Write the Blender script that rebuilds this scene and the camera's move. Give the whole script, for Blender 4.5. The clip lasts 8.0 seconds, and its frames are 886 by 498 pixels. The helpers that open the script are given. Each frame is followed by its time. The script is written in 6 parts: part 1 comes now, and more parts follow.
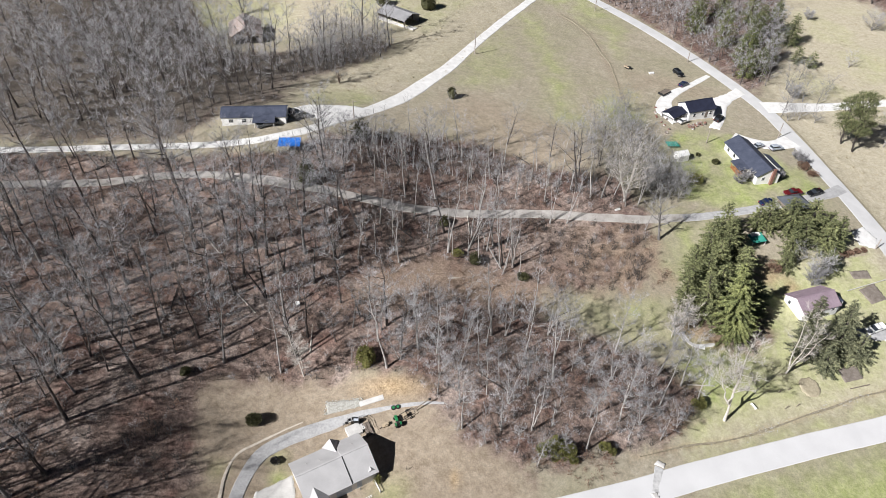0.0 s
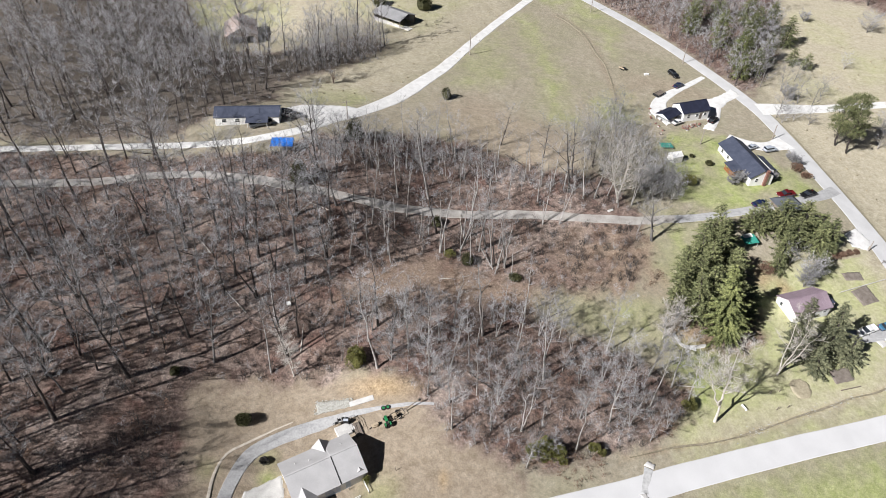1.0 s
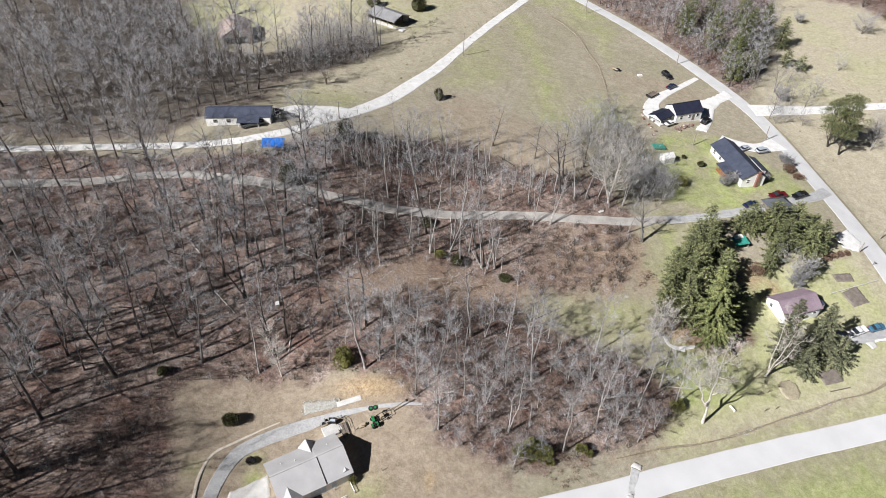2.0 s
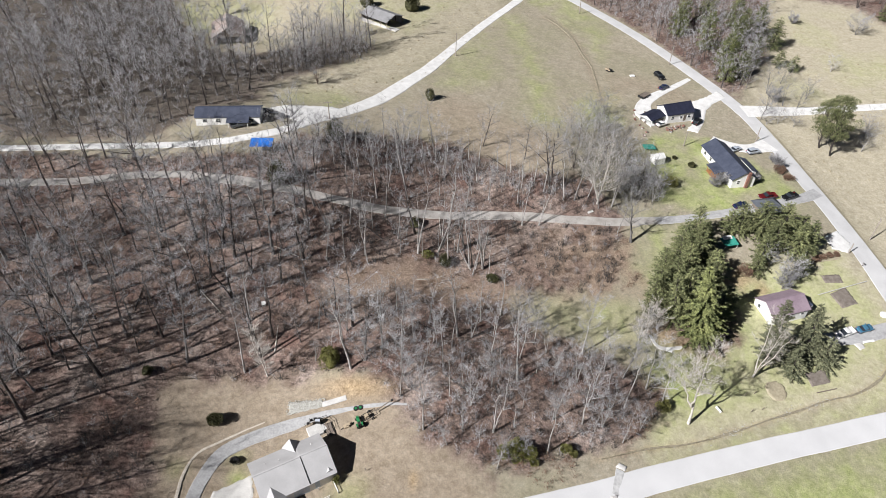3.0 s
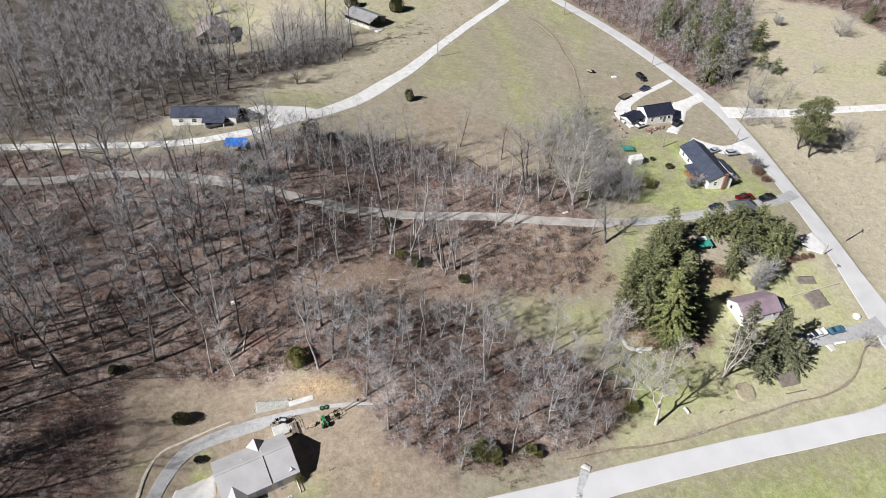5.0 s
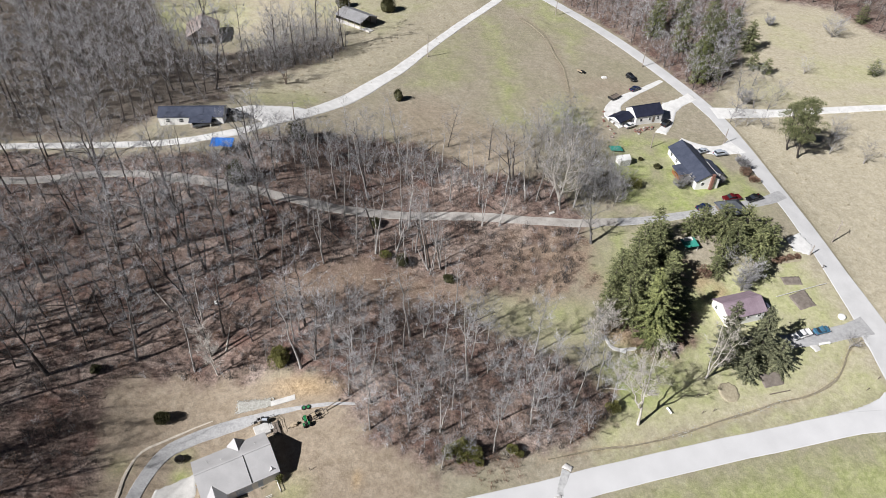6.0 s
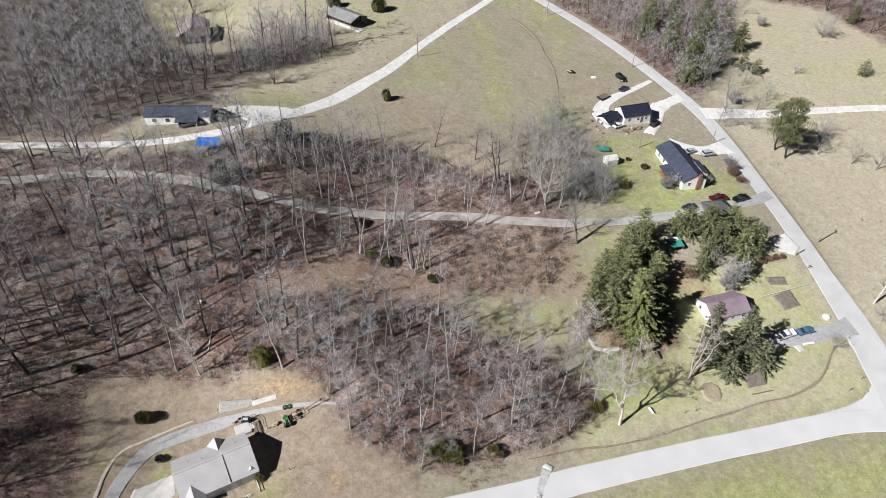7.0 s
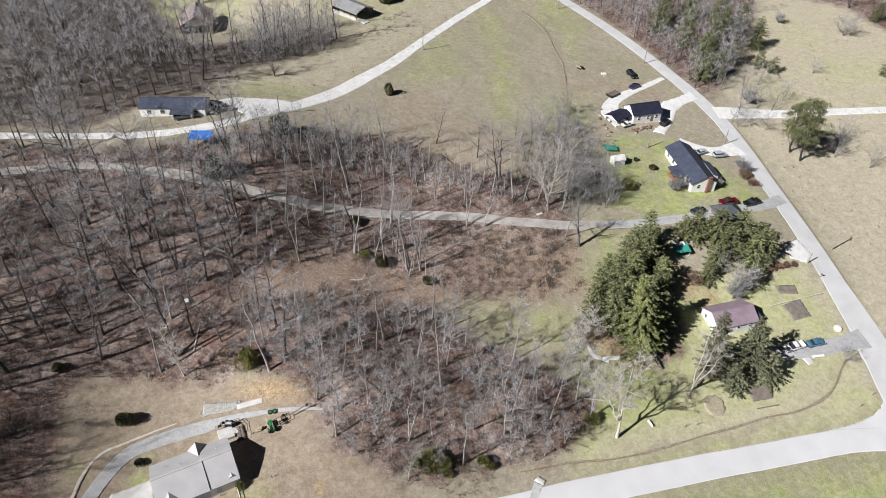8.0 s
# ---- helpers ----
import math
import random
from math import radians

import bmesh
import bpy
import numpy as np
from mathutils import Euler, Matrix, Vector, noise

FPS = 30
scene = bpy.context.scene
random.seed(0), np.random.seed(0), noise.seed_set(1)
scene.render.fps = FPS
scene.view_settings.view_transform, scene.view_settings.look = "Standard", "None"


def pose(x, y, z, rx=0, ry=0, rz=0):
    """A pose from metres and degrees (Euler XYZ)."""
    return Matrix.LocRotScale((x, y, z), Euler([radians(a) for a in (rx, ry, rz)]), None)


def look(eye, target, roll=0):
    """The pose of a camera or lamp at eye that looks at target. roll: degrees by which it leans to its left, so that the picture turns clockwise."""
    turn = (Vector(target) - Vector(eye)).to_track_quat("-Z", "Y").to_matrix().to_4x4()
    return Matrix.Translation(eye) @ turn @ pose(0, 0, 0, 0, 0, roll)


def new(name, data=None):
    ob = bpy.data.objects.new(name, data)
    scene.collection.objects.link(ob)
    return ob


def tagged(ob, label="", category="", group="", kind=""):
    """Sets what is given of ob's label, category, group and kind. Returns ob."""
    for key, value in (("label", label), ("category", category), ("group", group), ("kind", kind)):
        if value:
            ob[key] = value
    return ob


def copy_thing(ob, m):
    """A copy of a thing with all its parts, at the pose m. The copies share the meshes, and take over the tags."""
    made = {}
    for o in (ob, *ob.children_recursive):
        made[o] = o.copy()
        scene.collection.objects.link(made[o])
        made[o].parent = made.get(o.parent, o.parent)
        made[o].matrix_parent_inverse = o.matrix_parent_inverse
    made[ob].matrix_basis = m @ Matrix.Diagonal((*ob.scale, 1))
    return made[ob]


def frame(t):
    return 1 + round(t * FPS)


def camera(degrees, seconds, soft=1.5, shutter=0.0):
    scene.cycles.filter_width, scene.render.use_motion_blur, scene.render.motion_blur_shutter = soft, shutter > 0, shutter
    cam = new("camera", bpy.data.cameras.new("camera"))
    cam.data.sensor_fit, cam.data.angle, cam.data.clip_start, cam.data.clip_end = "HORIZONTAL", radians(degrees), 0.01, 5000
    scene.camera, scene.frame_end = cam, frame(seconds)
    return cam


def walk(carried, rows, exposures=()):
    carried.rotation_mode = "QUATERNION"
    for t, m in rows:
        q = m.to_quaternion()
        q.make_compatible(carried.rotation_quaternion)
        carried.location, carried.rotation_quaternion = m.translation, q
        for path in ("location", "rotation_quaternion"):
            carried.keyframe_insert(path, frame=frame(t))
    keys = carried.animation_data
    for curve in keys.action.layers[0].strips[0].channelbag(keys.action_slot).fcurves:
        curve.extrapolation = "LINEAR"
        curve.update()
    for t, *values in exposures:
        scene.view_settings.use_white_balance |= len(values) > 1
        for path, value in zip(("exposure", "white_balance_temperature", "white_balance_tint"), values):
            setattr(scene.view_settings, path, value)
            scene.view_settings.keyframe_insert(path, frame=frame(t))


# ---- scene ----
cam = camera(66, 8.0, soft=0.6)
PATH = [
    (0, (-0.000, 0.000, 117.000), (0.729, 75.566, 51.507), 1.583),
    (0.5, (0.876, 0.028, 117.002), (1.612, 75.615, 51.534), 1.668),
    (1, (1.921, 0.001, 117.029), (2.689, 75.620, 51.598), 1.771),
    (1.5, (3.207, -0.069, 117.032), (3.920, 75.602, 51.660), 1.781),
    (3, (7.685, -0.010, 117.188), (8.317, 75.699, 51.860), 1.926),
    (3.5, (9.318, -0.010, 117.167), (9.951, 75.723, 51.866), 1.940),
    (4, (11.083, -0.090, 117.197), (11.676, 75.685, 51.946), 1.978),
    (4.5, (12.920, -0.153, 117.296), (13.467, 75.636, 52.060), 1.995),
    (6, (18.544, -0.232, 117.576), (19.044, 75.574, 52.360), 2.099),
    (6.5, (20.507, -0.258, 117.667), (21.001, 75.540, 52.441), 2.118),
    (7, (22.473, -0.239, 117.820), (22.962, 75.537, 52.570), 2.139),
    (7.5, (24.216, 0.575, 117.879), (24.793, 76.114, 52.355), 2.280),
    (7.8, (26.123, 2.512, 116.977), (25.835, 77.771, 51.128), 2.072),
    (8, (26.504, 5.287, 116.091), (25.053, 80.269, 49.943), 2.291),
]
walk(cam, [(t, look(eye, target, roll)) for t, eye, target, roll in PATH], exposures=[(0, 0.64), (4.5, 0.55), (8, 0.48)])

# ---- world and light ----
SUN_AZ = 234.0   # where the sun stands, degrees clockwise from +y
SUN_EL = 38.0
world = bpy.data.worlds.new("sky")
scene.world = world
world.use_nodes = True
wn = world.node_tree.nodes
sky = wn.new("ShaderNodeTexSky")
sky.sky_type = "NISHITA"
sky.sun_disc = False
sky.sun_elevation = radians(SUN_EL)
sky.sun_rotation = radians(SUN_AZ)
sky.air_density = 0.1
sky.dust_density = 0.0
world.node_tree.links.new(sky.outputs[0], wn["Background"].inputs[0])
wn["Background"].inputs[1].default_value = 0.05
sun = new("sun", bpy.data.lights.new("sun", "SUN"))
sun.data.energy = 5.0
sun.data.angle = radians(0.53)
sun.data.color = (1.0, 0.98, 0.975)
sa, se = radians(SUN_AZ), radians(SUN_EL)
sun.matrix_world = look((200 * math.sin(sa) * math.cos(se), 200 * math.cos(sa) * math.cos(se), 200 * math.sin(se)), (0, 0, 0))

# ---- the lie of the land ----
LAND = (3.86, -11.84, 6.83, 1.46, 4.49, -5.57, 0.02, -0.24, 1.52, 0.15, 5.86, -7.64, -11.15, -2.29, 4.17, 2.17)
KNOLLS = ((-35, 154, 28), (-30, 80, 26), (-80, 258, 40), (10, 127, 18), (43, 166, 20), (105, 155, 30))


def height(x, y):
    """Height of the ground, for numbers or arrays."""
    x, y = np.asarray(x, float), np.asarray(y, float)
    u, v = 1.7 * np.tanh((x - 30) / 170), 1.5 * np.tanh((y - 150) / 150)
    terms = [1, u, v, u * u, u * v, v * v, u**3, u * u * v, u * v * v, v**3]
    terms += [np.exp(-((x - a) ** 2 + (y - b) ** 2) / (s * s)) for a, b, s in KNOLLS]
    return sum(c * k for c, k in zip(LAND, terms))


def on(x, y, lift=0.0):
    return Vector((x, y, float(height(x, y)) + lift))


def outside(x, y, poly):
    """Signed distance to the outline of a polygon, below zero inside it."""
    x, y = np.asarray(x, float), np.asarray(y, float)
    best, odd = np.full(x.shape, 1e9), np.zeros(x.shape, bool)
    for (ax, ay), (bx, by) in zip(poly, poly[1:] + poly[:1]):
        ex, ey = bx - ax, by - ay
        k = np.clip(((x - ax) * ex + (y - ay) * ey) / (ex * ex + ey * ey), 0, 1)
        best = np.minimum(best, np.hypot(x - ax - k * ex, y - ay - k * ey))
        cross = (ay > y) != (by > y)
        odd ^= cross & (x < ax + (y - ay) * ex / (ey if ey else 1e-9))
    return np.where(odd, -best, best)


def spline(points, step=1.5):
    """A smooth line through the points, cut every step metres."""
    p = [np.array(q, float) for q in points]
    p = [2 * p[0] - p[1]] + p + [2 * p[-1] - p[-2]]
    out = []
    for a, b, c, d in zip(p, p[1:], p[2:], p[3:]):
        n = max(2, int(np.linalg.norm(c - b) / step))
        for i in range(n):
            t = i / n
            out.append(0.5 * (2 * b + (c - a) * t + (2 * a - 5 * b + 4 * c - d) * t * t + (3 * b - a - 3 * c + d) * t**3))
    return np.array(out + [p[-2]])


def ripple(x, y, size, seed=0):
    """Cheap smooth noise from -1 to 1 for arrays."""
    r = np.random.RandomState(seed)
    total = 0
    for k in range(6):
        a, ph, s = r.uniform(0, 6.283), r.uniform(0, 6.283), size * r.uniform(0.5, 1.6)
        total = total + np.sin((x * np.cos(a) + y * np.sin(a)) / s * 6.283 + ph + 1.3 * np.sin((x * np.sin(a) - y * np.cos(a)) / s * 4.1 + ph))
    return total / 3.2


# ---- materials ----
def material(name, dark, light, size=1.0, fine=8.0, rough=0.9, bump=0.3, metal=0.0, vary=0.0, contrast=(0.35, 0.65), spec=0.3, island=0.0):
    m = bpy.data.materials.new(name)
    m.use_nodes = True
    n, l = m.node_tree.nodes, m.node_tree.links
    b = n["Principled BSDF"]
    geo = n.new("ShaderNodeNewGeometry")
    one, two = n.new("ShaderNodeTexNoise"), n.new("ShaderNodeTexNoise")
    one.inputs["Scale"].default_value, one.inputs["Detail"].default_value = 1 / size, 4
    two.inputs["Scale"].default_value, two.inputs["Detail"].default_value = fine, 3
    l.new(geo.outputs["Position"], one.inputs["Vector"])
    l.new(geo.outputs["Position"], two.inputs["Vector"])
    add = n.new("ShaderNodeMath")
    add.operation = "MULTIPLY_ADD"
    add.inputs[1].default_value = 0.5
    l.new(two.outputs["Fac"], add.inputs[0])
    half = n.new("ShaderNodeMath")
    half.operation = "MULTIPLY"
    half.inputs[1].default_value = 0.5
    l.new(one.outputs["Fac"], half.inputs[0])
    l.new(half.outputs[0], add.inputs[2])
    ramp = n.new("ShaderNodeValToRGB")
    ramp.color_ramp.elements[0].position, ramp.color_ramp.elements[1].position = contrast
    ramp.color_ramp.elements[0].color = (*dark, 1)
    ramp.color_ramp.elements[1].color = (*light, 1)
    l.new(add.outputs[0], ramp.inputs[0])
    colour = ramp.outputs[0]
    if vary:
        info, hsv, span = n.new("ShaderNodeObjectInfo"), n.new("ShaderNodeHueSaturation"), n.new("ShaderNodeMapRange")
        span.inputs["To Min"].default_value, span.inputs["To Max"].default_value = 1 - vary, 1 + vary
        l.new(info.outputs["Random"], span.inputs["Value"])
        l.new(span.outputs[0], hsv.inputs["Value"])
        l.new(colour, hsv.inputs["Color"])
        colour = hsv.outputs[0]
    if island:
        hsv, span = n.new("ShaderNodeHueSaturation"), n.new("ShaderNodeMapRange")
        span.inputs["To Min"].default_value, span.inputs["To Max"].default_value = 1 - island, 1 + island
        l.new(geo.outputs["Random Per Island"], span.inputs["Value"])
        l.new(span.outputs[0], hsv.inputs["Value"])
        l.new(colour, hsv.inputs["Color"])
        colour = hsv.outputs[0]
    l.new(colour, b.inputs["Base Color"])
    b.inputs["Roughness"].default_value, b.inputs["Metallic"].default_value = rough, metal
    b.inputs["Specular IOR Level"].default_value = spec
    if bump:
        bp = n.new("ShaderNodeBump")
        bp.inputs["Strength"].default_value, bp.inputs["Distance"].default_value = bump, 0.03
        l.new(two.outputs["Fac"], bp.inputs["Height"])
        l.new(bp.outputs[0], b.inputs["Normal"])
    return m


BARK = material("dark grey bark", (0.026, 0.021, 0.019), (0.105, 0.092, 0.085), 1.2, 9, vary=0.35)
GREYBARK = material("mid grey bark", (0.075, 0.07, 0.067), (0.25, 0.24, 0.232), 1.2, 9)
LIGHTBARK = material("light grey bark", (0.15, 0.14, 0.132), (0.46, 0.442, 0.425), 1.2, 9, vary=0.25)
TWIG = material("bare twigs", (0.13, 0.13, 0.136), (0.45, 0.45, 0.465), 4, 2, vary=0.3, bump=0)
SILVER_TWIG = material("silver grey twigs", (0.135, 0.133, 0.138), (0.43, 0.423, 0.433), 4, 2, vary=0.25, bump=0)
PALE = material("pale sycamore bark", (0.36, 0.33, 0.29), (0.64, 0.61, 0.565), 1.0, 4, vary=0.08)
PALE_TWIG = material("pale twigs", (0.36, 0.33, 0.30), (0.55, 0.52, 0.49), 3, 3, bump=0)
# Near-black brush colour, partly real dark briar, partly the shade inside the thickets.
DARK_TWIG = material("dark and shaded brush", (0.022, 0.02, 0.019), (0.085, 0.08, 0.077), 2, 5, bump=0)
BROWN_TWIG = material("brown brush", (0.095, 0.07, 0.058), (0.25, 0.198, 0.162), 2, 5, bump=0)
DARK_NEEDLE = material("dark pine needles", (0.055, 0.062, 0.038), (0.195, 0.20, 0.118), 3.0, 2, rough=0.75, bump=0, vary=0.15, island=0.55)
NEEDLE = material("pine needles", (0.065, 0.077, 0.036), (0.215, 0.225, 0.105), 3.0, 2, rough=0.75, bump=0, vary=0.15, island=0.55)
SPRUCE = material("sunlit spruce needles", (0.075, 0.092, 0.036), (0.245, 0.26, 0.105), 3.0, 2, rough=0.75, bump=0, vary=0.12, island=0.5)
CEDAR = material("cedar foliage", (0.022, 0.026, 0.011), (0.088, 0.084, 0.036), 0.6, 6, rough=0.8, bump=0, vary=0.15)
SHRUB = material("olive shrub leaves", (0.085, 0.09, 0.026), (0.21, 0.20, 0.068), 0.6, 6, bump=0, vary=0.15)
RUST_LEAF = material("dead oak leaves", (0.11, 0.066, 0.046), (0.24, 0.155, 0.112), 0.8, 6, bump=0, vary=0.15)
ASPHALT = material("worn pale asphalt", (0.47, 0.47, 0.475), (0.60, 0.60, 0.605), 4.5, 14, rough=0.85, bump=0.15)
BRIGHT_ASPHALT = material("sun-bleached asphalt", (0.54, 0.54, 0.55), (0.63, 0.63, 0.64), 5.0, 14, rough=0.85, bump=0.1)
GRAVEL = material("white limestone gravel", (0.56, 0.555, 0.545), (0.78, 0.775, 0.765), 2.0, 10, bump=0.5)
GREYDRIVE = material("grey compacted drive", (0.31, 0.31, 0.315), (0.45, 0.45, 0.455), 1.6, 2.5, bump=0.3)
DIRTGRAVEL = material("worn gravel track", (0.27, 0.25, 0.23), (0.47, 0.45, 0.425), 2.2, 8, bump=0.5)
SLATE = material("dark shingles", (0.036, 0.044, 0.07), (0.07, 0.08, 0.115), 1.5, 12, rough=0.85)
BLUEROOF = material("slate blue shingles", (0.06, 0.067, 0.08), (0.10, 0.11, 0.128), 1.5, 12, rough=0.85)
BLACKROOF = material("black shingles", (0.011, 0.013, 0.028), (0.022, 0.026, 0.05), 1.5, 12, rough=0.8)
GREYROOF = material("light grey shingles", (0.37, 0.365, 0.37), (0.47, 0.465, 0.47), 2.5, 10, rough=0.9, bump=0.2)
PURPLEROOF = material("faded mauve metal roof", (0.22, 0.165, 0.20), (0.31, 0.245, 0.285), 2.0, 5, rough=0.55, bump=0.1)
RUSTROOF = material("rusty tin roof", (0.22, 0.15, 0.13), (0.52, 0.46, 0.43), 0.9, 1.2, rough=0.6, bump=0.2)
SHEDROOF = material("weathered dark tin roof", (0.20, 0.20, 0.205), (0.29, 0.29, 0.30), 2.0, 5, rough=0.7, bump=0.1)
WHITE = material("white vinyl siding", (0.70, 0.70, 0.69), (0.82, 0.82, 0.81), 2.0, 6, rough=0.6, bump=0.08)
BLUEWALL = material("pale blue siding", (0.46, 0.52, 0.60), (0.58, 0.64, 0.71), 2.0, 6, rough=0.6, bump=0.08)
OLDWOOD = material("weathered boards", (0.12, 0.10, 0.085), (0.24, 0.20, 0.17), 0.8, 7)
DECK = material("orange stained timber", (0.26, 0.12, 0.05), (0.40, 0.20, 0.09), 0.8, 7, rough=0.7)
GREYDECK = material("grey deck boards", (0.30, 0.28, 0.26), (0.45, 0.43, 0.40), 0.8, 7)
BRICK = material("red brick", (0.17, 0.085, 0.07), (0.29, 0.155, 0.12), 0.5, 10)
CONCRETE = material("pale concrete", (0.42, 0.41, 0.40), (0.62, 0.61, 0.59), 1.5, 8, bump=0.2)
STONE = material("grey rubble", (0.33, 0.33, 0.305), (0.47, 0.465, 0.43), 0.7, 6, vary=0.15)
SOIL = material("turned garden soil", (0.13, 0.11, 0.095), (0.27, 0.235, 0.205), 1.0, 6)
MUD = material("dark wet mud", (0.17, 0.15, 0.105), (0.33, 0.295, 0.22), 0.7, 4)
TARP = material("blue tarpaulin", (0.015, 0.10, 0.42), (0.04, 0.20, 0.62), 0.8, 3, rough=0.45, bump=0.3)
GREENP = material("green machine paint", (0.015, 0.14, 0.05), (0.03, 0.22, 0.08), 1, 4, rough=0.35, bump=0, spec=0.5)
TEAL = material("teal plastic sheet", (0.03, 0.22, 0.17), (0.06, 0.34, 0.27), 1, 4, rough=0.5)
BLACK = material("black rubber", (0.012, 0.012, 0.012), (0.03, 0.03, 0.03), 0.5, 10, rough=0.8)
STEEL = material("dull steel", (0.25, 0.25, 0.26), (0.45, 0.45, 0.46), 0.5, 8, rough=0.4, metal=0.8, bump=0)
POLEWOOD = material("weathered pole", (0.22, 0.19, 0.165), (0.36, 0.32, 0.29), 0.6, 6)
GLASS = material("dark window glass", (0.02, 0.024, 0.03), (0.03, 0.036, 0.045), 1, 2, rough=0.06, bump=0, spec=0.7)
LAMPGLASS = material("clear lamp glass", (0.6, 0.6, 0.58), (0.75, 0.75, 0.73), 1, 2, rough=0.1, bump=0, spec=0.6)
REDLENS = material("red lens", (0.30, 0.01, 0.01), (0.42, 0.02, 0.02), 1, 2, rough=0.15, bump=0)


def paint(name, c):
    return material(name, tuple(v * 0.88 for v in c), c, 1.5, 3, rough=0.25, bump=0, spec=0.6)


PAINT = {k: paint(k + " car paint", c) for k, c in dict(white=(0.75, 0.75, 0.75), black=(0.012, 0.013, 0.015), navy=(0.015, 0.025, 0.07), red=(0.11, 0.012, 0.015),
    silver=(0.42, 0.46, 0.52), blue=(0.06, 0.17, 0.27), grey=(0.12, 0.13, 0.14), tan=(0.40, 0.33, 0.24)).items()}


# ---- mesh building ----
class Buf:
    """Vertices and faces of one mesh."""

    def __init__(self):
        self.v, self.f = [], []

    def add(self, verts, faces):
        k = len(self.v)
        self.v += [tuple(p) for p in verts]
        self.f += [tuple(i + k for i in q) for q in faces]

    def tube(self, pts, radii, n=4):
        pts = [np.array(p, float) for p in pts]
        way = pts[-1] - pts[0]
        way = way / (np.linalg.norm(way) + 1e-9)
        side = np.cross(way, (0.31, 0.2, 0.93) if abs(way[2]) < 0.8 else (1, 0.1, 0))
        side /= np.linalg.norm(side)
        up = np.cross(way, side)
        k = len(self.v)
        for p, r in zip(pts, radii):
            if r <= 0:
                self.v.append(tuple(p))
            else:
                self.v += [tuple(p + r * (math.cos(6.28318 * i / n) * side + math.sin(6.28318 * i / n) * up)) for i in range(n)]
        for j in range(len(pts) - 1):
            a = k + j * n
            for i in range(n):
                i2 = (i + 1) % n
                if radii[j + 1] <= 0:
                    self.f.append((a + i, a + i2, a + n))
                else:
                    self.f.append((a + i, a + i2, a + n + i2, a + n + i))

    def box(self, x0, x1, y0, y1, z0, z1, m=None):
        p = [Vector((x, y, z)) for z in (z0, z1) for x, y in ((x0, y0), (x1, y0), (x1, y1), (x0, y1))]
        if m is not None:
            p = [m @ q for q in p]
        self.add(p, [(3, 2, 1, 0), (4, 5, 6, 7), (0, 1, 5, 4), (1, 2, 6, 5), (2, 3, 7, 6), (3, 0, 4, 7)])

    def prism(self, outline, a, b, axis=1):
        """An outline of pairs drawn out from a to b along the axis left out (0 x, 1 y, 2 z)."""
        n = len(outline)
        put = lambda p, d: [(d, *p), (p[0], d, p[1]), (*p, d)][axis]
        self.add([put(p, a) for p in outline] + [put(p, b) for p in outline],
                 [tuple(range(n)), tuple(range(2 * n - 1, n - 1, -1))] + [(i + n, (i + 1) % n + n, (i + 1) % n, i) for i in range(n)])

    def mesh(self, name, mat, smooth=False):
        me = bpy.data.meshes.new(name)
        me.from_pydata(self.v, [], self.f)
        if mat:
            me.materials.append(mat)
        if smooth:
            me.polygons.foreach_set("use_smooth", [True] * len(me.polygons))
        return me

    def solid(self, name, mat, bevel=0.0):
        """The mesh with its normals set outward, its edges rounded if asked."""
        me = self.mesh(name, mat)
        bm = bmesh.new()
        bm.from_mesh(me)
        bmesh.ops.recalc_face_normals(bm, faces=bm.faces)
        if bevel:
            bmesh.ops.bevel(bm, geom=bm.edges[:], offset=bevel, segments=1, affect="EDGES", clamp_overlap=True)
        bm.to_mesh(me)
        bm.free()
        return me


def part(name, me, parent, label="", m=None):
    ob = new(name, me)
    ob.parent = parent
    if m is not None:
        ob.matrix_basis = m
    if label:
        tagged(ob, label)
    return ob


def thing(name, m, label, category, group=""):
    ob = new(name)
    ob.empty_display_size = 0.2
    ob.matrix_basis = m
    return tagged(ob, label, category, group)


def joined(name, mat, pieces, label, category):
    """Many copies of bare arrays (verts, faces) at poses, joined into one mesh of stuff."""
    vs, fs, k = [], [], 0
    for (v, f), m in pieces:
        a = np.array(m)
        vs.append(v @ a[:3, :3].T + a[:3, 3])
        fs.append(f + k)
        k += len(v)
    v, f = np.concatenate(vs), np.concatenate(fs)
    me = bpy.data.meshes.new(name)
    me.vertices.add(len(v))
    me.vertices.foreach_set("co", v.astype(np.float32).ravel())
    me.loops.add(3 * len(f))
    me.loops.foreach_set("vertex_index", f.astype(np.int32).ravel())
    me.polygons.add(len(f))
    me.polygons.foreach_set("loop_start", np.arange(0, 3 * len(f), 3, dtype=np.int32))
    me.update(calc_edges=True)
    me.materials.append(mat)
    return tagged(new(name, me), label, category, kind="stuff")


def arrays(buf):
    tri = []
    for q in buf.f:
        for i in range(1, len(q) - 1):
            tri.append((q[0], q[i], q[i + 1]))
    return np.array(buf.v, float), np.array(tri, int)


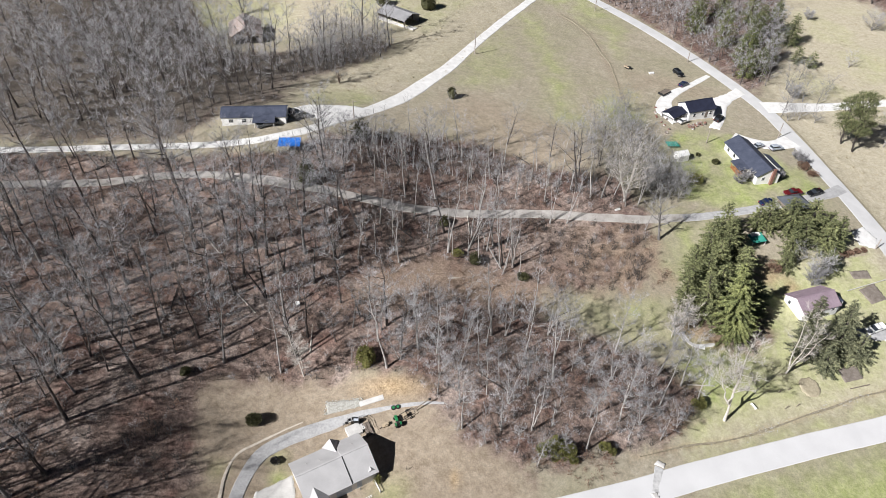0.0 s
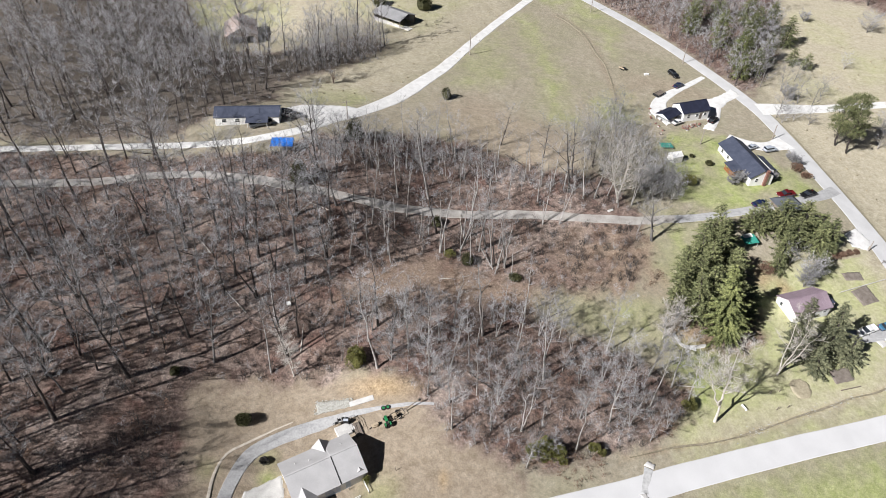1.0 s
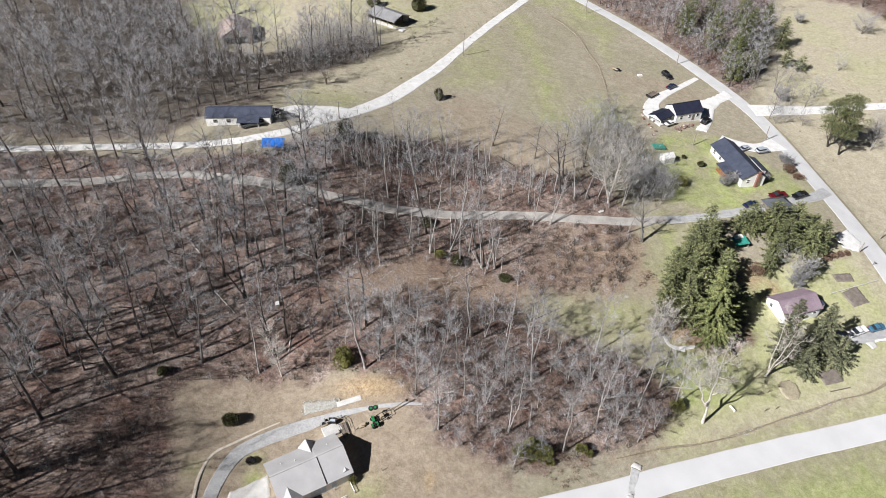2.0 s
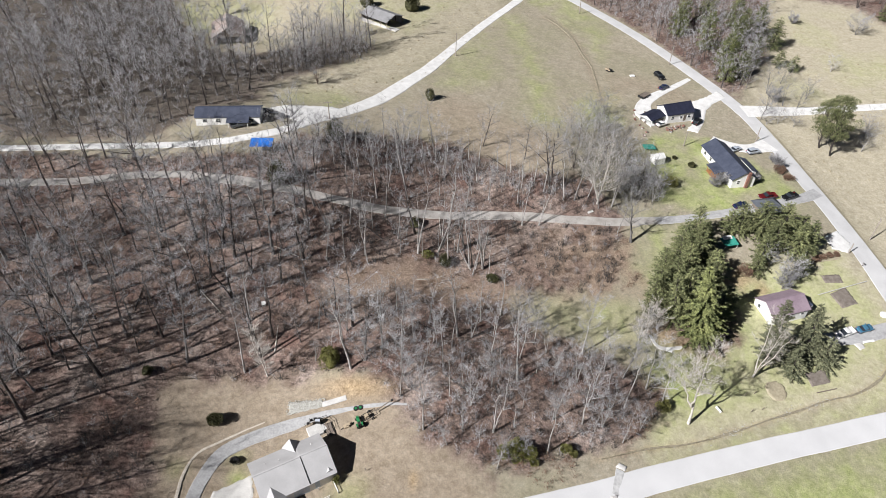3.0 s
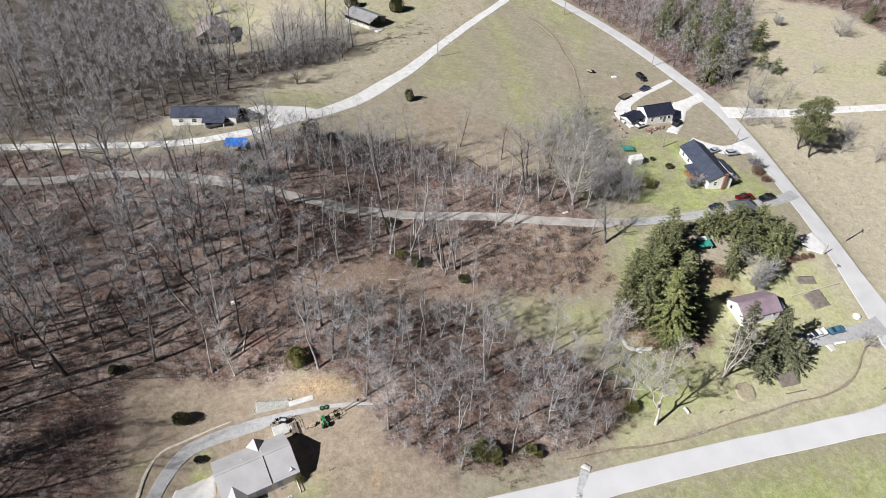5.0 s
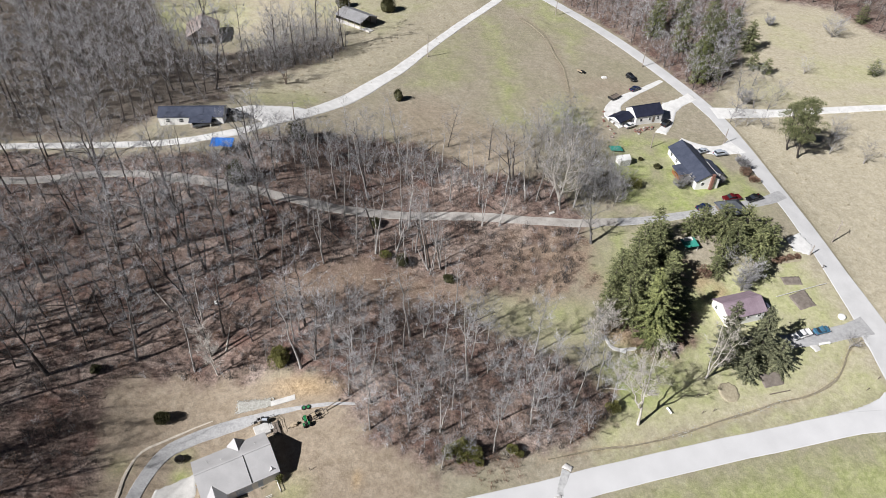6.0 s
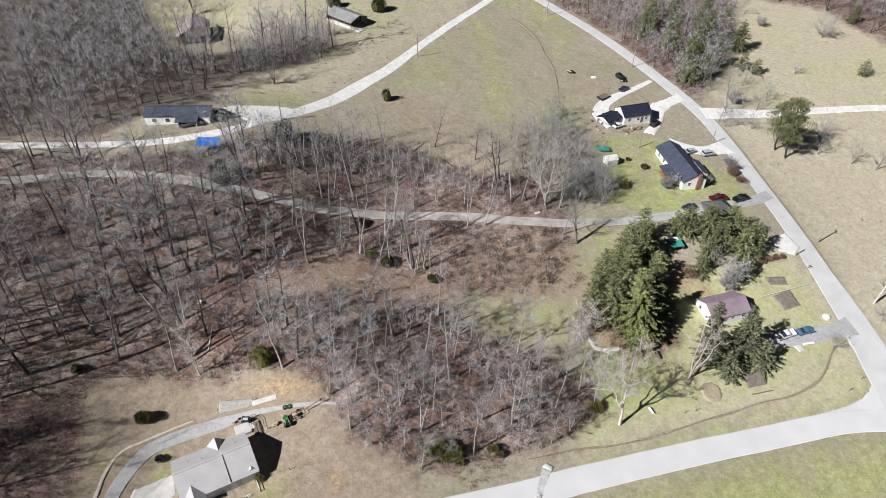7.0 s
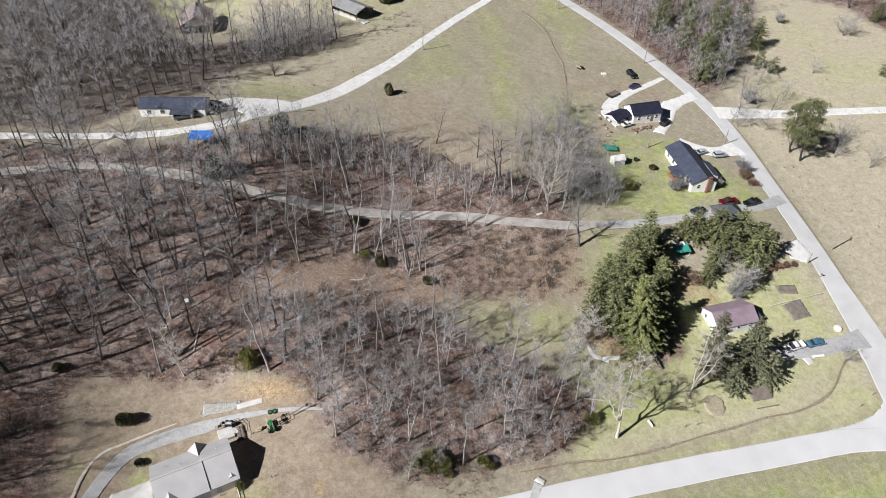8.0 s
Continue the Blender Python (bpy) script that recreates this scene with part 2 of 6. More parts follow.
# ---- ground ----
WOODS = [(-39.8, 152), (-31.8, 163), (-22, 169), (-11, 172), (2.1, 175.5), (11, 174.5), (24.1, 166), (35.3, 161.5), (45.1, 161.5), (50, 163), (54, 157), (58, 150), (53.6, 126), (40, 121), (24, 119), (25, 112.5), (34, 107), (44, 104), (52.7, 100),
         (57.5, 97), (58.5, 91), (54.5, 86), (47.3, 81), (20, 72), (5.3, 78), (-2.6, 89.3), (-12.6, 93.5), (-27.7, 90.5), (-46.5, 87.5), (-47.5, 82), (-45.5, 75), (-43, 66), (-44, 52), (-48, 18), (-150, 5), (-190, 148), (-100, 148)]
WOODS_WEST = [(-240, 240), (-170, 330), (-110, 290), (-84.3, 242), (-61, 234.6), (-27.7, 249), (-17.9, 238), (-26.2, 223.4), (-49.6, 198.4), (-48, 184.3), (-63, 177), (-65, 167), (-72, 158.5), (-104, 153.5), (-200, 147)]
WOODS_EAST = [(70, 304.8), (66, 345), (160, 350), (156, 316), (145, 283), (137, 262), (125, 240), (111.5, 222), (103.5, 242), (88.5, 277)]
WOODS_FAR = [(172, 322), (195, 314), (201, 297), (210, 277), (270, 250), (330, 420), (150, 420)]
BRUSHY = [(22, 142), (44, 142), (58, 143), (60, 126), (50, 120), (30, 118), (16, 128)]
CLEARING = [(-20, 110), (-16, 117), (-2, 126), (9, 125), (22, 121), (30, 118), (24, 113), (10, 115), (-2, 116), (-8, 111)]
LAWN_A = [(72, 186), (80, 196), (93, 194), (106, 181), (117, 170), (112, 160), (90, 154), (70, 158)]
LAWN_B = [(84, 128), (96, 136), (116, 143), (122, 128), (122, 112), (100, 100), (72, 89.6), (54, 82), (57, 101), (70, 118)]
LAWN_C = [(62, 84), (70, 95), (82, 108), (78, 120), (62, 116), (56, 104)]
LAWN_D = [(27, 113), (31, 119), (58, 120), (60, 106), (46, 104.5), (35, 107.5)]
VERGE_NORTH = [(54, 78), (72, 84), (98, 92), (116, 97), (128, 103), (122, 112), (105, 97.5), (76, 86.5)]
VERGE = [(20, 40), (60, 72), (118, 88), (180, 95), (200, 20)]
YARD = [(-52, 48), (-56, 92), (-30, 95), (0, 92), (16, 76), (22, 60), (22, 48)]

axis_x = np.concatenate([-240 - np.geomspace(15, 2600, 16)[::-1], np.arange(-240, -110, 3.0), np.arange(-110, 172, 1.2), np.arange(172, 290, 3.0), 290 + np.geomspace(15, 2600, 16)])
axis_y = np.concatenate([20 - np.geomspace(15, 2600, 16)[::-1], np.arange(20, 50, 3.0), np.arange(50, 300, 1.2), np.arange(300, 400, 3.0), 400 + np.geomspace(15, 3500, 16)])
gx, gy = np.meshgrid(axis_x, axis_y)
CREEK = [(126, 117), (121.3, 113.9), (116.5, 107), (112, 102.9), (105.1, 99.3), (97.9, 97.1), (90.5, 94), (83.4, 91.3), (76.4, 88.4), (68.8, 85.4), (59.9, 82.6), (53, 81.1), (40, 77)]
creek_line = spline(CREEK, 1.0)


def creek_depth(x, y):
    d = np.full(np.shape(x), 1e9)
    for px, py in creek_line:
        d = np.minimum(d, np.hypot(x - px, y - py))
    return d


def bumps(x, y):
    """Small unevenness of open ground."""
    return 0.07 * ripple(x, y, 9, 3) + 0.03 * ripple(x, y, 3, 4)


near_creek = creek_depth(gx, gy)
LANES = [(65.1, 306), (83.1, 276.2), (97, 249), (111.5, 216.4), (116.4, 196.8), (120.3, 172.3), (125, 148.1), (130, 123.7), (131.8, 111), (133, 98), (116, 93.6), (97.8, 88.6), (72.5, 81), (53.6, 74.7), (36.5, 68.7), (20, 63.5), (-10, 54)]
from_lane = np.full(gx.shape, 1e9)
for px, py in spline(LANES, 2.0):
    from_lane = np.minimum(from_lane, np.hypot(gx - px, gy - py))
flat = np.clip((from_lane - 5) / 4, 0, 1)
gz = height(gx, gy) + bumps(gx, gy) * (1 - np.exp(-((near_creek / 2.5) ** 2))) * flat
gz -= 0.4 * np.exp(-(near_creek / 1.3) ** 2)
gz += 1.3 / (1 + np.exp(np.clip(-(gy - 89.6 - 0.02 * (gx + 9) ** 2) * 1.6, -50, 50))) * np.exp(-((gx + 9) / 9) ** 2) * np.exp(-np.maximum(gy - 91, 0) / 9)
jit = 1.6 * ripple(gx, gy, 7, 7) + 0.8 * ripple(gx, gy, 2.6, 8)


def zone(poly, soft=2.0):
    return np.clip(0.5 - (outside(gx, gy, poly) + jit) / soft / 2, 0, 1)


litter = np.maximum.reduce([zone(WOODS, 1.6), zone(WOODS_WEST, 2.5), zone(WOODS_EAST, 2.0), zone(WOODS_FAR, 3.0)])
# Litter colour beside the spruce also darkens the lawn where its shadow falls.
litter = np.maximum(litter, 0.95 * zone([(68, 107), (72, 105), (79, 108), (83, 115), (82, 123), (74, 124), (64, 118), (58, 112)], 2))
brushy = np.maximum(np.clip(0.75 + 0.5 * ripple(gx, gy, 8, 23), 0.15, 1) * np.clip((gx - 24) / 22, 0.12, 1) * zone(BRUSHY, 3), 0.8 * zone(CLEARING, 4))
for px, py in spline([(49.8, 283.3), (56.2, 272.6), (59.8, 259.4), (61.3, 246.9), (62.1, 233), (62.4, 220.3), (62.6, 212.4)], 1.0):
    brushy = np.maximum(brushy, 0.35 * np.exp(-((gx - px) ** 2 + (gy - py) ** 2) / 3.0))
green = np.maximum.reduce([np.clip(0.72 + 0.35 * ripple(gx, gy, 11, 24), 0.3, 1) * zone(LAWN_A, 2.5), 0.95 * zone(LAWN_B, 4), 0.4 * zone(LAWN_C, 4), 0.3 * zone(LAWN_D, 4), 0.8 * zone(VERGE, 5), 0.8 * zone(VERGE_NORTH, 3)])
for poly, weight in (([(30, 280), (38, 282), (45, 225), (45, 189), (37, 192), (36, 233)], 0.55), ([(42, 303), (66, 308), (74, 271), (68, 244), (62, 269), (52, 291)], 0.5), ([(13, 247), (24, 261), (26, 221), (16, 210), (6, 212)], 0.4), ([(54, 211), (66, 218), (66, 198), (54, 193)], 0.75),
                     ([(-43, 191), (-35, 199), (-24, 200), (-20, 195), (-26, 185), (-38, 186)], 0.5), ([(-41, 278), (-20, 258), (-6, 254), (6, 281), (15, 293), (-43, 289)], 0.4), ([(-104, 279), (-82, 290), (-66, 286), (-61, 272), (-72, 266), (-90, 259), (-100, 264)], 0.6),
                     ([(159, 260), (193, 266), (230, 262), (225, 240), (182, 242), (159, 237)], 0.6), ([(69, 163), (77, 172), (78, 161), (71, 158)], 1.0), ([(54, 94), (58, 97), (60, 94), (58.5, 90.5), (54.5, 89)], 0.9), ([(44, 117), (53, 119), (54, 112), (46, 109)], 0.75), ([(58, 128), (66, 150), (74, 152), (70, 134), (62, 124)], 0.7)):
    green = np.maximum(green, weight * np.clip(0.85 + 0.4 * ripple(gx, gy, 13, 21), 0.3, 1.1) * zone(poly, 4))
green = np.maximum.reduce([green] + [w * np.clip(1.2 - np.hypot((gx - a) / s, (gy - b) / s), 0, 1) for a, b, s, w in ((-30.4, 73.8, 2.5, 0.6), (-29.3, 69.5, 2.5, 0.8), (-41, 69.5, 3, 0.4), (-8, 66.5, 5, 0.5))])
green = np.maximum(green, np.clip(0.8 * ripple(gx, gy, 34, 27) - 0.1, 0, 0.4) * zone([(126, 225), (150, 215), (200, 225), (230, 260), (200, 300), (150, 310), (142, 262)], 8))
soil = np.clip(1.1 - np.hypot((gx + 9) / 9.5, (gy - 89.6) / 3.0), 0, 1)
soil = np.maximum(soil, np.clip(1 - np.hypot((gx - 4.1) / 1.5, (gy - 69.8) / 3.2), 0, 0.8))
soil = np.maximum(soil, np.clip(0.5 - near_creek / 1.6, 0, 0.35))
for a, b, wide in ((62, 111, 4.0), (66, 108.5, 3.0), (87, 130.5, 4.5), (91, 128, 3.0), (83, 137, 3.5)):   # brown needles under the evergreens
    soil = np.maximum(soil, 0.75 * np.clip(1.2 - np.hypot(gx - a, gy - b) / wide + 0.15 * jit, 0, 1))
nx, ny = len(axis_x), len(axis_y)
me = bpy.data.meshes.new("ground")
idx = np.arange(nx * ny).reshape(ny, nx)
quads = np.stack([idx[:-1, :-1], idx[:-1, 1:], idx[1:, 1:], idx[1:, :-1]], -1).reshape(-1, 4)
me.vertices.add(nx * ny)
me.vertices.foreach_set("co", np.stack([gx, gy, gz], -1).astype(np.float32).ravel())
me.loops.add(quads.size)
me.loops.foreach_set("vertex_index", quads.astype(np.int32).ravel())
me.polygons.add(len(quads))
me.polygons.foreach_set("loop_start", np.arange(0, quads.size, 4, dtype=np.int32))
me.update(calc_edges=True)
me.polygons.foreach_set("use_smooth", [True] * len(quads))
pale = np.maximum(zone([(118, 215), (124, 175), (131, 140), (136, 105), (300, 60), (320, 300), (150, 330), (140, 270), (124, 236)], 4), zone([(54, 80), (70, 86), (118, 97), (128, 104), (129, 118), (124, 143), (112, 150), (96, 140), (90, 130), (82, 113), (70, 94), (56, 86)], 4))
pale = np.maximum(pale, 0.6 * zone([(-45, 190), (-15, 200), (5, 235), (30, 285), (30, 310), (-110, 310), (-90, 262), (-30, 252), (-12, 238), (-24, 222), (-44, 200)], 5))
dry = np.maximum.reduce([zone(YARD, 3), 0.75 * zone([(6, 168), (2, 196), (14, 206), (24, 196), (36, 190), (44, 172), (40, 160)], 5), 0.6 * zone([(66, 214), (74, 222), (92, 214), (98, 222), (88, 232), (68, 232)], 4)])
second = me.attributes.new("cover_two", "FLOAT_COLOR", "POINT")
second.data.foreach_set("color", np.stack([dry, pale, zone(WOODS_WEST, 5), 0 * dry + 1], -1).astype(np.float32).ravel())
cover = me.attributes.new("cover", "FLOAT_COLOR", "POINT")
cover.data.foreach_set("color", np.stack([litter, green, soil, brushy], -1).astype(np.float32).ravel())


def ground_material():
    m = bpy.data.materials.new("grass fields and leaf litter")
    m.use_nodes = True
    n, l = m.node_tree.nodes, m.node_tree.links
    b = n["Principled BSDF"]
    geo, att = n.new("ShaderNodeNewGeometry"), n.new("ShaderNodeAttribute")
    att.attribute_name = "cover"
    split = n.new("ShaderNodeSeparateColor")
    l.new(att.outputs["Color"], split.inputs[0])

    def noise_at(scale, detail=4, rough=0.55, distort=0.0):
        t = n.new("ShaderNodeTexNoise")
        t.inputs["Scale"].default_value, t.inputs["Detail"].default_value, t.inputs["Roughness"].default_value = scale, detail, rough
        t.inputs["Distortion"].default_value = distort
        l.new(geo.outputs["Position"], t.inputs["Vector"])
        return t.outputs["Fac"]

    def ramp(fac, *stops):
        r = n.new("ShaderNodeValToRGB")
        e = r.color_ramp.elements
        while len(e) < len(stops):
            e.new(0.5)
        for k, (p, c) in zip(e, stops):
            k.position, k.color = p, (*c, 1)
        l.new(fac, r.inputs[0])
        return r.outputs[0]

    def mix(fac, a, c, how="MIX"):
        x = n.new("ShaderNodeMix")
        x.data_type, x.blend_type = "RGBA", how
        if isinstance(fac, float):
            x.inputs[0].default_value = fac
        else:
            l.new(fac, x.inputs[0])
        l.new(a, x.inputs[6])
        l.new(c, x.inputs[7])
        return x.outputs[2]

    broad, mid, small, grain = noise_at(0.045, 8, 0.65, 0.4), noise_at(0.5, 9, 0.78), noise_at(2.6, 6, 0.75), noise_at(7, 4, 0.8)
    tan = ramp(mid, (0.3, (0.262, 0.228, 0.17)), (0.52, (0.348, 0.31, 0.24)), (0.72, (0.425, 0.39, 0.318)))
    olive = ramp(mid, (0.3, (0.245, 0.228, 0.152)), (0.7, (0.345, 0.322, 0.232)))
    field = mix(ramp(broad, (0.42, (0, 0, 0)), (0.62, (0.8, 0.8, 0.8))), tan, olive)
    lawn = ramp(mid, (0.28, (0.195, 0.25, 0.07)), (0.46, (0.31, 0.365, 0.125)), (0.7, (0.46, 0.47, 0.23)))
    leaf = ramp(small, (0.28, (0.072, 0.05, 0.042)), (0.5, (0.20, 0.147, 0.124)), (0.72, (0.39, 0.305, 0.262)))
    leaf2 = ramp(mid, (0.35, (0.13, 0.095, 0.082)), (0.65, (0.31, 0.235, 0.20)))
    floor = mix(0.4, leaf, leaf2)
    rusty = ramp(small, (0.3, (0.085, 0.044, 0.036)), (0.7, (0.24, 0.15, 0.125)))
    floor = mix(ramp(noise_at(0.13, 4), (0.5, (0, 0, 0)), (0.66, (0.75, 0.75, 0.75))), floor, rusty)
    duff = ramp(small, (0.3, (0.22, 0.178, 0.158)), (0.7, (0.47, 0.385, 0.335)))
    floor = mix(ramp(noise_at(0.09, 4, 0.6, 0.6), (0.5, (0, 0, 0)), (0.64, (0.8, 0.8, 0.8))), floor, duff)
    floor = mix(1.0, floor, ramp(noise_at(0.9, 6, 0.75, 0.5), (0.36, (0.42, 0.42, 0.43)), (0.62, (1.3, 1.3, 1.3))), "MULTIPLY")
    clay = mix(0.9, ramp(small, (0.3, (0.28, 0.20, 0.115)), (0.7, (0.50, 0.385, 0.25))), ramp(noise_at(0.8, 6, 0.7, 0.8), (0.36, (0.55, 0.5, 0.45)), (0.55, (1.1, 1.1, 1.1))), "MULTIPLY")
    weeds = ramp(small, (0.3, (0.18, 0.132, 0.10)), (0.55, (0.33, 0.252, 0.19)), (0.75, (0.455, 0.365, 0.28)))
    two = n.new("ShaderNodeAttribute")
    two.attribute_name = "cover_two"
    split2 = n.new("ShaderNodeSeparateColor")
    l.new(two.outputs["Color"], split2.inputs[0])
    brown = ramp(mid, (0.3, (0.225, 0.182, 0.132)), (0.5, (0.318, 0.262, 0.20)), (0.72, (0.41, 0.35, 0.275)))
    straw = ramp(mid, (0.3, (0.36, 0.322, 0.235)), (0.5, (0.45, 0.405, 0.308)), (0.72, (0.54, 0.495, 0.395)))
    field = mix(split2.outputs["Red"], field, brown)
    field = mix(split2.outputs["Green"], field, straw)
    pale_lawn = ramp(mid, (0.28, (0.275, 0.305, 0.135)), (0.46, (0.40, 0.415, 0.21)), (0.7, (0.52, 0.50, 0.32)))
    lawn = mix(split2.outputs["Green"], lawn, pale_lawn)
    lawn = mix(ramp(noise_at(0.14, 6, 0.65, 0.6), (0.42, (0.08, 0.08, 0.08)), (0.68, (0.62, 0.62, 0.62))), lawn, field)
    c = mix(split.outputs["Green"], field, lawn)
    # West woods floor: a darker brown than the litter elsewhere.
    west_floor = ramp(small, (0.3, (0.062, 0.054, 0.046)), (0.7, (0.215, 0.182, 0.154)))
    floor = mix(split2.outputs["Blue"], floor, west_floor)
    c = mix(split.outputs["Red"], c, floor)
    c = mix(att.outputs["Alpha"], c, weeds)
    c = mix(split.outputs["Blue"], c, clay)
    c = mix(1.0, c, ramp(noise_at(1.3, 5, 0.75), (0.35, (0.84, 0.84, 0.84)), (0.64, (1.15, 1.15, 1.15))), "MULTIPLY")
    speck = ramp(grain, (0.32, (0.6, 0.6, 0.6)), (0.68, (1.3, 1.3, 1.3)))
    c = mix(0.8, c, speck, "MULTIPLY")
    l.new(c, b.inputs["Base Color"])
    b.inputs["Roughness"].default_value = 0.95
    b.inputs["Specular IOR Level"].default_value = 0.15
    bp = n.new("ShaderNodeBump")
    bp.inputs["Strength"].default_value, bp.inputs["Distance"].default_value = 0.7, 0.12
    l.new(small, bp.inputs["Height"])
    l.new(bp.outputs[0], b.inputs["Normal"])
    return m


me.materials.append(ground_material())
tagged(new("ground", me), "rolling ground of dry winter grass, green lawn and leaf litter", "ground", kind="structure")


# ---- roads and tracks ----
def strip(name, points, width, mat, label, lift=0.07, ragged=0.0, seed=1, category="road", camber=0.02):
    """A road laid on the ground, with a low crown and a shoulder down into the grass."""
    line = spline(points, 1.5)
    way = np.gradient(line, axis=0)
    way /= np.linalg.norm(way, axis=1)[:, None]
    side = np.stack([way[:, 1], -way[:, 0]], -1)
    r = np.random.RandomState(seed)
    wide = width if np.ndim(width) else [width] * len(points)
    w = np.interp(np.linspace(0, 1, len(line)), np.linspace(0, 1, len(wide)), wide)
    buf = Buf()
    rows = (-0.54, -0.5, -0.475, -0.25, 0.0, 0.25, 0.475, 0.5, 0.54)
    wob = [np.convolve(r.uniform(-1, 1, len(line) + 4), np.ones(5) / 5, "valid") * ragged for _ in range(2)]
    for i, p in enumerate(line):
        for s in rows:
            e = w[i] * s + (wob[0][i] if s < -0.4 else wob[1][i] if s > 0.4 else 0)
            q = p + side[i] * e
            z = float(height(*q)) + (-0.12 if abs(s) == 0.54 else lift + 0.08 + camber * (1 - 2 * abs(s)))
            buf.v.append((*q, z))
    k = len(rows)
    for i in range(len(line) - 1):
        for j in range(k - 1):
            buf.f.append((i * k + j, i * k + j + 1, (i + 1) * k + j + 1, (i + 1) * k + j))
    return tagged(new(name, buf.mesh(name, mat, True)), label, category, kind="structure")


strip("road_1", [(40, 350), (52, 327), (65.1, 306), (83.1, 276.2), (97, 249), (111.5, 216.4), (116.4, 196.8), (120.3, 172.3), (125, 148.1), (127, 138), (130, 123.7), (131.8, 111), (133, 102), (133.5, 95)],
      (4.6, 4.8, 5, 5, 5.2, 5.4, 5.4, 5.4, 5.4, 5.4, 5.6, 6.5, 9, 12), ASPHALT, "pale worn asphalt country lane past the houses", lift=-0.02, ragged=0.12, seed=2)
strip("road_2", [(-60, 38), (-10, 54), (20, 63.5), (36.5, 68.7), (53.6, 74.7), (72.5, 81.0), (97.8, 88.6), (116, 93.6), (133, 95.5), (160, 96), (220, 90)], 5.3, BRIGHT_ASPHALT,
      "sunlit pale asphalt road beside grass verges", lift=0.0, ragged=0.15, seed=3)
strip("track_1", [(39.5 + 16, 332), (39.5, 300.2), (25.3, 272.8), (12.2, 245.2), (2.6, 223.6), (-5.3, 209.3), (-13.3, 195.6), (-20.8, 185.5), (-29, 174.8), (-36.3, 164.4), (-45.5, 158.5), (-55.7, 156.1), (-75, 154.6), (-88.8, 152.2), (-101.8, 149.3), (-150, 140)],
      (3.6, 3.6, 3.6, 3.7, 3.7, 3.9, 4.4, 5.3, 4.8, 3.6, 3.0, 2.7, 2.5, 2.4, 2.4, 2.4), GRAVEL, "white limestone gravel lane along the wood", ragged=0.35, seed=4)
strip("track_2", [(68.2, 149.7), (56.5, 147.1), (43.7, 145.5), (31.3, 145.2), (20.6, 144.8), (10, 143.3), (1.1, 141.8), (-7.5, 140.3), (-14.6, 139.8), (-23, 139.5), (-30, 139.9), (-35.6, 140), (-51.6, 141.7), (-60.6, 142.8), (-70.4, 141.9), (-79.1, 139.2), (-87.8, 137), (-110, 133)],
      2.6, DIRTGRAVEL, "worn grey gravel track through bare woods", ragged=0.4, seed=5)
strip("track_4", [(122, 169), (113.8, 164.3), (98.2, 158.2), (87.3, 154.8), (77.6, 152), (67.6, 149.6)], (3.6, 3.2, 3.0, 2.8, 2.6, 2.5), GREYDRIVE, "pale gravel end of the track beside the lawn", ragged=0.3, seed=8)
strip("road_verge", [(112.6, 222), (116.4, 210), (119.9, 196.8), (123.4, 173), (128.2, 148.6), (130.3, 138), (133.4, 123), (135.5, 111)], (0.5, 0.8, 0.7, 0.9, 1.0, 0.8, 1.1, 0.8), MUD, "worn dark verge along the lane", lift=-0.04, ragged=0.35, seed=9, camber=0.0, category="verge")
strip("track_3", [(-36.5, 50), (-36.3, 58), (-36.1, 64), (-35.6, 68.6), (-34, 73.9), (-30.4, 77.4), (-25, 80.4), (-18.6, 82.8), (-14.8, 84.1), (-8.5, 85.3), (-2.2, 86), (2, 86)], (2.4, 2.4, 2.4, 2.4, 2.5, 2.7, 2.9, 2.6, 1.5, 0.9, 0.8, 0.5), GREYDRIVE,
      "curved grey gravel driveway to the house", ragged=0.15, seed=6)
strip("drive_edge", [(-38.6, 58), (-38.8, 63.7), (-39.1, 68.6), (-38.0, 73.5), (-34.6, 76.8), (-30.2, 80.2), (-26.9, 82.2)], (0.5, 0.55, 0.5, 0.45, 0.4, 0.35, 0.2), material("pale trodden dirt", (0.42, 0.37, 0.31), (0.62, 0.57, 0.50), 1.0, 3),
      "pale worn edge beside the driveway", lift=0.0, ragged=0.12, seed=7)


# ---- yards, drives and beds ----
def patch(name, poly, mat, label, lift=0.06, cell=0.6, kind="structure", category="yard", ragged=0.25, seed=1):
    """A thin layer lying on the ground inside a polygon."""
    xs, ys = [p[0] for p in poly], [p[1] for p in poly]
    ax, ay = np.arange(min(xs) - 1, max(xs) + 1, cell), np.arange(min(ys) - 1, max(ys) + 1, cell)
    x, y = np.meshgrid(ax, ay)
    x, y = x + ragged * ripple(x, y, 3.5, seed), y + ragged * ripple(x, y, 3.1, seed + 1)
    d = outside(x, y, poly)
    step = 0.1
    grad = np.stack([outside(x + step, y, poly) - d, outside(x, y + step, poly) - d], -1) / step
    pull = np.where((d > 0) & (d < cell * 1.5), d, 0)
    x, y = x - grad[..., 0] * pull, y - grad[..., 1] * pull
    z = height(x, y) + np.where(d < -0.01, lift + 0.09, -0.12)
    b = Buf()
    b.v = [tuple(p) for p in np.stack([x, y, z], -1).reshape(-1, 3)]
    n = len(ax)
    inside = d < 0
    for j in range(len(ay) - 1):
        for i in range(n - 1):
            if inside[j : j + 2, i : i + 2].any():
                b.f.append((j * n + i, j * n + i + 1, (j + 1) * n + i + 1, (j + 1) * n + i))
    used = sorted({i for q in b.f for i in q})
    at = {k: i for i, k in enumerate(used)}
    b.v, b.f = [b.v[k] for k in used], [tuple(at[k] for k in q) for q in b.f]
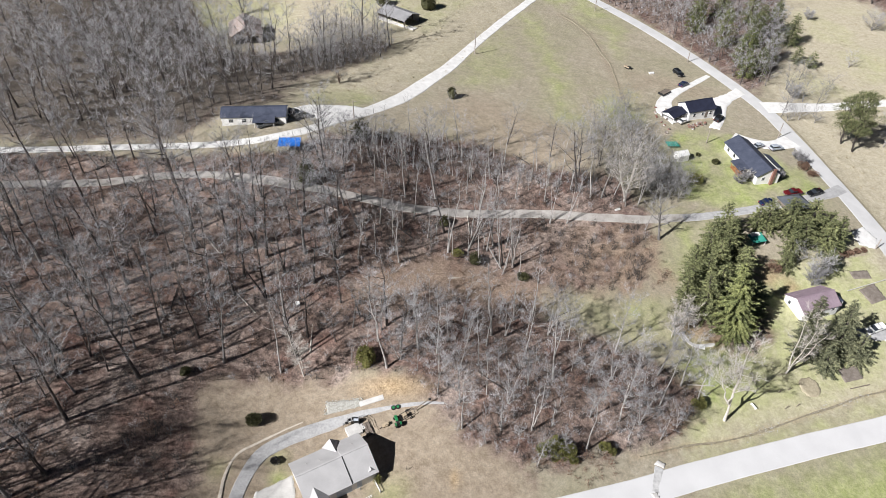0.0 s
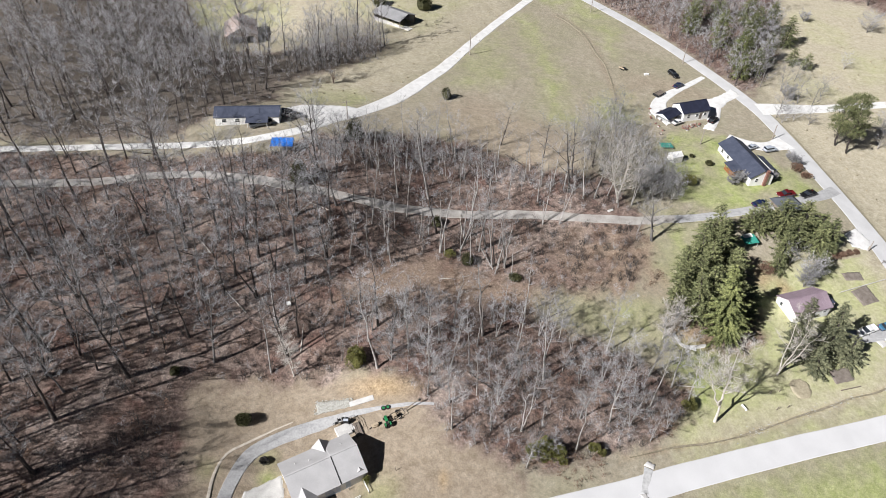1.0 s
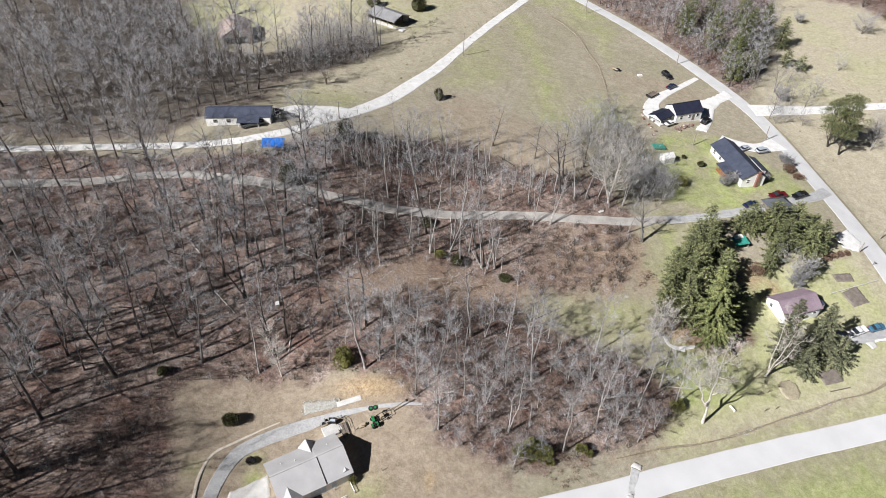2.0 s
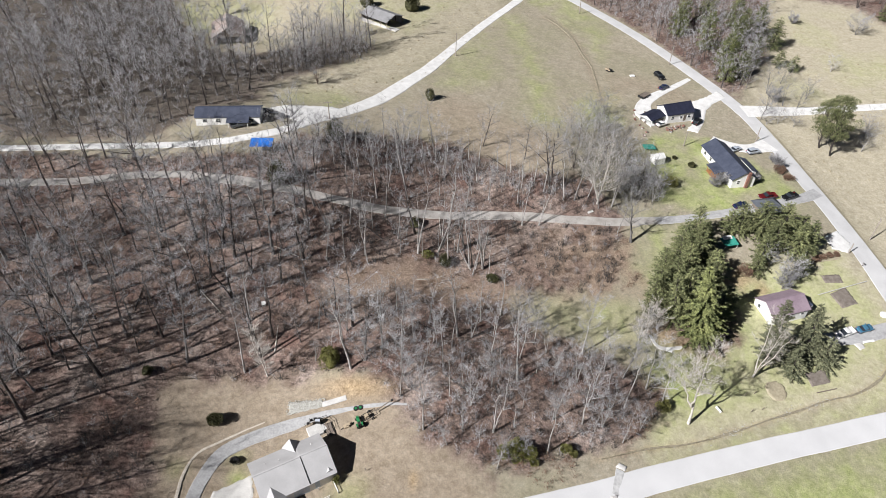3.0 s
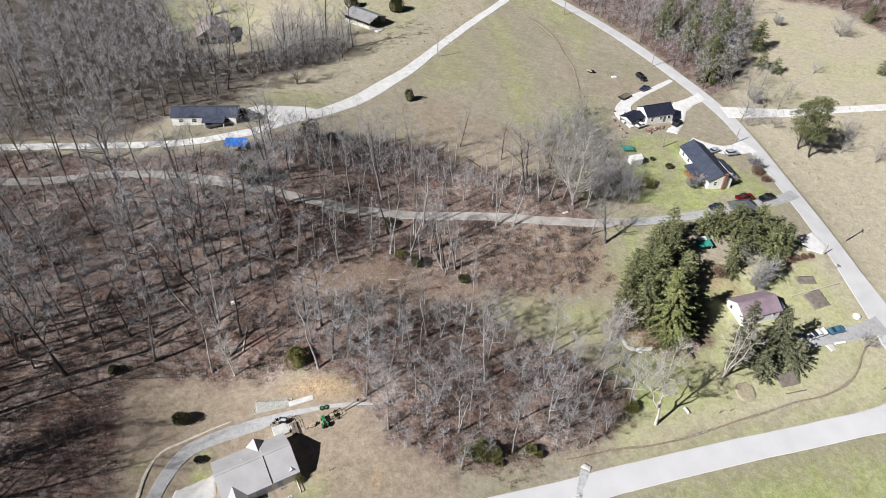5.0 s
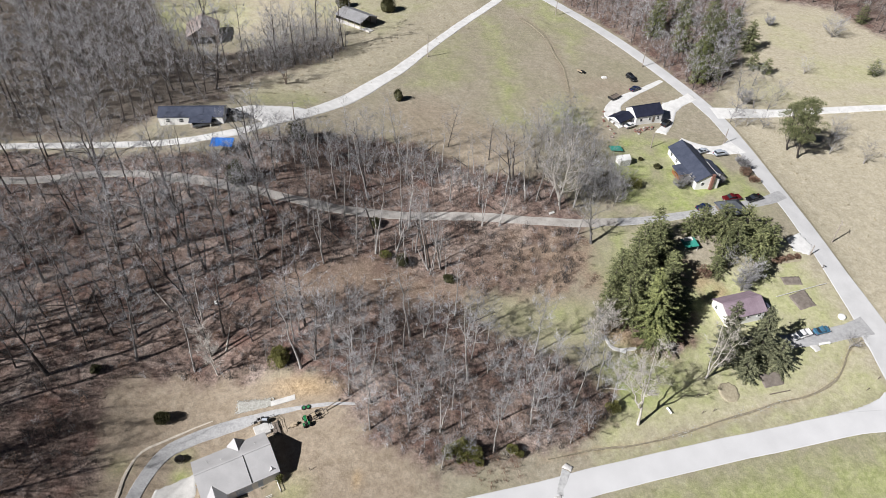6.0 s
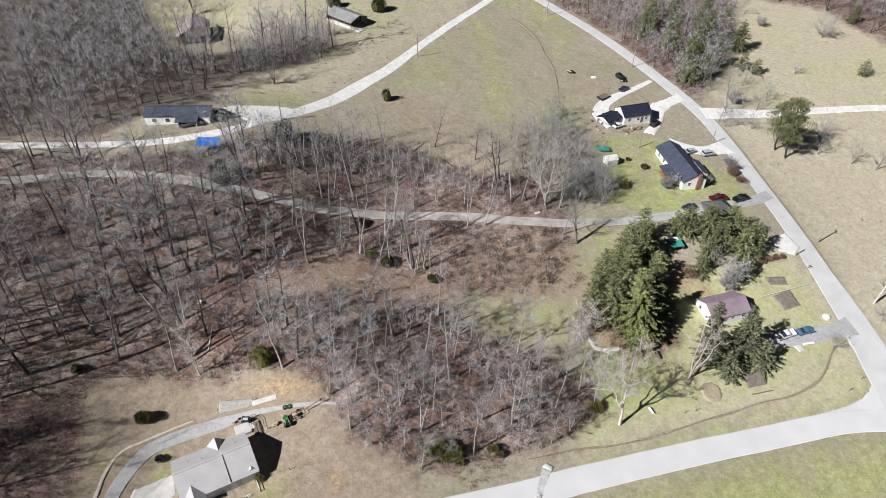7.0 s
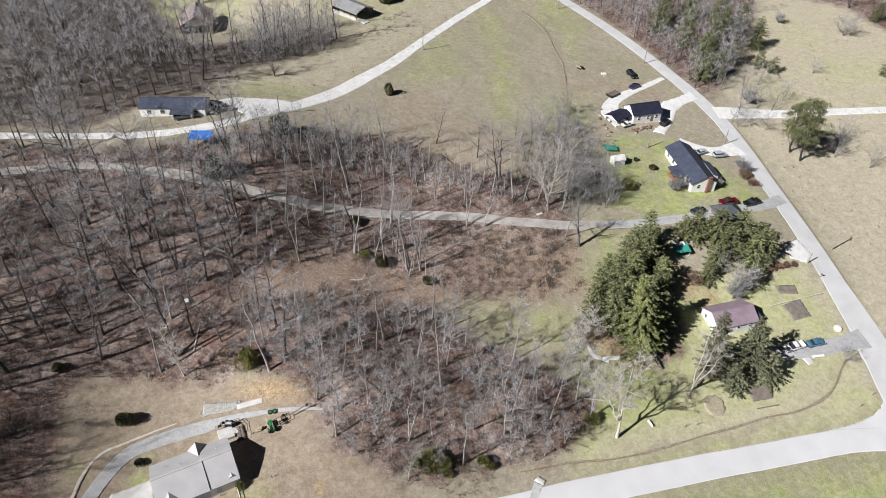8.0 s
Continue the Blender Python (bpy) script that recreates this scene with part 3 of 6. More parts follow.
    return tagged(new(name, b.mesh(name, mat, True)), label, category, kind=kind)


patch("yard_1", [(-45.8, 177), (-40.4, 182.6), (-26.1, 186), (-20, 184.5), (-25, 177), (-32.3, 166.5), (-33.5, 171), (-39.7, 174.5)], GRAVEL, "white gravel turning yard", lift=0.1)
patch("lane_apron", [(115.7, 148.9), (121, 152.5), (123.5, 147.5), (121, 143.5), (116.6, 144.5)], GRAVEL, "white gravel apron beside the lane", lift=0.02, cell=0.5, ragged=0.12)
patch("yard_2", [(93.5, 213), (95.5, 217.5), (101.8, 222), (107.5, 227), (109.5, 222.5), (104, 218), (99.5, 212.5), (97.2, 206), (92.5, 196.8), (88.6, 198), (91.6, 202), (92.4, 208)], GRAVEL, "white gravel yard beside the house", lift=0.1)
strip("drive_1", [(99, 234.5), (92, 228), (85.7, 222.5), (79.7, 216.6), (77, 211.6), (76.2, 206), (79, 199.5)], (1.4, 2.2, 2.6, 3.2, 4.2, 6.5, 5), GRAVEL, "white gravel loop drive", ragged=0.3, seed=11)
strip("drive_2", [(115.2, 193.6), (111, 191.2), (106.1, 189.8), (100.5, 191), (96, 194)], (7.5, 5.2, 4.6, 4.6, 4), GRAVEL, "white gravel drive with parked cars", ragged=0.2, seed=12)
strip("drive_3", [(129, 121.5), (123, 119.3), (116.2, 117), (109.5, 115.2), (104, 114)], (5.5, 4, 3.8, 3.8, 3.6), GREYDRIVE, "pale gravel drive beside the lawn", ragged=0.2, seed=13)
strip("road_3", [(113, 214), (120, 215), (126.4, 215.7), (137, 217.2), (155, 221), (170.6, 224.1), (185.8, 226.5), (240, 232)], (7, 5, 3.8, 3.6, 3.6, 3.6, 3.6, 3.6), GRAVEL, "white gravel side road across the pasture", ragged=0.2, seed=14)
strip("culvert_crossing", [(45.6, 75.6), (44.9, 73.8), (44.3, 72.2), (43.6, 70.4)], (1.7, 1.5, 1.6, 1.7), material("patched concrete", (0.36, 0.36, 0.365), (0.56, 0.56, 0.56), 0.8, 1.6, bump=0.2), "patched concrete strip across the road", lift=0.012, ragged=0.15, seed=15, camber=0.02)
patch("culvert_end", [(44.6, 76.2), (45.6, 77.2), (47.2, 76.6), (46.6, 75.4)], CONCRETE, "pale concrete head of the culvert", lift=0.15, cell=0.3, ragged=0.1, category="culvert")
patch("culvert_end", [(42.4, 70.2), (43.2, 68.9), (44.6, 69.2), (44.2, 70.4)], CONCRETE, "pale concrete head of the culvert", lift=0.1, cell=0.3, ragged=0.1, category="culvert")
patch("concrete_pad", [(109.9, 114.6), (112.3, 115.9), (113.7, 112.8), (111.8, 111.9)], CONCRETE, "pale concrete pad by the drive", cell=0.4, ragged=0.05)
patch("house_apron", [(-33, 66), (-27, 70.5), (-25.5, 66), (-27, 60), (-34, 60)], CONCRETE, "pale concrete apron beside the house", cell=0.5, ragged=0.05)
patch("garden_bed", [(110, 128.6), (115.3, 131.4), (117.1, 126.3), (111.9, 124.3)], SOIL, "turned brown vegetable plot in the lawn", lift=0.12, cell=0.4, kind="", category="garden", ragged=0.08)
patch("garden_bed", [(94.7, 103.9), (100.2, 105.4), (100.9, 102.1), (95.3, 100.2)], SOIL, "brown soil plot near the ditch", lift=0.12, cell=0.4, kind="", category="garden", ragged=0.08)
MULCH = material("dry faded mulch", (0.27, 0.235, 0.165), (0.44, 0.39, 0.285), 0.6, 4)
patch("flower_bed", [(83.5, 99.2), (84.6, 100.6), (86.4, 101), (88.4, 100.2), (88.6, 97.6), (87.4, 96), (85.2, 95.6), (83.7, 97.0)], MULCH, "faded round bed of dry stalks", lift=0.1, cell=0.4, kind="", category="garden", ragged=0.3)
patch("flower_bed", [(109.6, 134.6), (115.4, 135.6), (115.6, 132.8), (110.2, 132.2)], SOIL, "faded dry bed in the lawn", lift=0.07, cell=0.4, kind="", category="garden", ragged=0.4)
patch("flower_bed", [(108, 140.4), (117, 143.6), (118, 141.2), (109, 138.4)], MULCH, "reddish mulch bed by the lane", lift=0.1, cell=0.4, kind="", category="garden", ragged=0.4)
strip("ditch_bed", [tuple(q) for q in creek_line[::3]], (0.2, 0.45, 0.5, 0.22, 0.5, 0.18, 0.45, 0.25, 0.4, 0.15), MUD, "dark muddy bed of the winding ditch", lift=-0.33, ragged=0.22, seed=16, camber=0.0, category="ditch")
strip("field_ditch", [(49.8, 283.3), (56.2, 272.6), (59.5, 259.4), (61, 248), (62.7, 238.5), (62.7, 224.5), (62.2, 210.3)], (1.0, 1.3, 1.0, 0.7, 0.5, 0.3, 0.2), MUD, "thin dark drainage line across the field", lift=0.03, ragged=0.6, seed=19, category="ditch")
strip("garden_path", [(58.6, 110.3), (59.5, 107.6), (61, 106.8), (62.7, 106.9), (65.9, 107.7)], (0.7, 0.8, 0.9, 0.9, 0.7), CONCRETE, "narrow pale path beside the big pine", lift=0.1, ragged=0.15, seed=18, category="path")
patch("junction", [(127.8, 112.7), (128.4, 109.4), (128.5, 107.2), (127.3, 104.7), (125.7, 102.7), (123.0, 100.5), (119.9, 98.8), (115.4, 97.0), (111.1, 95.6), (112.4, 94.1), (128.2, 95.6), (133.3, 107.7)], BRIGHT_ASPHALT, "rounded asphalt corner where the lanes meet", lift=-0.03, cell=0.5, category="road", ragged=0.1)
patch("rubble_bed", [(-23, 86.8), (-22.3, 83.9), (-19, 84.8), (-15.4, 85.6), (-15.8, 87.4), (-19, 87.2)], material("crushed pale stone", (0.27, 0.265, 0.24), (0.44, 0.43, 0.40), 0.6, 3, bump=0.6), "bed of crushed pale stone beside the drive", lift=0.02, cell=0.4, ragged=0.35)


# ---- buildings ----
def window(parent, m, w, h, frame_mat):
    """A framed window on a wall; its local y points out of the wall."""
    f = Buf()
    for a in ((-w / 2 - 0.08, -w / 2, -h / 2 - 0.08, h / 2 + 0.08), (w / 2, w / 2 + 0.08, -h / 2 - 0.08, h / 2 + 0.08)):
        f.box(a[0], a[1], -0.02, 0.07, a[2], a[3])
    for a in ((-h / 2 - 0.08, -h / 2), (h / 2, h / 2 + 0.08), (-0.025, 0.025)):
        f.box(-w / 2, w / 2, -0.02, 0.07, a[0], a[1])
    win = part("window", f.mesh("window", frame_mat), parent, "", m)
    g = Buf()
    g.box(-w / 2, w / 2, -0.01, 0.03, -h / 2, h / 2)
    part("pane", g.mesh("pane", GLASS), win)
    return win


def gable_roof(parent, x0, x1, w, eave, ridge, mat, over=0.4, thick=0.16, label=""):
    """Two roof slopes over a ridge along x, and the cap on it."""
    for s in (-1, 1):
        slope = (ridge - eave) / (w / 2)
        ey, ez = s * (w / 2 + over), eave - slope * over
        b = Buf()
        n = 10
        for i in range(n + 1):
            x = x0 - over + (x1 - x0 + 2 * over) * i / n
            sag = 0.0
            b.v += [(x, ey, ez), (x, 0, ridge - sag), (x, 0, ridge + thick), (x, ey, ez + thick)]
        for i in range(n):
            k = 4 * i
            for j in range(4):
                j2 = (j + 1) % 4
                b.f.append((k + j, k + j2, k + 4 + j2, k + 4 + j))
        b.f += [(0, 1, 2, 3), (4 * n, 4 * n + 3, 4 * n + 2, 4 * n + 1)]
        part("roof", b.solid("roof", mat), parent, label)
    c = Buf()
    c.box(x0 - over, x1 + over, -0.16, 0.16, ridge + thick * 0.5, ridge + thick + 0.05)
    part("ridge_cap", c.mesh("ridge_cap", mat), parent)


def gable_walls(parent, x0, x1, w, eave, ridge, mat, foot=-1.5, name="wall"):
    """Walls 15 cm thick, with gables at both ends, as one shell."""
    for s in (-1, 1):
        b = Buf()
        b.box(x0, x1, s * w / 2 - 0.08, s * w / 2 + 0.08, foot, eave)
        part(name, b.mesh(name, mat), parent)
    for x in (x0, x1):
        b = Buf()
        h = w / 2 - 0.08
        b.prism([(-h, foot), (h, foot), (h, eave), (0, ridge - 0.02), (-h, eave)], x - 0.08, x + 0.08, 0)
        part(name, b.solid(name, mat), parent)
    b = Buf()
    b.box(x0 + 0.1, x1 - 0.1, -w / 2 + 0.1, w / 2 - 0.1, foot, 0.1)
    part("floor_slab", b.mesh("floor_slab", CONCRETE), parent)


def wall_at(x, w, side, z):
    """Pose of a window on a long wall: side -1 or 1."""
    return pose(x, side * (w / 2 + 0.08), z, 0, 0, 0 if side > 0 else 180)


def end_at(x, y, z, side):
    return pose(x + side * 0.08, y, z, 0, 0, -90 if side > 0 else 90)


def door(parent, m, mat=WHITE, w=0.95):
    b = Buf()
    b.box(-w / 2, w / 2, -0.02, 0.05, 0, 2.05)
    b.box(-w / 2 + 0.12, w / 2 - 0.12, 0.05, 0.065, 0.2, 0.95)
    b.box(-w / 2 + 0.12, w / 2 - 0.12, 0.05, 0.065, 1.1, 1.9)
    d = part("door", b.mesh("door", mat), parent, "", m)
    k = Buf()
    k.box(w / 2 - 0.14, w / 2 - 0.06, 0.05, 0.12, 0.98, 1.06)
    part("handle", k.mesh("handle", STEEL), d)


def ranch_house():
    """White ranch house with slate-dark roof, brick chimney and a timber porch."""
    h = thing("ranch_house", pose(95.7, 177, float(height(96, 177)) + 0.25, 0, 0, -78.5), "white ranch house with dark shingle roof and brick chimney", "house")
    x0, x1, w, e, r = -9.4, 9.4, 7.4, 2.7, 4.7
    gable_walls(h, x0, x1, w, e, r, WHITE)
    gable_roof(h, x0, x1, w, e, r, SLATE, 0.45)
    for x in (-7, -3.5, 0.2, 7):
        window(h, wall_at(x, w, -1, 1.5), 1.1, 1.1, WHITE)
        window(h, wall_at(x, w, 1, 1.5), 1.1, 1.1, WHITE)
    door(h, wall_at(3.4, w, -1, 0.02))
    window(h, end_at(x1, -1.6, 1.5, 1), 0.9, 1.1, WHITE)
    b = Buf()   # wing toward the lane
    b.box(-0.5, 6.2, w / 2 + 0.1, w / 2 + 2.2, -1.5, 2.3)
    part("wing", b.mesh("wing", WHITE), h)
    b = Buf()
    b.prism([(w / 2 + 0.1, 3.15), (w / 2 + 2.6, 2.3), (w / 2 + 2.6, 2.45), (w / 2 + 0.1, 3.32)], -0.8, 6.5, 0)
    part("wing_roof", b.solid("wing_roof", SLATE), h)
    b = Buf()
    b.box(x1 + 0.1, x1 + 0.65, 0.7, 1.6, -1.5, 4.6)
    b.box(x1 + 0.06, x1 + 0.7, 0.65, 1.65, 4.6, 4.72)
    part("chimney", b.mesh("chimney", BRICK), h, "red brick chimney")
    p = Buf()
    p.box(0.2, 5.0, -w / 2 - 3.2, -w / 2 - 0.1, 0.0, 0.16)
    part("porch_deck", p.mesh("porch_deck", DECK), h, "orange stained timber deck")
    for x in (0.4, 2.6, 4.8):
        b = Buf()
        b.box(x - 0.07, x + 0.07, -w / 2 - 3.1, -w / 2 - 2.96, -1.2, 2.3)
        part("porch_post", b.mesh("porch_post", DECK), h)
    b = Buf()
    for z in (0.5, 0.95):
        b.box(0.4, 4.8, -w / 2 - 3.08, -w / 2 - 2.98, z, z + 0.08)
        b.box(4.75, 4.85, -w / 2 - 3.0, -w / 2 - 0.2, z, z + 0.08)
    for i in range(22):
        b.box(0.5 + i * 0.2, 0.55 + i * 0.2, -w / 2 - 3.06, -w / 2 - 3.0, 0.16, 0.95)
    part("railing", b.mesh("railing", DECK), h)
    b = Buf()
    b.prism([(-w / 2 - 0.05, 2.62), (-w / 2 - 3.5, 2.1), (-w / 2 - 3.5, 2.22), (-w / 2 - 0.05, 2.76)], -0.1, 5.3, 0)
    part("porch_roof", b.solid("porch_roof", SLATE), h)


def near_house():
    """Large house with pale grey roof, cross gables and a deck."""
    h = thing("grey_roof_house", pose(-18.0, 70.9, float(height(-18.4, 70.2)) + 0.2, 0, 0, 29.5), "white and pale blue house with light grey shingle roof", "house")
    x0, x1, w, e, r = -7.9, 5.7, 8.9, 2.9, 5.3
    gable_walls(h, x0, x1, w, e, r, WHITE, -2.5)
    gable_roof(h, x0, 1.0, w, e, r, GREYROOF, 0.45)
    gable_roof(h, 1.2, x1, w, e + 0.12, r + 0.14, GREYROOF, 0.45)
    b = Buf()
    b.prism([(-w / 2 - 0.42, e - 0.1), (0, r + 0.1), (0, r + 0.34), (-w / 2 - 0.42, e + 0.16)], 0.72, 0.88, 0)
    part("step_flashing", b.solid("step_flashing", BLACK), h, "dark strip at the step in the roof")
    for cx, s, wd, ln, top, mat in ((0.4, 1, 2.9, 2.6, 4.3, WHITE), (-6.0, -1, 3.4, 3.2, 3.9, BLUEWALL), (4.9, -1, 2.2, 1.7, 3.6, BLUEWALL)):
        b = Buf()   # cross gable
        y0, y1 = s * (w / 2 - 2.6), s * (w / 2 + ln - 2.2)
        b.prism([(cx - wd / 2, -2.4), (cx + wd / 2, -2.4), (cx + wd / 2, e), (cx, top - 0.1), (cx - wd / 2, e)], min(y0, y1), max(y0, y1), 1)
        part("cross_gable", b.solid("cross_gable", mat), h)
        for k in (-1, 1):
            b = Buf()
            ex = cx + k * (wd / 2 + 0.3)
            sl = (top - e) / (wd / 2)
            b.prism([(ex, e - 0.3 * sl), (cx, top), (cx, top + 0.14), (ex, e - 0.3 * sl + 0.14)], min(y0, y1 + s * 0.35), max(y0, y1 + s * 0.35), 1)
            part("gable_roof", b.solid("gable_roof", GREYROOF), h)
        window(h, pose(cx, y1 + s * 0.02, 1.5, 0, 0, 0 if s > 0 else 180), 1.2, 1.2, WHITE)
    b = Buf()
    b.box(-2.4, 0.6, -w / 2 - 0.12, -w / 2 - 0.09, -0.2, e - 0.1)
    part("blue_panel", b.mesh("blue_panel", BLUEWALL), h, "pale blue siding panel")
    window(h, wall_at(-1.2, w, -1, 1.6), 1.6, 1.1, WHITE)
    door(h, wall_at(2.2, w, -1, 0.05), BLUEWALL)
    for x in (-5.2, -2.4, 4.2):
        window(h, wall_at(x, w, 1, 1.5), 1.0, 1.2, WHITE)
    for y in (-2.4, 2.0):
        window(h, end_at(x1, y, 1.5, 1), 1.0, 1.2, WHITE)
        window(h, end_at(x0, y, 1.5, -1), 1.0, 1.2, WHITE)
    # deck and stair at the front
    d = Buf()
    for i in range(14):
        d.box(2.0, 5.2, -w / 2 - 0.4 - 0.2 * (i + 1) + 0.01, -w / 2 - 0.4 - 0.2 * i - 0.01, 0.0, 0.06)
    part("deck", d.mesh("deck", GREYDECK), h, "grey timber deck boards")
    for x in (2.1, 5.1):
        for y in (-w / 2 - 3.1, -w / 2 - 0.6):
            b = Buf()
            b.box(x - 0.07, x + 0.07, y - 0.07, y + 0.07, -2.2, 1.05)
            part("deck_post", b.mesh("deck_post", GREYDECK), h)
    b = Buf()
    for z in (0.5, 0.98):
        b.box(5.05, 5.15, -w / 2 - 3.1, -w / 2 - 0.5, z, z + 0.07)
        b.box(2.1, 3.4, -w / 2 - 3.15, -w / 2 - 3.05, z, z + 0.07)
    part("deck_rail", b.mesh("deck_rail", WHITE), h)
    b = Buf()
    for i in range(7):
        b.box(3.5, 5.0, -w / 2 - 3.3 - 0.28 * i - 0.28, -w / 2 - 3.3 - 0.28 * i, -0.18 * (i + 1) - 0.1, -0.18 * i - 0.12)
    part("stair", b.mesh("stair", GREYDECK), h)
    for x, y in ((-3, 1.5), (3.6, 2.2), (-5.5, 2.4)):
        b = Buf()
        z = r - abs(y) * (r - e) / (w / 2)
        b.tube([(x, y, z), (x, y, z + 0.55)], [0.06, 0.06], 8)
        part("vent_pipe", b.mesh("vent_pipe", WHITE), h)


def white_house():
    """White house with a dark roof, and its separate carport."""
    h = thing("white_house", pose(86.3, 206.2, float(height(86.3, 206)) + 0.2, 0, 0, 19), "small white house with black shingle roof", "house")
    x0, x1, w, e, r = -5.0, 5.0, 6.6, 3.0, 5.0
    gable_walls(h, x0, x1, w, e, r, WHITE)
    gable_roof(h, x0, x1, w, e, r, BLACKROOF, 0.35)
    for x in (-3, 0.3, 3.4):
        window(h, wall_at(x, w, -1, 1.6), 0.9, 1.1, WHITE)
    door(h, wall_at(1.8, w, -1, 0.02), OLDWOOD)
    window(h, end_at(x0, -1, 1.6, -1), 0.9, 1.1, WHITE)
    c = thing("carport", pose(77.7, 202, float(height(77.7, 202)) + 0.1, 0, 0, 38), "low white carport with dark shingle roof", "carport")
    x0, x1, w, e, r = -3.2, 3.2, 4.8, 2.2, 3.1
    gable_roof(c, x0, x1, w, e, r, BLACKROOF, 0.3)
    for x in (x0, x1):
        b = Buf()
        b.prism([(-w / 2, e - 0.35), (w / 2, e - 0.35), (w / 2, e), (0, r), (-w / 2, e)], x - 0.06, x + 0.06, 0)
        part("gable", b.solid("gable", WHITE), c)
        for y in (-w / 2, w / 2):
            b = Buf()
            b.box(x - 0.08, x + 0.08, y - 0.08, y + 0.08, -1, e)
            part("post", b.mesh("post", WHITE), c)
    b = Buf()
    b.box(x0, x1, w / 2 - 0.05, w / 2 + 0.05, -1, e)
    part("back_wall", b.mesh("back_wall", WHITE), c)


def mauve_house():
    h = thing("mauve_roof_house", pose(94.6, 121.9, float(height(94.8, 121.6)) + 0.2, 0, 0, 18), "white house with faded mauve metal roof", "house")
    x0, x1, w, e, r = -5.6, 5.0, 6.8, 2.5, 4.3
    gable_walls(h, x0, x1, w, e, r, WHITE)
    gable_roof(h, x0, x1, w, e, r, PURPLEROOF, 0.4, 0.1)
    for i in range(12):
        for s in (-1, 1):
            b = Buf()
            sl = (r - e) / (w / 2)
            x = x0 - 0.3 + i * 0.98
            b.prism([(s * (w / 2 + 0.4), e - 0.4 * sl + 0.1), (0, r + 0.1), (0, r + 0.14), (s * (w / 2 + 0.4), e - 0.4 * sl + 0.14)], x - 0.025, x + 0.025, 0)
            part("roof_seam", b.solid("roof_seam", PURPLEROOF), h)
    for x in (-3.6, 0.2, 3.4):
        window(h, wall_at(x, w, -1, 1.5), 1.0, 1.1, WHITE)
    window(h, end_at(x0, 1.6, 1.5, -1), 0.8, 1.0, WHITE)
    door(h, end_at(x1, -1.2, 0.02, 1), OLDWOOD)
    b = Buf()
    b.box(x1 + 0.1, x1 + 2.0, -2.6, 1.2, 2.25, 2.38)
    part("porch_roof", b.mesh("porch_roof", SLATE), h, "dark porch roof")
    for y in (-2.5, 1.1):
        b = Buf()
        b.box(x1 + 1.8, x1 + 1.92, y - 0.06, y + 0.06, -1, 2.25)
        part("porch_post", b.mesh("porch_post", WHITE), h)


def long_house():
    h = thing("long_house", pose(-51.5, 169.5, float(height(-51.5, 169.5)) + 0.2, 0, 0, 5), "long low white house with dark grey roof", "house")
    x0, x1, w, e, r = -9.5, 8.0, 6.0, 2.5, 3.9
    gable_walls(h, x0, x1, w, e, r, WHITE)
    gable_roof(h, x0, x1, w, e, r, SLATE, 0.3)
    for x in (-7, -3.4, 0.4, 5.6):
        window(h, wall_at(x, w, -1, 1.4), 1.2, 1.0, WHITE)
    door(h, wall_at(2.8, w, -1, 0.02))
    b = Buf()
    b.box(-0.5, 5.0, -w / 2 - 2.4, -w / 2 - 0.1, -0.6, 0.05)
    part("porch_deck", b.mesh("porch_deck", GREYDECK), h)
    b = Buf()
    b.prism([(-w / 2 - 0.1, 2.55), (-w / 2 - 2.8, 2.1), (-w / 2 - 2.8, 2.2), (-w / 2 - 0.1, 2.68)], -0.8, 5.3, 0)
    part("porch_roof", b.solid("porch_roof", SLATE), h)
    for x in (-0.4, 2.2, 4.9):
        b = Buf()
        b.box(x - 0.06, x + 0.06, -w / 2 - 2.35, -w / 2 - 2.23, -0.6, 2.2)
        part("porch_post", b.mesh("porch_post", WHITE), h)


def barn():
    h = thing("barn", pose(-77.0, 257.0, float(height(-77.0, 257.0)) + 0.1, 0, 0, 105) @ Matrix.Scale(1.28, 4), "old weathered barn with rusty tin roof", "barn")
    x0, x1, w, e, r = -5.5, 5.5, 9.1, 3.4, 5.9
    gable_roof(h, x0, x1, w, e, r, RUSTROOF, 0.4, 0.06)
    for s in (-1, 1):
        for i in range(22):
            b = Buf()
            b.box(x0 + i * 0.5 + 0.01, x0 + i * 0.5 + 0.48, s * w / 2 - 0.03, s * w / 2 + 0.03, -1.2, e)
            part("plank", b.mesh("plank", OLDWOOD), h)
    for x in (x0, x1):
        for i in range(18):
            y = -w / 2 + i * 0.506
            if x == x0 and 2 <= i <= 15:
                lo = 3.0
            else:
                lo = -1.2
            top = e + (r - e) * (1 - abs(y + 0.25) / (w / 2)) - 0.05
            b = Buf()
            b.box(x - 0.03, x + 0.03, y + 0.01, y + 0.49, lo, max(top, lo + 0.2))
            part("plank", b.mesh("plank", OLDWOOD), h)


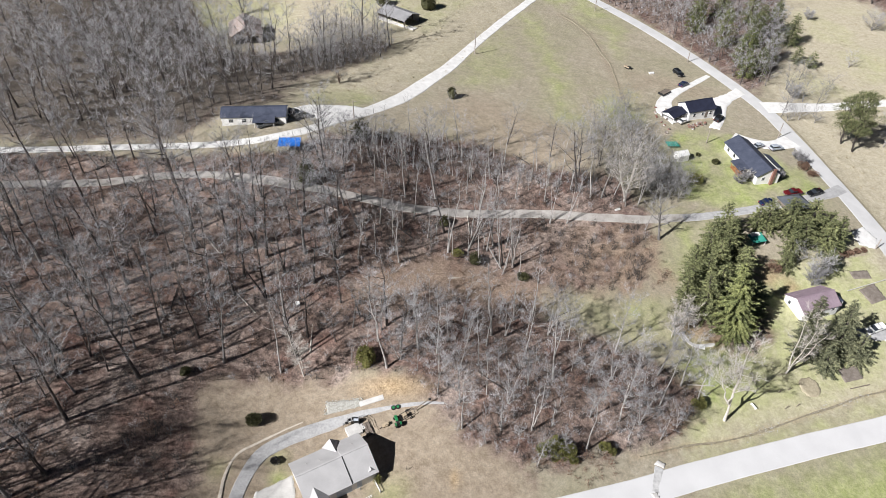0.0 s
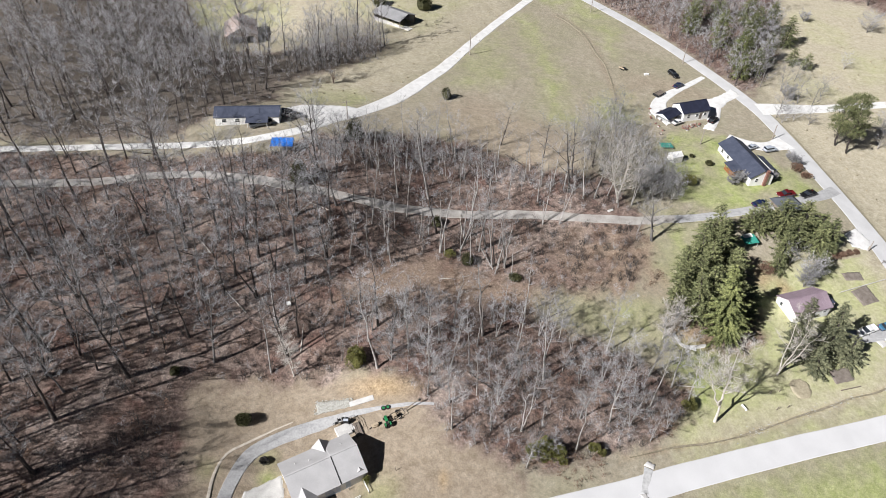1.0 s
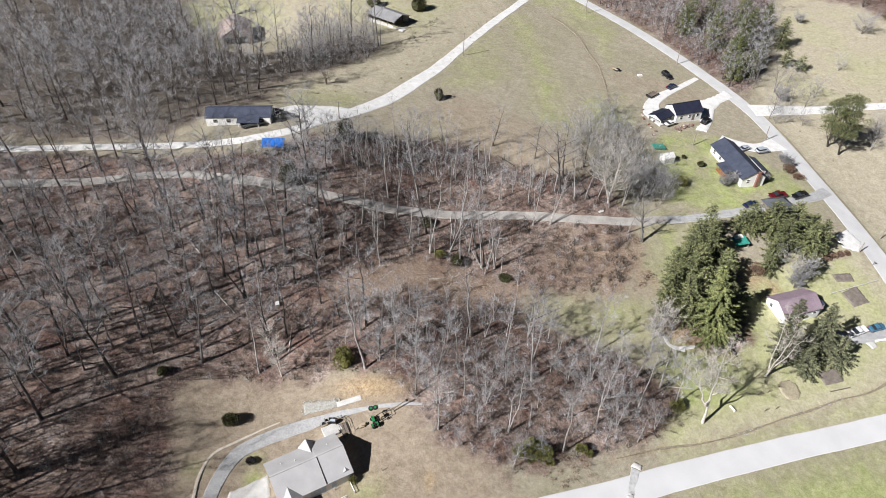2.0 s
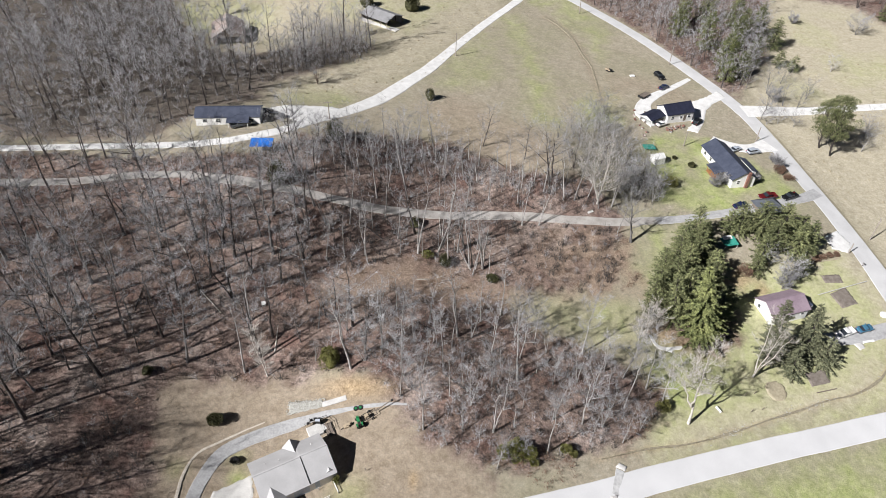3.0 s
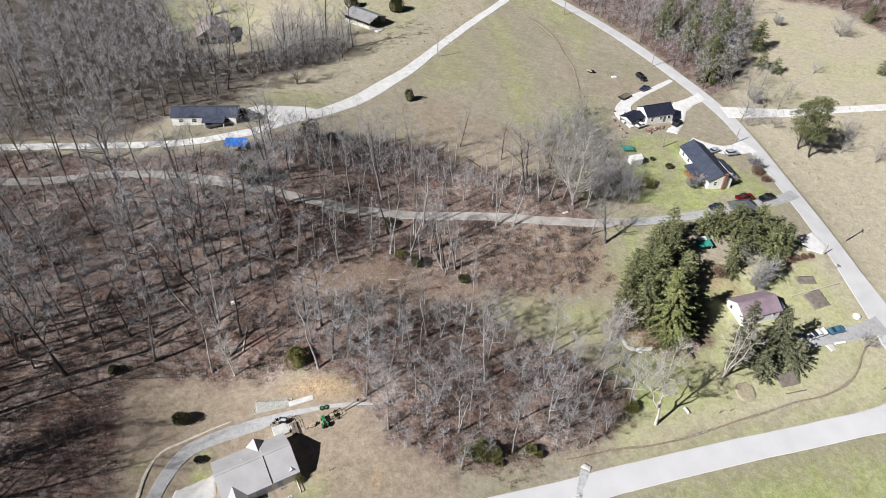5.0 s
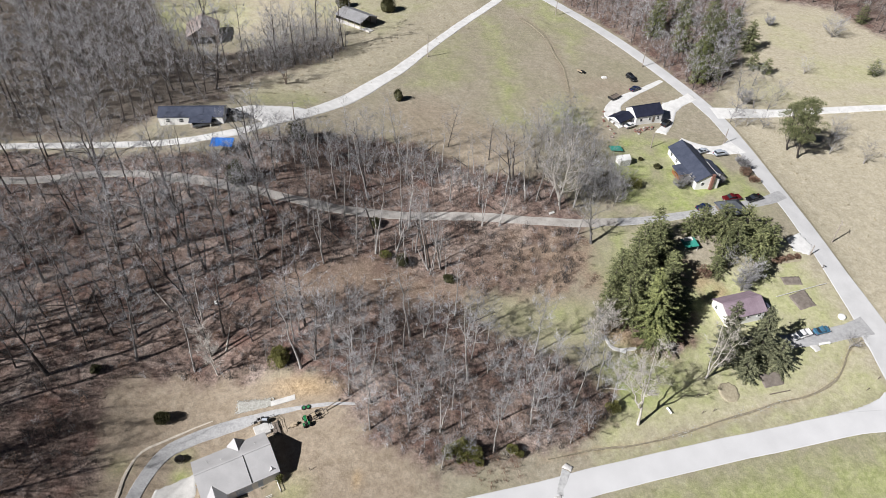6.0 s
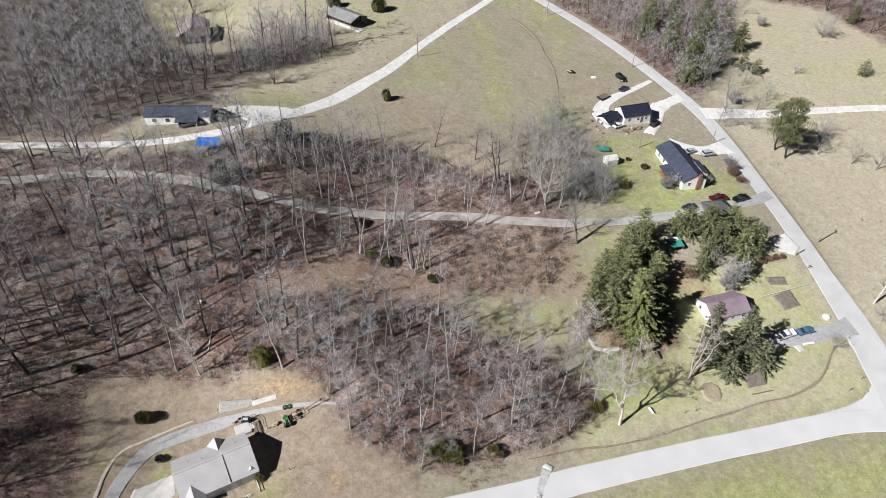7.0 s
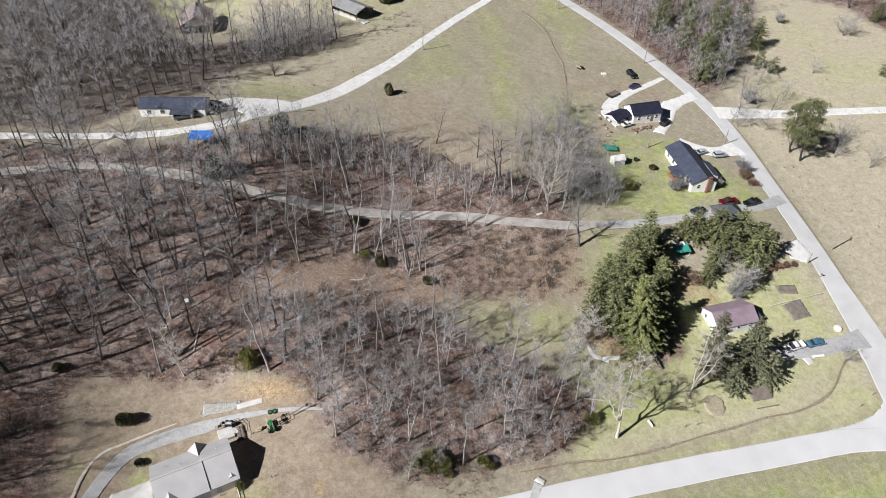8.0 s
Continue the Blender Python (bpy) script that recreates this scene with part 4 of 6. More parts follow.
def pole_shed():
    h = thing("pole_shed", pose(-17.2, 264.5, float(height(-17.2, 264.5)) + 0.1, 0, 0, -38), "open pole shed with dull grey metal roof", "shed")
    x0, x1, w, e, r = -7.2, 6.4, 9.0, 2.8, 4.4
    gable_roof(h, x0, x1, w, e, r, SHEDROOF, 0.4, 0.1)
    for x in (x0, -3.8, -0.4, 3.0, x1):
        for y in (-w / 2 + 0.1, w / 2 - 0.1):
            b = Buf()
            b.box(x - 0.1, x + 0.1, y - 0.1, y + 0.1, -1.2, e)
            part("post", b.mesh("post", OLDWOOD), h)
    b = Buf()
    b.box(x0, x1, w / 2 - 0.05, w / 2 + 0.03, -1, e)
    b.box(x0, x1, -w / 2, -w / 2 + 0.06, -1, 1.2)
    part("siding", b.mesh("siding", CONCRETE), h)
    b = Buf()
    b.prism([(-w / 2, -1), (w / 2, -1), (w / 2, e), (0, r - 0.05), (-w / 2, e)], x0 - 0.05, x0 + 0.05, 0)
    part("end_wall", b.solid("end_wall", OLDWOOD), h)
    b = Buf()
    b.box(x1, x1 + 4.5, -w / 2, -w / 2 + 0.12, -1, 0.9)
    b.box(x1 + 0.4, x1 + 4.4, -w / 2 + 0.3, -w / 2 + 2.6, -0.5, 0.5)
    part("pen_wall", b.mesh("pen_wall", CONCRETE), h)


def small_buildings():
    g = thing("garage", pose(102, 157.4, float(height(101.5, 156.8)) - 0.3, 0, 0, 14), "grey roofed small garage under the pines", "garage")
    for s in (-1, 1):
        b = Buf()
        b.box(-3.2, 3.2, s * 2.8 - 0.08, s * 2.8 + 0.08, -1.5, 2.4)
        part("wall", b.mesh("wall", OLDWOOD), g)
        b = Buf()
        b.box(s * 3.2 - 0.08, s * 3.2 + 0.08, -2.7, 2.7, -1.5, 2.4)
        part("wall", b.mesh("wall", OLDWOOD), g)
    eave = [(-3.8, -3.4), (3.8, -3.4), (3.8, 3.4), (-3.8, 3.4)]
    for k in range(4):
        (ax, ay), (bx, by) = eave[k], eave[(k + 1) % 4]
        top = [(bx * 0.12, 0, 4.5), (ax * 0.12, 0, 4.5)]
        b = Buf()
        b.add([(ax, ay, 2.3), (bx, by, 2.3)] + top + [(ax, ay, 2.15), (bx, by, 2.15)] + [(x, y, z - 0.15) for x, y, z in top], [(0, 1, 2, 3), (7, 6, 5, 4), (0, 4, 5, 1), (1, 5, 6, 2), (2, 6, 7, 3), (3, 7, 4, 0)])
        part("roof", b.solid("roof", BLUEROOF), g)
    c = thing("tarp_shelter", pose(-39.4, 152.6, float(height(-39.4, 152.6)), 0, 0, 2), "blue tarpaulin shelter on timber posts", "shelter")
    b = Buf()
    n = 10
    for i in range(n + 1):
        for j in range(n + 1):
            x, y = -2.9 + 5.8 * i / n, -1.8 + 3.6 * j / n
            b.v.append((x, y, 2.3 + 0.5 * (y + 1.8) / 3.6 - 0.22 * math.sin(math.pi * i / n) * math.sin(math.pi * j / n) + 0.05 * math.sin(5 * x + 2 * y)))
    for i in range(n):
        for j in range(n):
            k = i * (n + 1) + j
            b.f.append((k, k + n + 1, k + n + 2, k + 1))
    me = b.mesh("tarp", TARP)
    t = part("tarp", me, c, "creased bright blue tarpaulin")
    for x in (-2.8, 2.8):
        for y in (-1.7, 1.7):
            b = Buf()
            b.box(x - 0.06, x + 0.06, y - 0.06, y + 0.06, -0.8, 2.3 + (0.5 if y > 0 else 0))
            part("post", b.mesh("post", OLDWOOD), c)
    s = thing("garden_shed", pose(74.2, 177.8, float(height(74.2, 177.8)) + 0.05, 0, 0, 20), "small white garden shed on the lawn", "shed")
    gable_walls(s, -1.7, 1.7, 2.8, 2.0, 2.8, WHITE, -0.8)
    gable_roof(s, -1.7, 1.7, 2.8, 2.0, 2.8, WHITE, 0.15, 0.08)


ranch_house()
near_house()
white_house()
mauve_house()
long_house()
barn()
pole_shed()
small_buildings()


# ---- trees ----
def bare_tree(seed, h, spread, stems=1, limbs=13, subs=5, twigs=4, fat=1.0, bare=0.32, fork=0.0, twig_width=0.016):
    """A leafless tree: trunk, and a crown of limbs, branches and twigs."""
    r = random.Random(seed)
    trunk, crown = Buf(), Buf()
    for st in range(stems):
        az = r.uniform(0, 6.28)
        lean = (0.04 if stems == 1 else 0.22) * h * r.uniform(0.4, 1)
        hh = h * (1 if st == 0 else r.uniform(0.7, 0.95))
        r0 = fat * 0.0095 * hh + 0.03
        axis = []
        for i in range(8):
            k = i / 7
            axis.append(np.array([math.cos(az) * lean * k + r.gauss(0, 0.012 * hh) * k, math.sin(az) * lean * k + r.gauss(0, 0.012 * hh) * k, hh * k - (0.5 if i == 0 else 0)]))
        if st and fork:
            lift = hh * fork * r.uniform(0.8, 1.2)
            hh -= lift
            r0 *= 0.8
            lean = hh * r.uniform(0.12, 0.3)
            axis = [np.array([math.cos(az) * lean * (k / 7) ** 0.8, math.sin(az) * lean * (k / 7) ** 0.8, lift + hh * k / 7]) + np.array([r.gauss(0, 0.01) * hh, r.gauss(0, 0.01) * hh, 0]) * (k > 0) for k in range(8)]
        rad = [r0 * (1.35 if i == 0 else (1 - 0.9 * (i / 7) ** 0.9)) for i in range(8)]
        trunk.tube(axis, rad, 6)
        n = limbs if st == 0 else limbs // 2 + 1
        for q in range(n):
            k = bare + (0.97 - bare) * (q + r.random()) / n
            f = k * 7
            i = min(int(f), 6)
            base = axis[i] + (axis[i + 1] - axis[i]) * (f - i)
            a = q * 2.4 + r.uniform(-0.5, 0.5)
            reach = spread * (0.55 + 0.55 * math.sin(math.pi * min(1, (k - bare) / (1 - bare) * 0.8 + 0.15))) * r.uniform(0.65, 1.1)
            rise = reach * r.uniform(0.45, 1.15) * (0.8 + 0.5 * k)
            d = np.array([math.cos(a) * reach, math.sin(a) * reach, rise])
            side = np.array([-math.sin(a), math.cos(a), 0])
            bend = r.uniform(-0.16, 0.16) * reach
            pts = [base + d * s + side * bend * math.sin(3.1 * s) + np.array([0, 0, 0.22 * rise * (s * s - s)]) for s in (0, 0.5, 1)]
            lr = rad[i] * 0.5
            trunk.tube(pts, [lr, lr * 0.6, lr * 0.16], 4)
            for j in range(subs):
                s = 0.25 + 0.75 * (j + r.random()) / subs
                p = base + d * s + side * bend * math.sin(3.1 * s) + np.array([0, 0, 0.22 * rise * (s * s - s)])
                ln = reach * r.uniform(0.28, 0.5) * (1.25 - 0.5 * s)
                v = d / (np.linalg.norm(d) + 1e-6) * 0.6 + np.array([r.gauss(0, 0.6), r.gauss(0, 0.6), r.uniform(0.0, 0.9)])
                v = v / np.linalg.norm(v) * ln
                mid = p + v * 0.5 + np.array([r.gauss(0, 0.05), r.gauss(0, 0.05), 0.03]) * ln
                br = max(0.022, lr * 0.36)
                crown.tube([p, p + v], [br, 0], 3)
                for g in range(int(1.5 * twigs)):
                    o = p + v * (0.15 + 0.85 * (g + r.random()) / (1.5 * twigs))
                    tv = v / ln * 0.5 + np.array([r.gauss(0, 0.6), r.gauss(0, 0.6), r.uniform(-0.1, 0.8)])
                    tv = tv / np.linalg.norm(tv) * r.uniform(0.5, 1.25) * (0.5 + 0.05 * h)
                    w3 = np.cross(tv, (r.gauss(0, 1), r.gauss(0, 1), r.gauss(0, 1)))
                    w3 *= 0.7 * twig_width / (np.linalg.norm(w3) + 1e-6)
                    crown.add([o - w3, o + w3, o + tv], [(0, 1, 2)])
    return trunk, crown


def tree_proto(name, seed, label, group, bark, twig, **kw):
    t = thing(name, pose(0, -400, 0), label, "tree", group)
    trunk, crown = bare_tree(seed, **kw)
    part("trunk", trunk.mesh("trunk", bark, True), t)
    part("crown", crown.mesh("crown", twig), t)
    return t, arrays(trunk), arrays(crown)


def scatter(poly, gap, seed, count=100000, also=None):
    """Places at least gap metres apart inside a polygon."""
    r = np.random.RandomState(seed)
    xs, ys = [p[0] for p in poly], [p[1] for p in poly]
    x0, x1, y0, y1 = min(xs), max(xs), min(ys), max(ys)
    n = int((x1 - x0) * (y1 - y0) / gap**2 * 4)
    px, py = r.uniform(x0, x1, n), r.uniform(y0, y1, n)
    ok = outside(px, py, poly) < -0.5
    if also is not None:
        ok &= also(px, py)
    cell, out = {}, []
    for x, y in zip(px[ok], py[ok]):
        k = (int(x // gap), int(y // gap))
        if all((x - a) ** 2 + (y - b) ** 2 >= gap * gap for i in (-1, 0, 1) for j in (-1, 0, 1) for a, b in cell.get((k[0] + i, k[1] + j), ())):
            cell.setdefault(k, []).append((x, y))
            out.append((x, y))
    return out[:count]


def clear_of(lines):
    pts = np.concatenate([spline(l, 2.0) for l, _ in lines])
    gaps = np.concatenate([np.full(len(spline(l, 2.0)), g) for l, g in lines])

    def test(x, y):
        d = np.hypot(np.asarray(x)[:, None] - pts[None, :, 0], np.asarray(y)[:, None] - pts[None, :, 1])
        return (d > gaps[None, :]).all(1)
    return test


LANE = [(-150, 140), (-101.8, 149.3), (-75, 154.6), (-55.7, 156.1), (-45.5, 158.5), (-36.3, 164.4), (-29, 174.8), (-20.8, 185.5)]
TRAIL = [(-110, 133), (-87.8, 137), (-70.4, 141.9), (-51.6, 141.7), (-30, 139.9), (-14.6, 139.8), (1.1, 141.8), (20.6, 144.8), (43.7, 145.5), (68, 149.7)]
free = clear_of([(LANE, 3.0), (TRAIL, 2.6)])

talls, thins, lights = [], [], []
for i in range(7):
    lights.append([arrays(q) for q in bare_tree(61 + i, 13 + 1.2 * i, 3.4 + 0.3 * (i % 3), 1 + (i % 3 == 1), 11, 6, 6, 1.0, 0.2 + 0.04 * (i % 4), 0.0, 0.03)])
for i in range(8):
    oak = i in (1, 4, 6)   # broad crowns among the slim ones
    talls.append(tree_proto("bare_tree", 11 + i, "broad leafless grey oak with a spreading crown" if oak else "tall leafless grey woodland tree", "woodland trees", GREYBARK if i in (1, 4) else BARK, TWIG, h=15 + 1.1 * i, stems=1 + (i in (2, 5)),
                            spread=6.0 if oak else 3.4 + 0.4 * (i % 4), limbs=15 if oak else 12, subs=8 if oak else 6, twigs=8 if oak else 7, bare=0.34, fat=1.5 if oak else 1.3, twig_width=0.02))
poles = [tree_proto("pole_tree", 31 + i, "tall slim pale-barked leafless tree", "pale trees of the wood", LIGHTBARK, SILVER_TWIG, h=16 + 1.3 * i, spread=1.8 + 0.3 * (i % 3), stems=1 + (i == 3), limbs=10, subs=4, twigs=4, bare=0.5, fat=1.0) for i in range(5)]
for i in range(6):
    thins.append(tree_proto("slender_tree", 41 + i, "slender leafless grey tree in the thicket", "thicket trees", LIGHTBARK, SILVER_TWIG, h=10 + 1.1 * i, spread=2.9 + 0.3 * (i % 3), stems=1 + (i % 3 == 0), limbs=13, subs=7, twigs=8, bare=0.3, fat=1.0, twig_width=0.02))


def thicket(x, y):
    """Where the wood is young and dense."""
    x, y = np.asarray(x, float), np.asarray(y, float)
    return (y < 107 - 0.08 * x + 6 * ripple(x, y, 17, 91)) & (x > -9 + 7 * ripple(x, y, 13, 92))


SUNNY = [(-39, 62), (-39, 78), (-44, 86), (-42, 95), (-5, 98), (0, 62)]
sunny = lambda x, y: (outside(x + 12, y + 9, SUNNY) > 0) & (outside(x + 18, y + 14, SUNNY) > 0) & (outside(x + 25, y + 19, SUNNY) > 0) & (outside(x + 6, y + 4.5, SUNNY) > 0)   # keeps the yard in the sun
spots = scatter(WOODS, 4.3, 5, also=lambda x, y: free(x, y) & sunny(x, y) & ((x < -57) | (y > 90)) & (outside(x, y, CLEARING) > 1) & ((outside(x + 8, y + 7, CLEARING) > -1) | (ripple(x, y, 3, 58) > 0.4)) & (outside(x, y, BRUSHY) > 0) & ~thicket(x, y) & (x > -125) & (ripple(x, y, 24, 51) + 0.6 * ripple(x, y, 9, 52) > -0.55))
spots += scatter([(-84, 44), (-64, 44), (-60, 60), (-62, 74), (-84, 78)], 10.5, 78, also=sunny)
fringe = scatter([(-37, 152), (-30, 161), (-20, 168), (2, 173), (11, 172), (24, 164), (44, 160), (46, 151), (10, 158), (-28, 150)], 3.3, 79, also=free)
young = scatter(WOODS, 4.1, 6, also=lambda x, y: thicket(x, y) & ((outside(x + 7, y + 6, CLEARING) > -1) | (ripple(x, y, 3, 58) > 0.4)) & (ripple(x, y, 14, 53) + 0.5 * ripple(x, y, 6, 54) > -0.8))
rr = random.Random(3)
placed = [(x, y, thins if rr.random() < 0.5 else poles) for x, y in fringe] + [(x, y, poles if x > -14 + 12 * rr.gauss(0, 1) else talls) for x, y in spots if x < -38 or y < 158] + [(x, y, poles if x > 8 and rr.random() < 0.22 else thins) for x, y in young]
placed += [(x, y, poles) for x, y in ((16.3, 124.4), (18.1, 128.4), (17.0, 126.2), (18.9, 126.9), (15.6, 126.6), (3.7, 128.5), (7.6, 129.1), (-9.3, 122.2), (12.4, 131.5), (14.2, 133.4), (-0.5, 133.6), (10.2, 139.2))]
placed.sort(key=lambda p: p[1])
rest_trunk, rest_crown, far_crown, far_trunk = [], [], [], []
count = {id(talls): 0, id(thins): 0, id(poles): 0}
for x, y, kinds in placed:
    s = rr.choice((rr.uniform(0.42, 0.8), rr.uniform(0.7, 1.2), rr.uniform(0.85, 1.25)))
    m = pose(x, y, float(height(x, y)) - 0.1, rr.gauss(0, 3.5), rr.gauss(0, 3.5), rr.uniform(0, 360)) @ Matrix.Diagonal((s, s, s * rr.uniform(0.92, 1.08), 1))
    if x > -40 and y > 148:
        m = m @ Matrix.Scale(0.8, 4)
    t, tr, cr = rr.choice(kinds)
    if count[id(kinds)] < 290:
        count[id(kinds)] += 1
        copy_thing(t, m)
    else:
        rest_trunk.append((tr, m))
        rest_crown.append((cr, m))
CLUMP = [(-52, 262), (-38, 262), (-22, 252), (-17.5, 242), (-21, 223), (-36, 214), (-50, 206)]
NEAR_WEST = [(-120, 158), (-74, 161), (-62, 171), (-50, 186), (-62, 215), (-120, 215)]
BARN_YARD = [(-92, 250), (-90, 241), (-78, 229), (-58, 229), (-60, 262), (-84, 268)]
for poly, gap, seed in ((WOODS_WEST, 6.8, 8), (NEAR_WEST, 7.2, 13), (CLUMP, 2.7, 12), (WOODS_EAST, 4.0, 9), (WOODS_FAR, 6.0, 10)):
    for x, y in scatter(poly, gap, seed, also=lambda x, y: (x > -158) & (x < 225) & (y < np.where(x < 60, 296, 325)) & free(x, y) & (outside(x, y, BARN_YARD) > 0)):
        s = rr.uniform(0.55, 1.15) * (0.78 if poly is WOODS_EAST else 0.58 if poly is CLUMP else 1.22)
        m = pose(x, y, float(height(x, y)) - 0.1, rr.gauss(0, 3.5), rr.gauss(0, 3.5), rr.uniform(0, 360)) @ Matrix.Diagonal((s, s, s, 1))
        tr, cr = rr.choice(lights)
        far_trunk.append((tr, m))
        far_crown.append((cr, m))
joined("woodland_trunks", BARK, rest_trunk, "grey trunks of the distant leafless woods", "woodland")
joined("distant_trunks", BARK, far_trunk, "dark grey trunks of the far woods", "woodland")
joined("distant_crowns", SILVER_TWIG, far_crown, "silver grey bare crowns of the far woods", "woodland")
joined("woodland_crowns", TWIG, rest_crown, "grey bare branches of the distant woods", "woodland")
for t, _, _ in talls + thins + poles:
    for o in list(t.children) + [t]:
        bpy.data.objects.remove(o)


def conifer(seed, h, r0, peak=1.5, dense=1.0, low=0.05):
    """Trunk and needle boughs of a spruce or pine, whorl above whorl with gaps between."""
    r = random.Random(seed)
    trunk, crown = Buf(), Buf()
    trunk.tube([(0, 0, -0.4), (0.05, 0, h * 0.5), (0, 0.05, h)], [0.018 * h + 0.03, 0.010 * h, 0], 6)
    z, turn = h * low, 0.0
    while z < h * 0.985:
        k = z / h
        reach = r0 * (1 - k**peak) ** 0.85 * (0.78 + 0.34 * r.random()) * (0.6 + 0.4 * min(1, k * 7)) + 0.25
        n = max(4, int(4 + 1.1 * reach))
        turn += 1.9
        for q in range(n):
            a = q * 6.283 / n + turn + r.uniform(-0.35, 0.35)
            ln = reach * r.uniform(0.62, 1.12)
            rise = 0.30 * k - 0.05 + r.uniform(-0.1, 0.1)
            out, side = np.array([math.cos(a), math.sin(a), 0]), np.array([-math.sin(a), math.cos(a), 0])
            base = np.array([0, 0, z + r.uniform(-0.2, 0.2)])
            at = lambda f: base + out * ln * f + np.array([0, 0, ln * (rise * f - 0.22 * (1 - k) * f * f)])
            trunk.tube([base, at(0.9)], [0.03, 0], 3)
            for t in range(max(5, int(ln * 15 * dense))):
                f = 0.18 + 0.86 * r.random() ** 0.75
                s = r.choice((-1, 1))
                way = out * r.uniform(0.35, 1.0) + side * s * r.uniform(0.15, 1.0) + np.array([0, 0, r.uniform(-0.35, 0.3)])
                size = (0.42 + 0.5 * (1 - f)) * r.uniform(0.6, 1.25)
                way *= size / np.linalg.norm(way)
                flat = np.cross(way, (r.gauss(0, 0.55), r.gauss(0, 0.55), 1))
                flat *= size * r.uniform(0.16, 0.26) / (np.linalg.norm(flat) + 1e-6)
                p = at(f) + np.array([r.gauss(0, 0.07), r.gauss(0, 0.07), r.gauss(0, 0.07)])
                crown.add([p - flat, p + way, p + flat], [(0, 1, 2)])
        z += (0.62 + 0.012 * h) * r.uniform(0.75, 1.2)
    return trunk, crown


def place_conifer(name, seed, x, y, h, r0, label, mat=NEEDLE, group="", peak=1.5, low=0.05, lean=0, dense=1.0):
    t = thing(name, pose(x, y, float(height(x, y)) - 0.1, 0, lean, 0), label, "tree", group)
    trunk, crown = conifer(seed, h, r0, peak, dense, low)
    part("trunk", trunk.mesh("trunk", BARK, True), t)
    part("crown", crown.mesh("crown", mat), t)


place_conifer("spruce_tree", 70, 71.4, 110.6, 24.5, 6.6, "tall sunlit green spruce with tiered boughs", SPRUCE, peak=1.05, lean=-11, dense=1.9)
# Last two of the first row are added to deepen shade beside the spruce.
PINES = [(60.7, 116.5, 12.5, 3.4), (65.1, 114.7, 16.6, 4.1), (62.6, 119.9, 14.6, 4.0), (70.7, 132.9, 12.9, 5.0), (76.2, 134.3, 15, 4.7), (71.8, 128.3, 13.5, 4.6), (69.5, 118.5, 15, 4.0), (74.5, 121.5, 13, 3.8), (78, 125.5, 11, 3.6), (76.5, 114.5, 12, 3.2), (79.5, 119, 10, 3.2),
         (78, 143.5, 12.9, 3.6), (79.5, 130.5, 10, 4.0), (96.5, 147, 12, 5.6), (103, 148, 11, 5.2), (94.5, 138.5, 8.5, 3.8), (107.8, 147, 8.3, 3.8), (99, 142.5, 10, 4.8), (67.5, 123, 14, 4.4), (78.5, 138.5, 12, 4.2), (65.5, 127.5, 12, 4.2), (74, 140, 10, 4.0), (91, 148, 10, 4.4), (88, 147.5, 8, 3.4),
         (104.5, 140.5, 11, 4.2), (103.5, 134, 7.5, 2.8), (91.5, 133.5, 6.5, 2.6), (108.5, 142.5, 11, 3.6)]
for i, (x, y, h, r0) in enumerate(PINES):
    place_conifer("pine_tree", 71 + i, x, y, h, r0, "green pine with dense feathery boughs", mat=NEEDLE, group="pines by the houses", peak=1.9, lean=-9 if x < 80 else -4, dense=0.62 if x < 72 else 0.8)
for i, (x, y, h, r0) in enumerate([(86.8, 106.6, 20.5, 4.3), (95.6, 108.0, 18.5, 4.6), (91.2, 103.4, 9, 3.6), (100, 106.5, 10, 3.4)]):
    place_conifer("pine_tree", 100 + i, x, y, h, r0, "broad green pine beside the mauve roofed house", DARK_NEEDLE, group="pines beside the mauve roof", lean=-6)
for i, (x, y, h, r0) in enumerate([(115, 246, 15, 4.6), (124, 262, 15, 4.8), (127, 250, 12, 4.0), (112, 262, 16, 4.8), (138, 277, 14, 4.8), (141, 266, 13, 4.6), (108, 285, 15, 4.6), (120, 290, 16, 5.0), (131, 286, 15, 4.8), (104, 274, 14, 4.2), (119, 239, 11, 4.0), (129, 270, 15, 4.6), (113, 236, 10, 3.6), (142, 246, 7, 2.6), (138, 250, 7, 2.6), (186, 250, 7, 2.8), (203, 300, 9, 3)]):
    place_conifer("pine_tree", 110 + i, x, y, h, r0, "green pine among bare trees by the lane", NEEDLE if i % 3 else SPRUCE, group="pines by the lane", peak=2.2)


def clumped_pine(seed, x, y, h, spread, label, bare=0.4, clumps=30, lean=0):
    """An old pine: long bare bole, a few crooked limbs and heavy clumps of needles."""
    r = random.Random(seed)
    t = thing("pine_tree", pose(x, y, float(height(x, y)) - 0.1, 0, lean, 0), label, "tree", "pines in the pasture")
    trunk, crown = Buf(), Buf()
    axis = [np.array([0.25 * math.sin(1.7 * i + seed), 0.2 * math.sin(2.3 * i), h * 0.92 * i / 7 - (0.4 if i == 0 else 0)]) for i in range(8)]
    trunk.tube(axis, [0.34 * (1 - 0.75 * i / 7) for i in range(8)], 7)
    for q in range(clumps):
        k = bare + (1 - bare) * (q + r.random()) / clumps
        a = q * 2.4 + r.uniform(-0.4, 0.4)
        reach = spread * math.sqrt(max(0.02, 1 - ((k - bare) / (1 - bare) * 1.9 - 0.85) ** 2)) * r.uniform(0.35, 1.0)
        root = axis[min(6, int(max(0, k - 0.1) * 7))]
        c = np.array([math.cos(a) * reach, math.sin(a) * reach, h * k])
        trunk.tube([root, (root + c) / 2 + np.array([0, 0, -0.3]), c], [0.10, 0.07, 0.02], 4)
        size = r.uniform(0.9, 1.7)
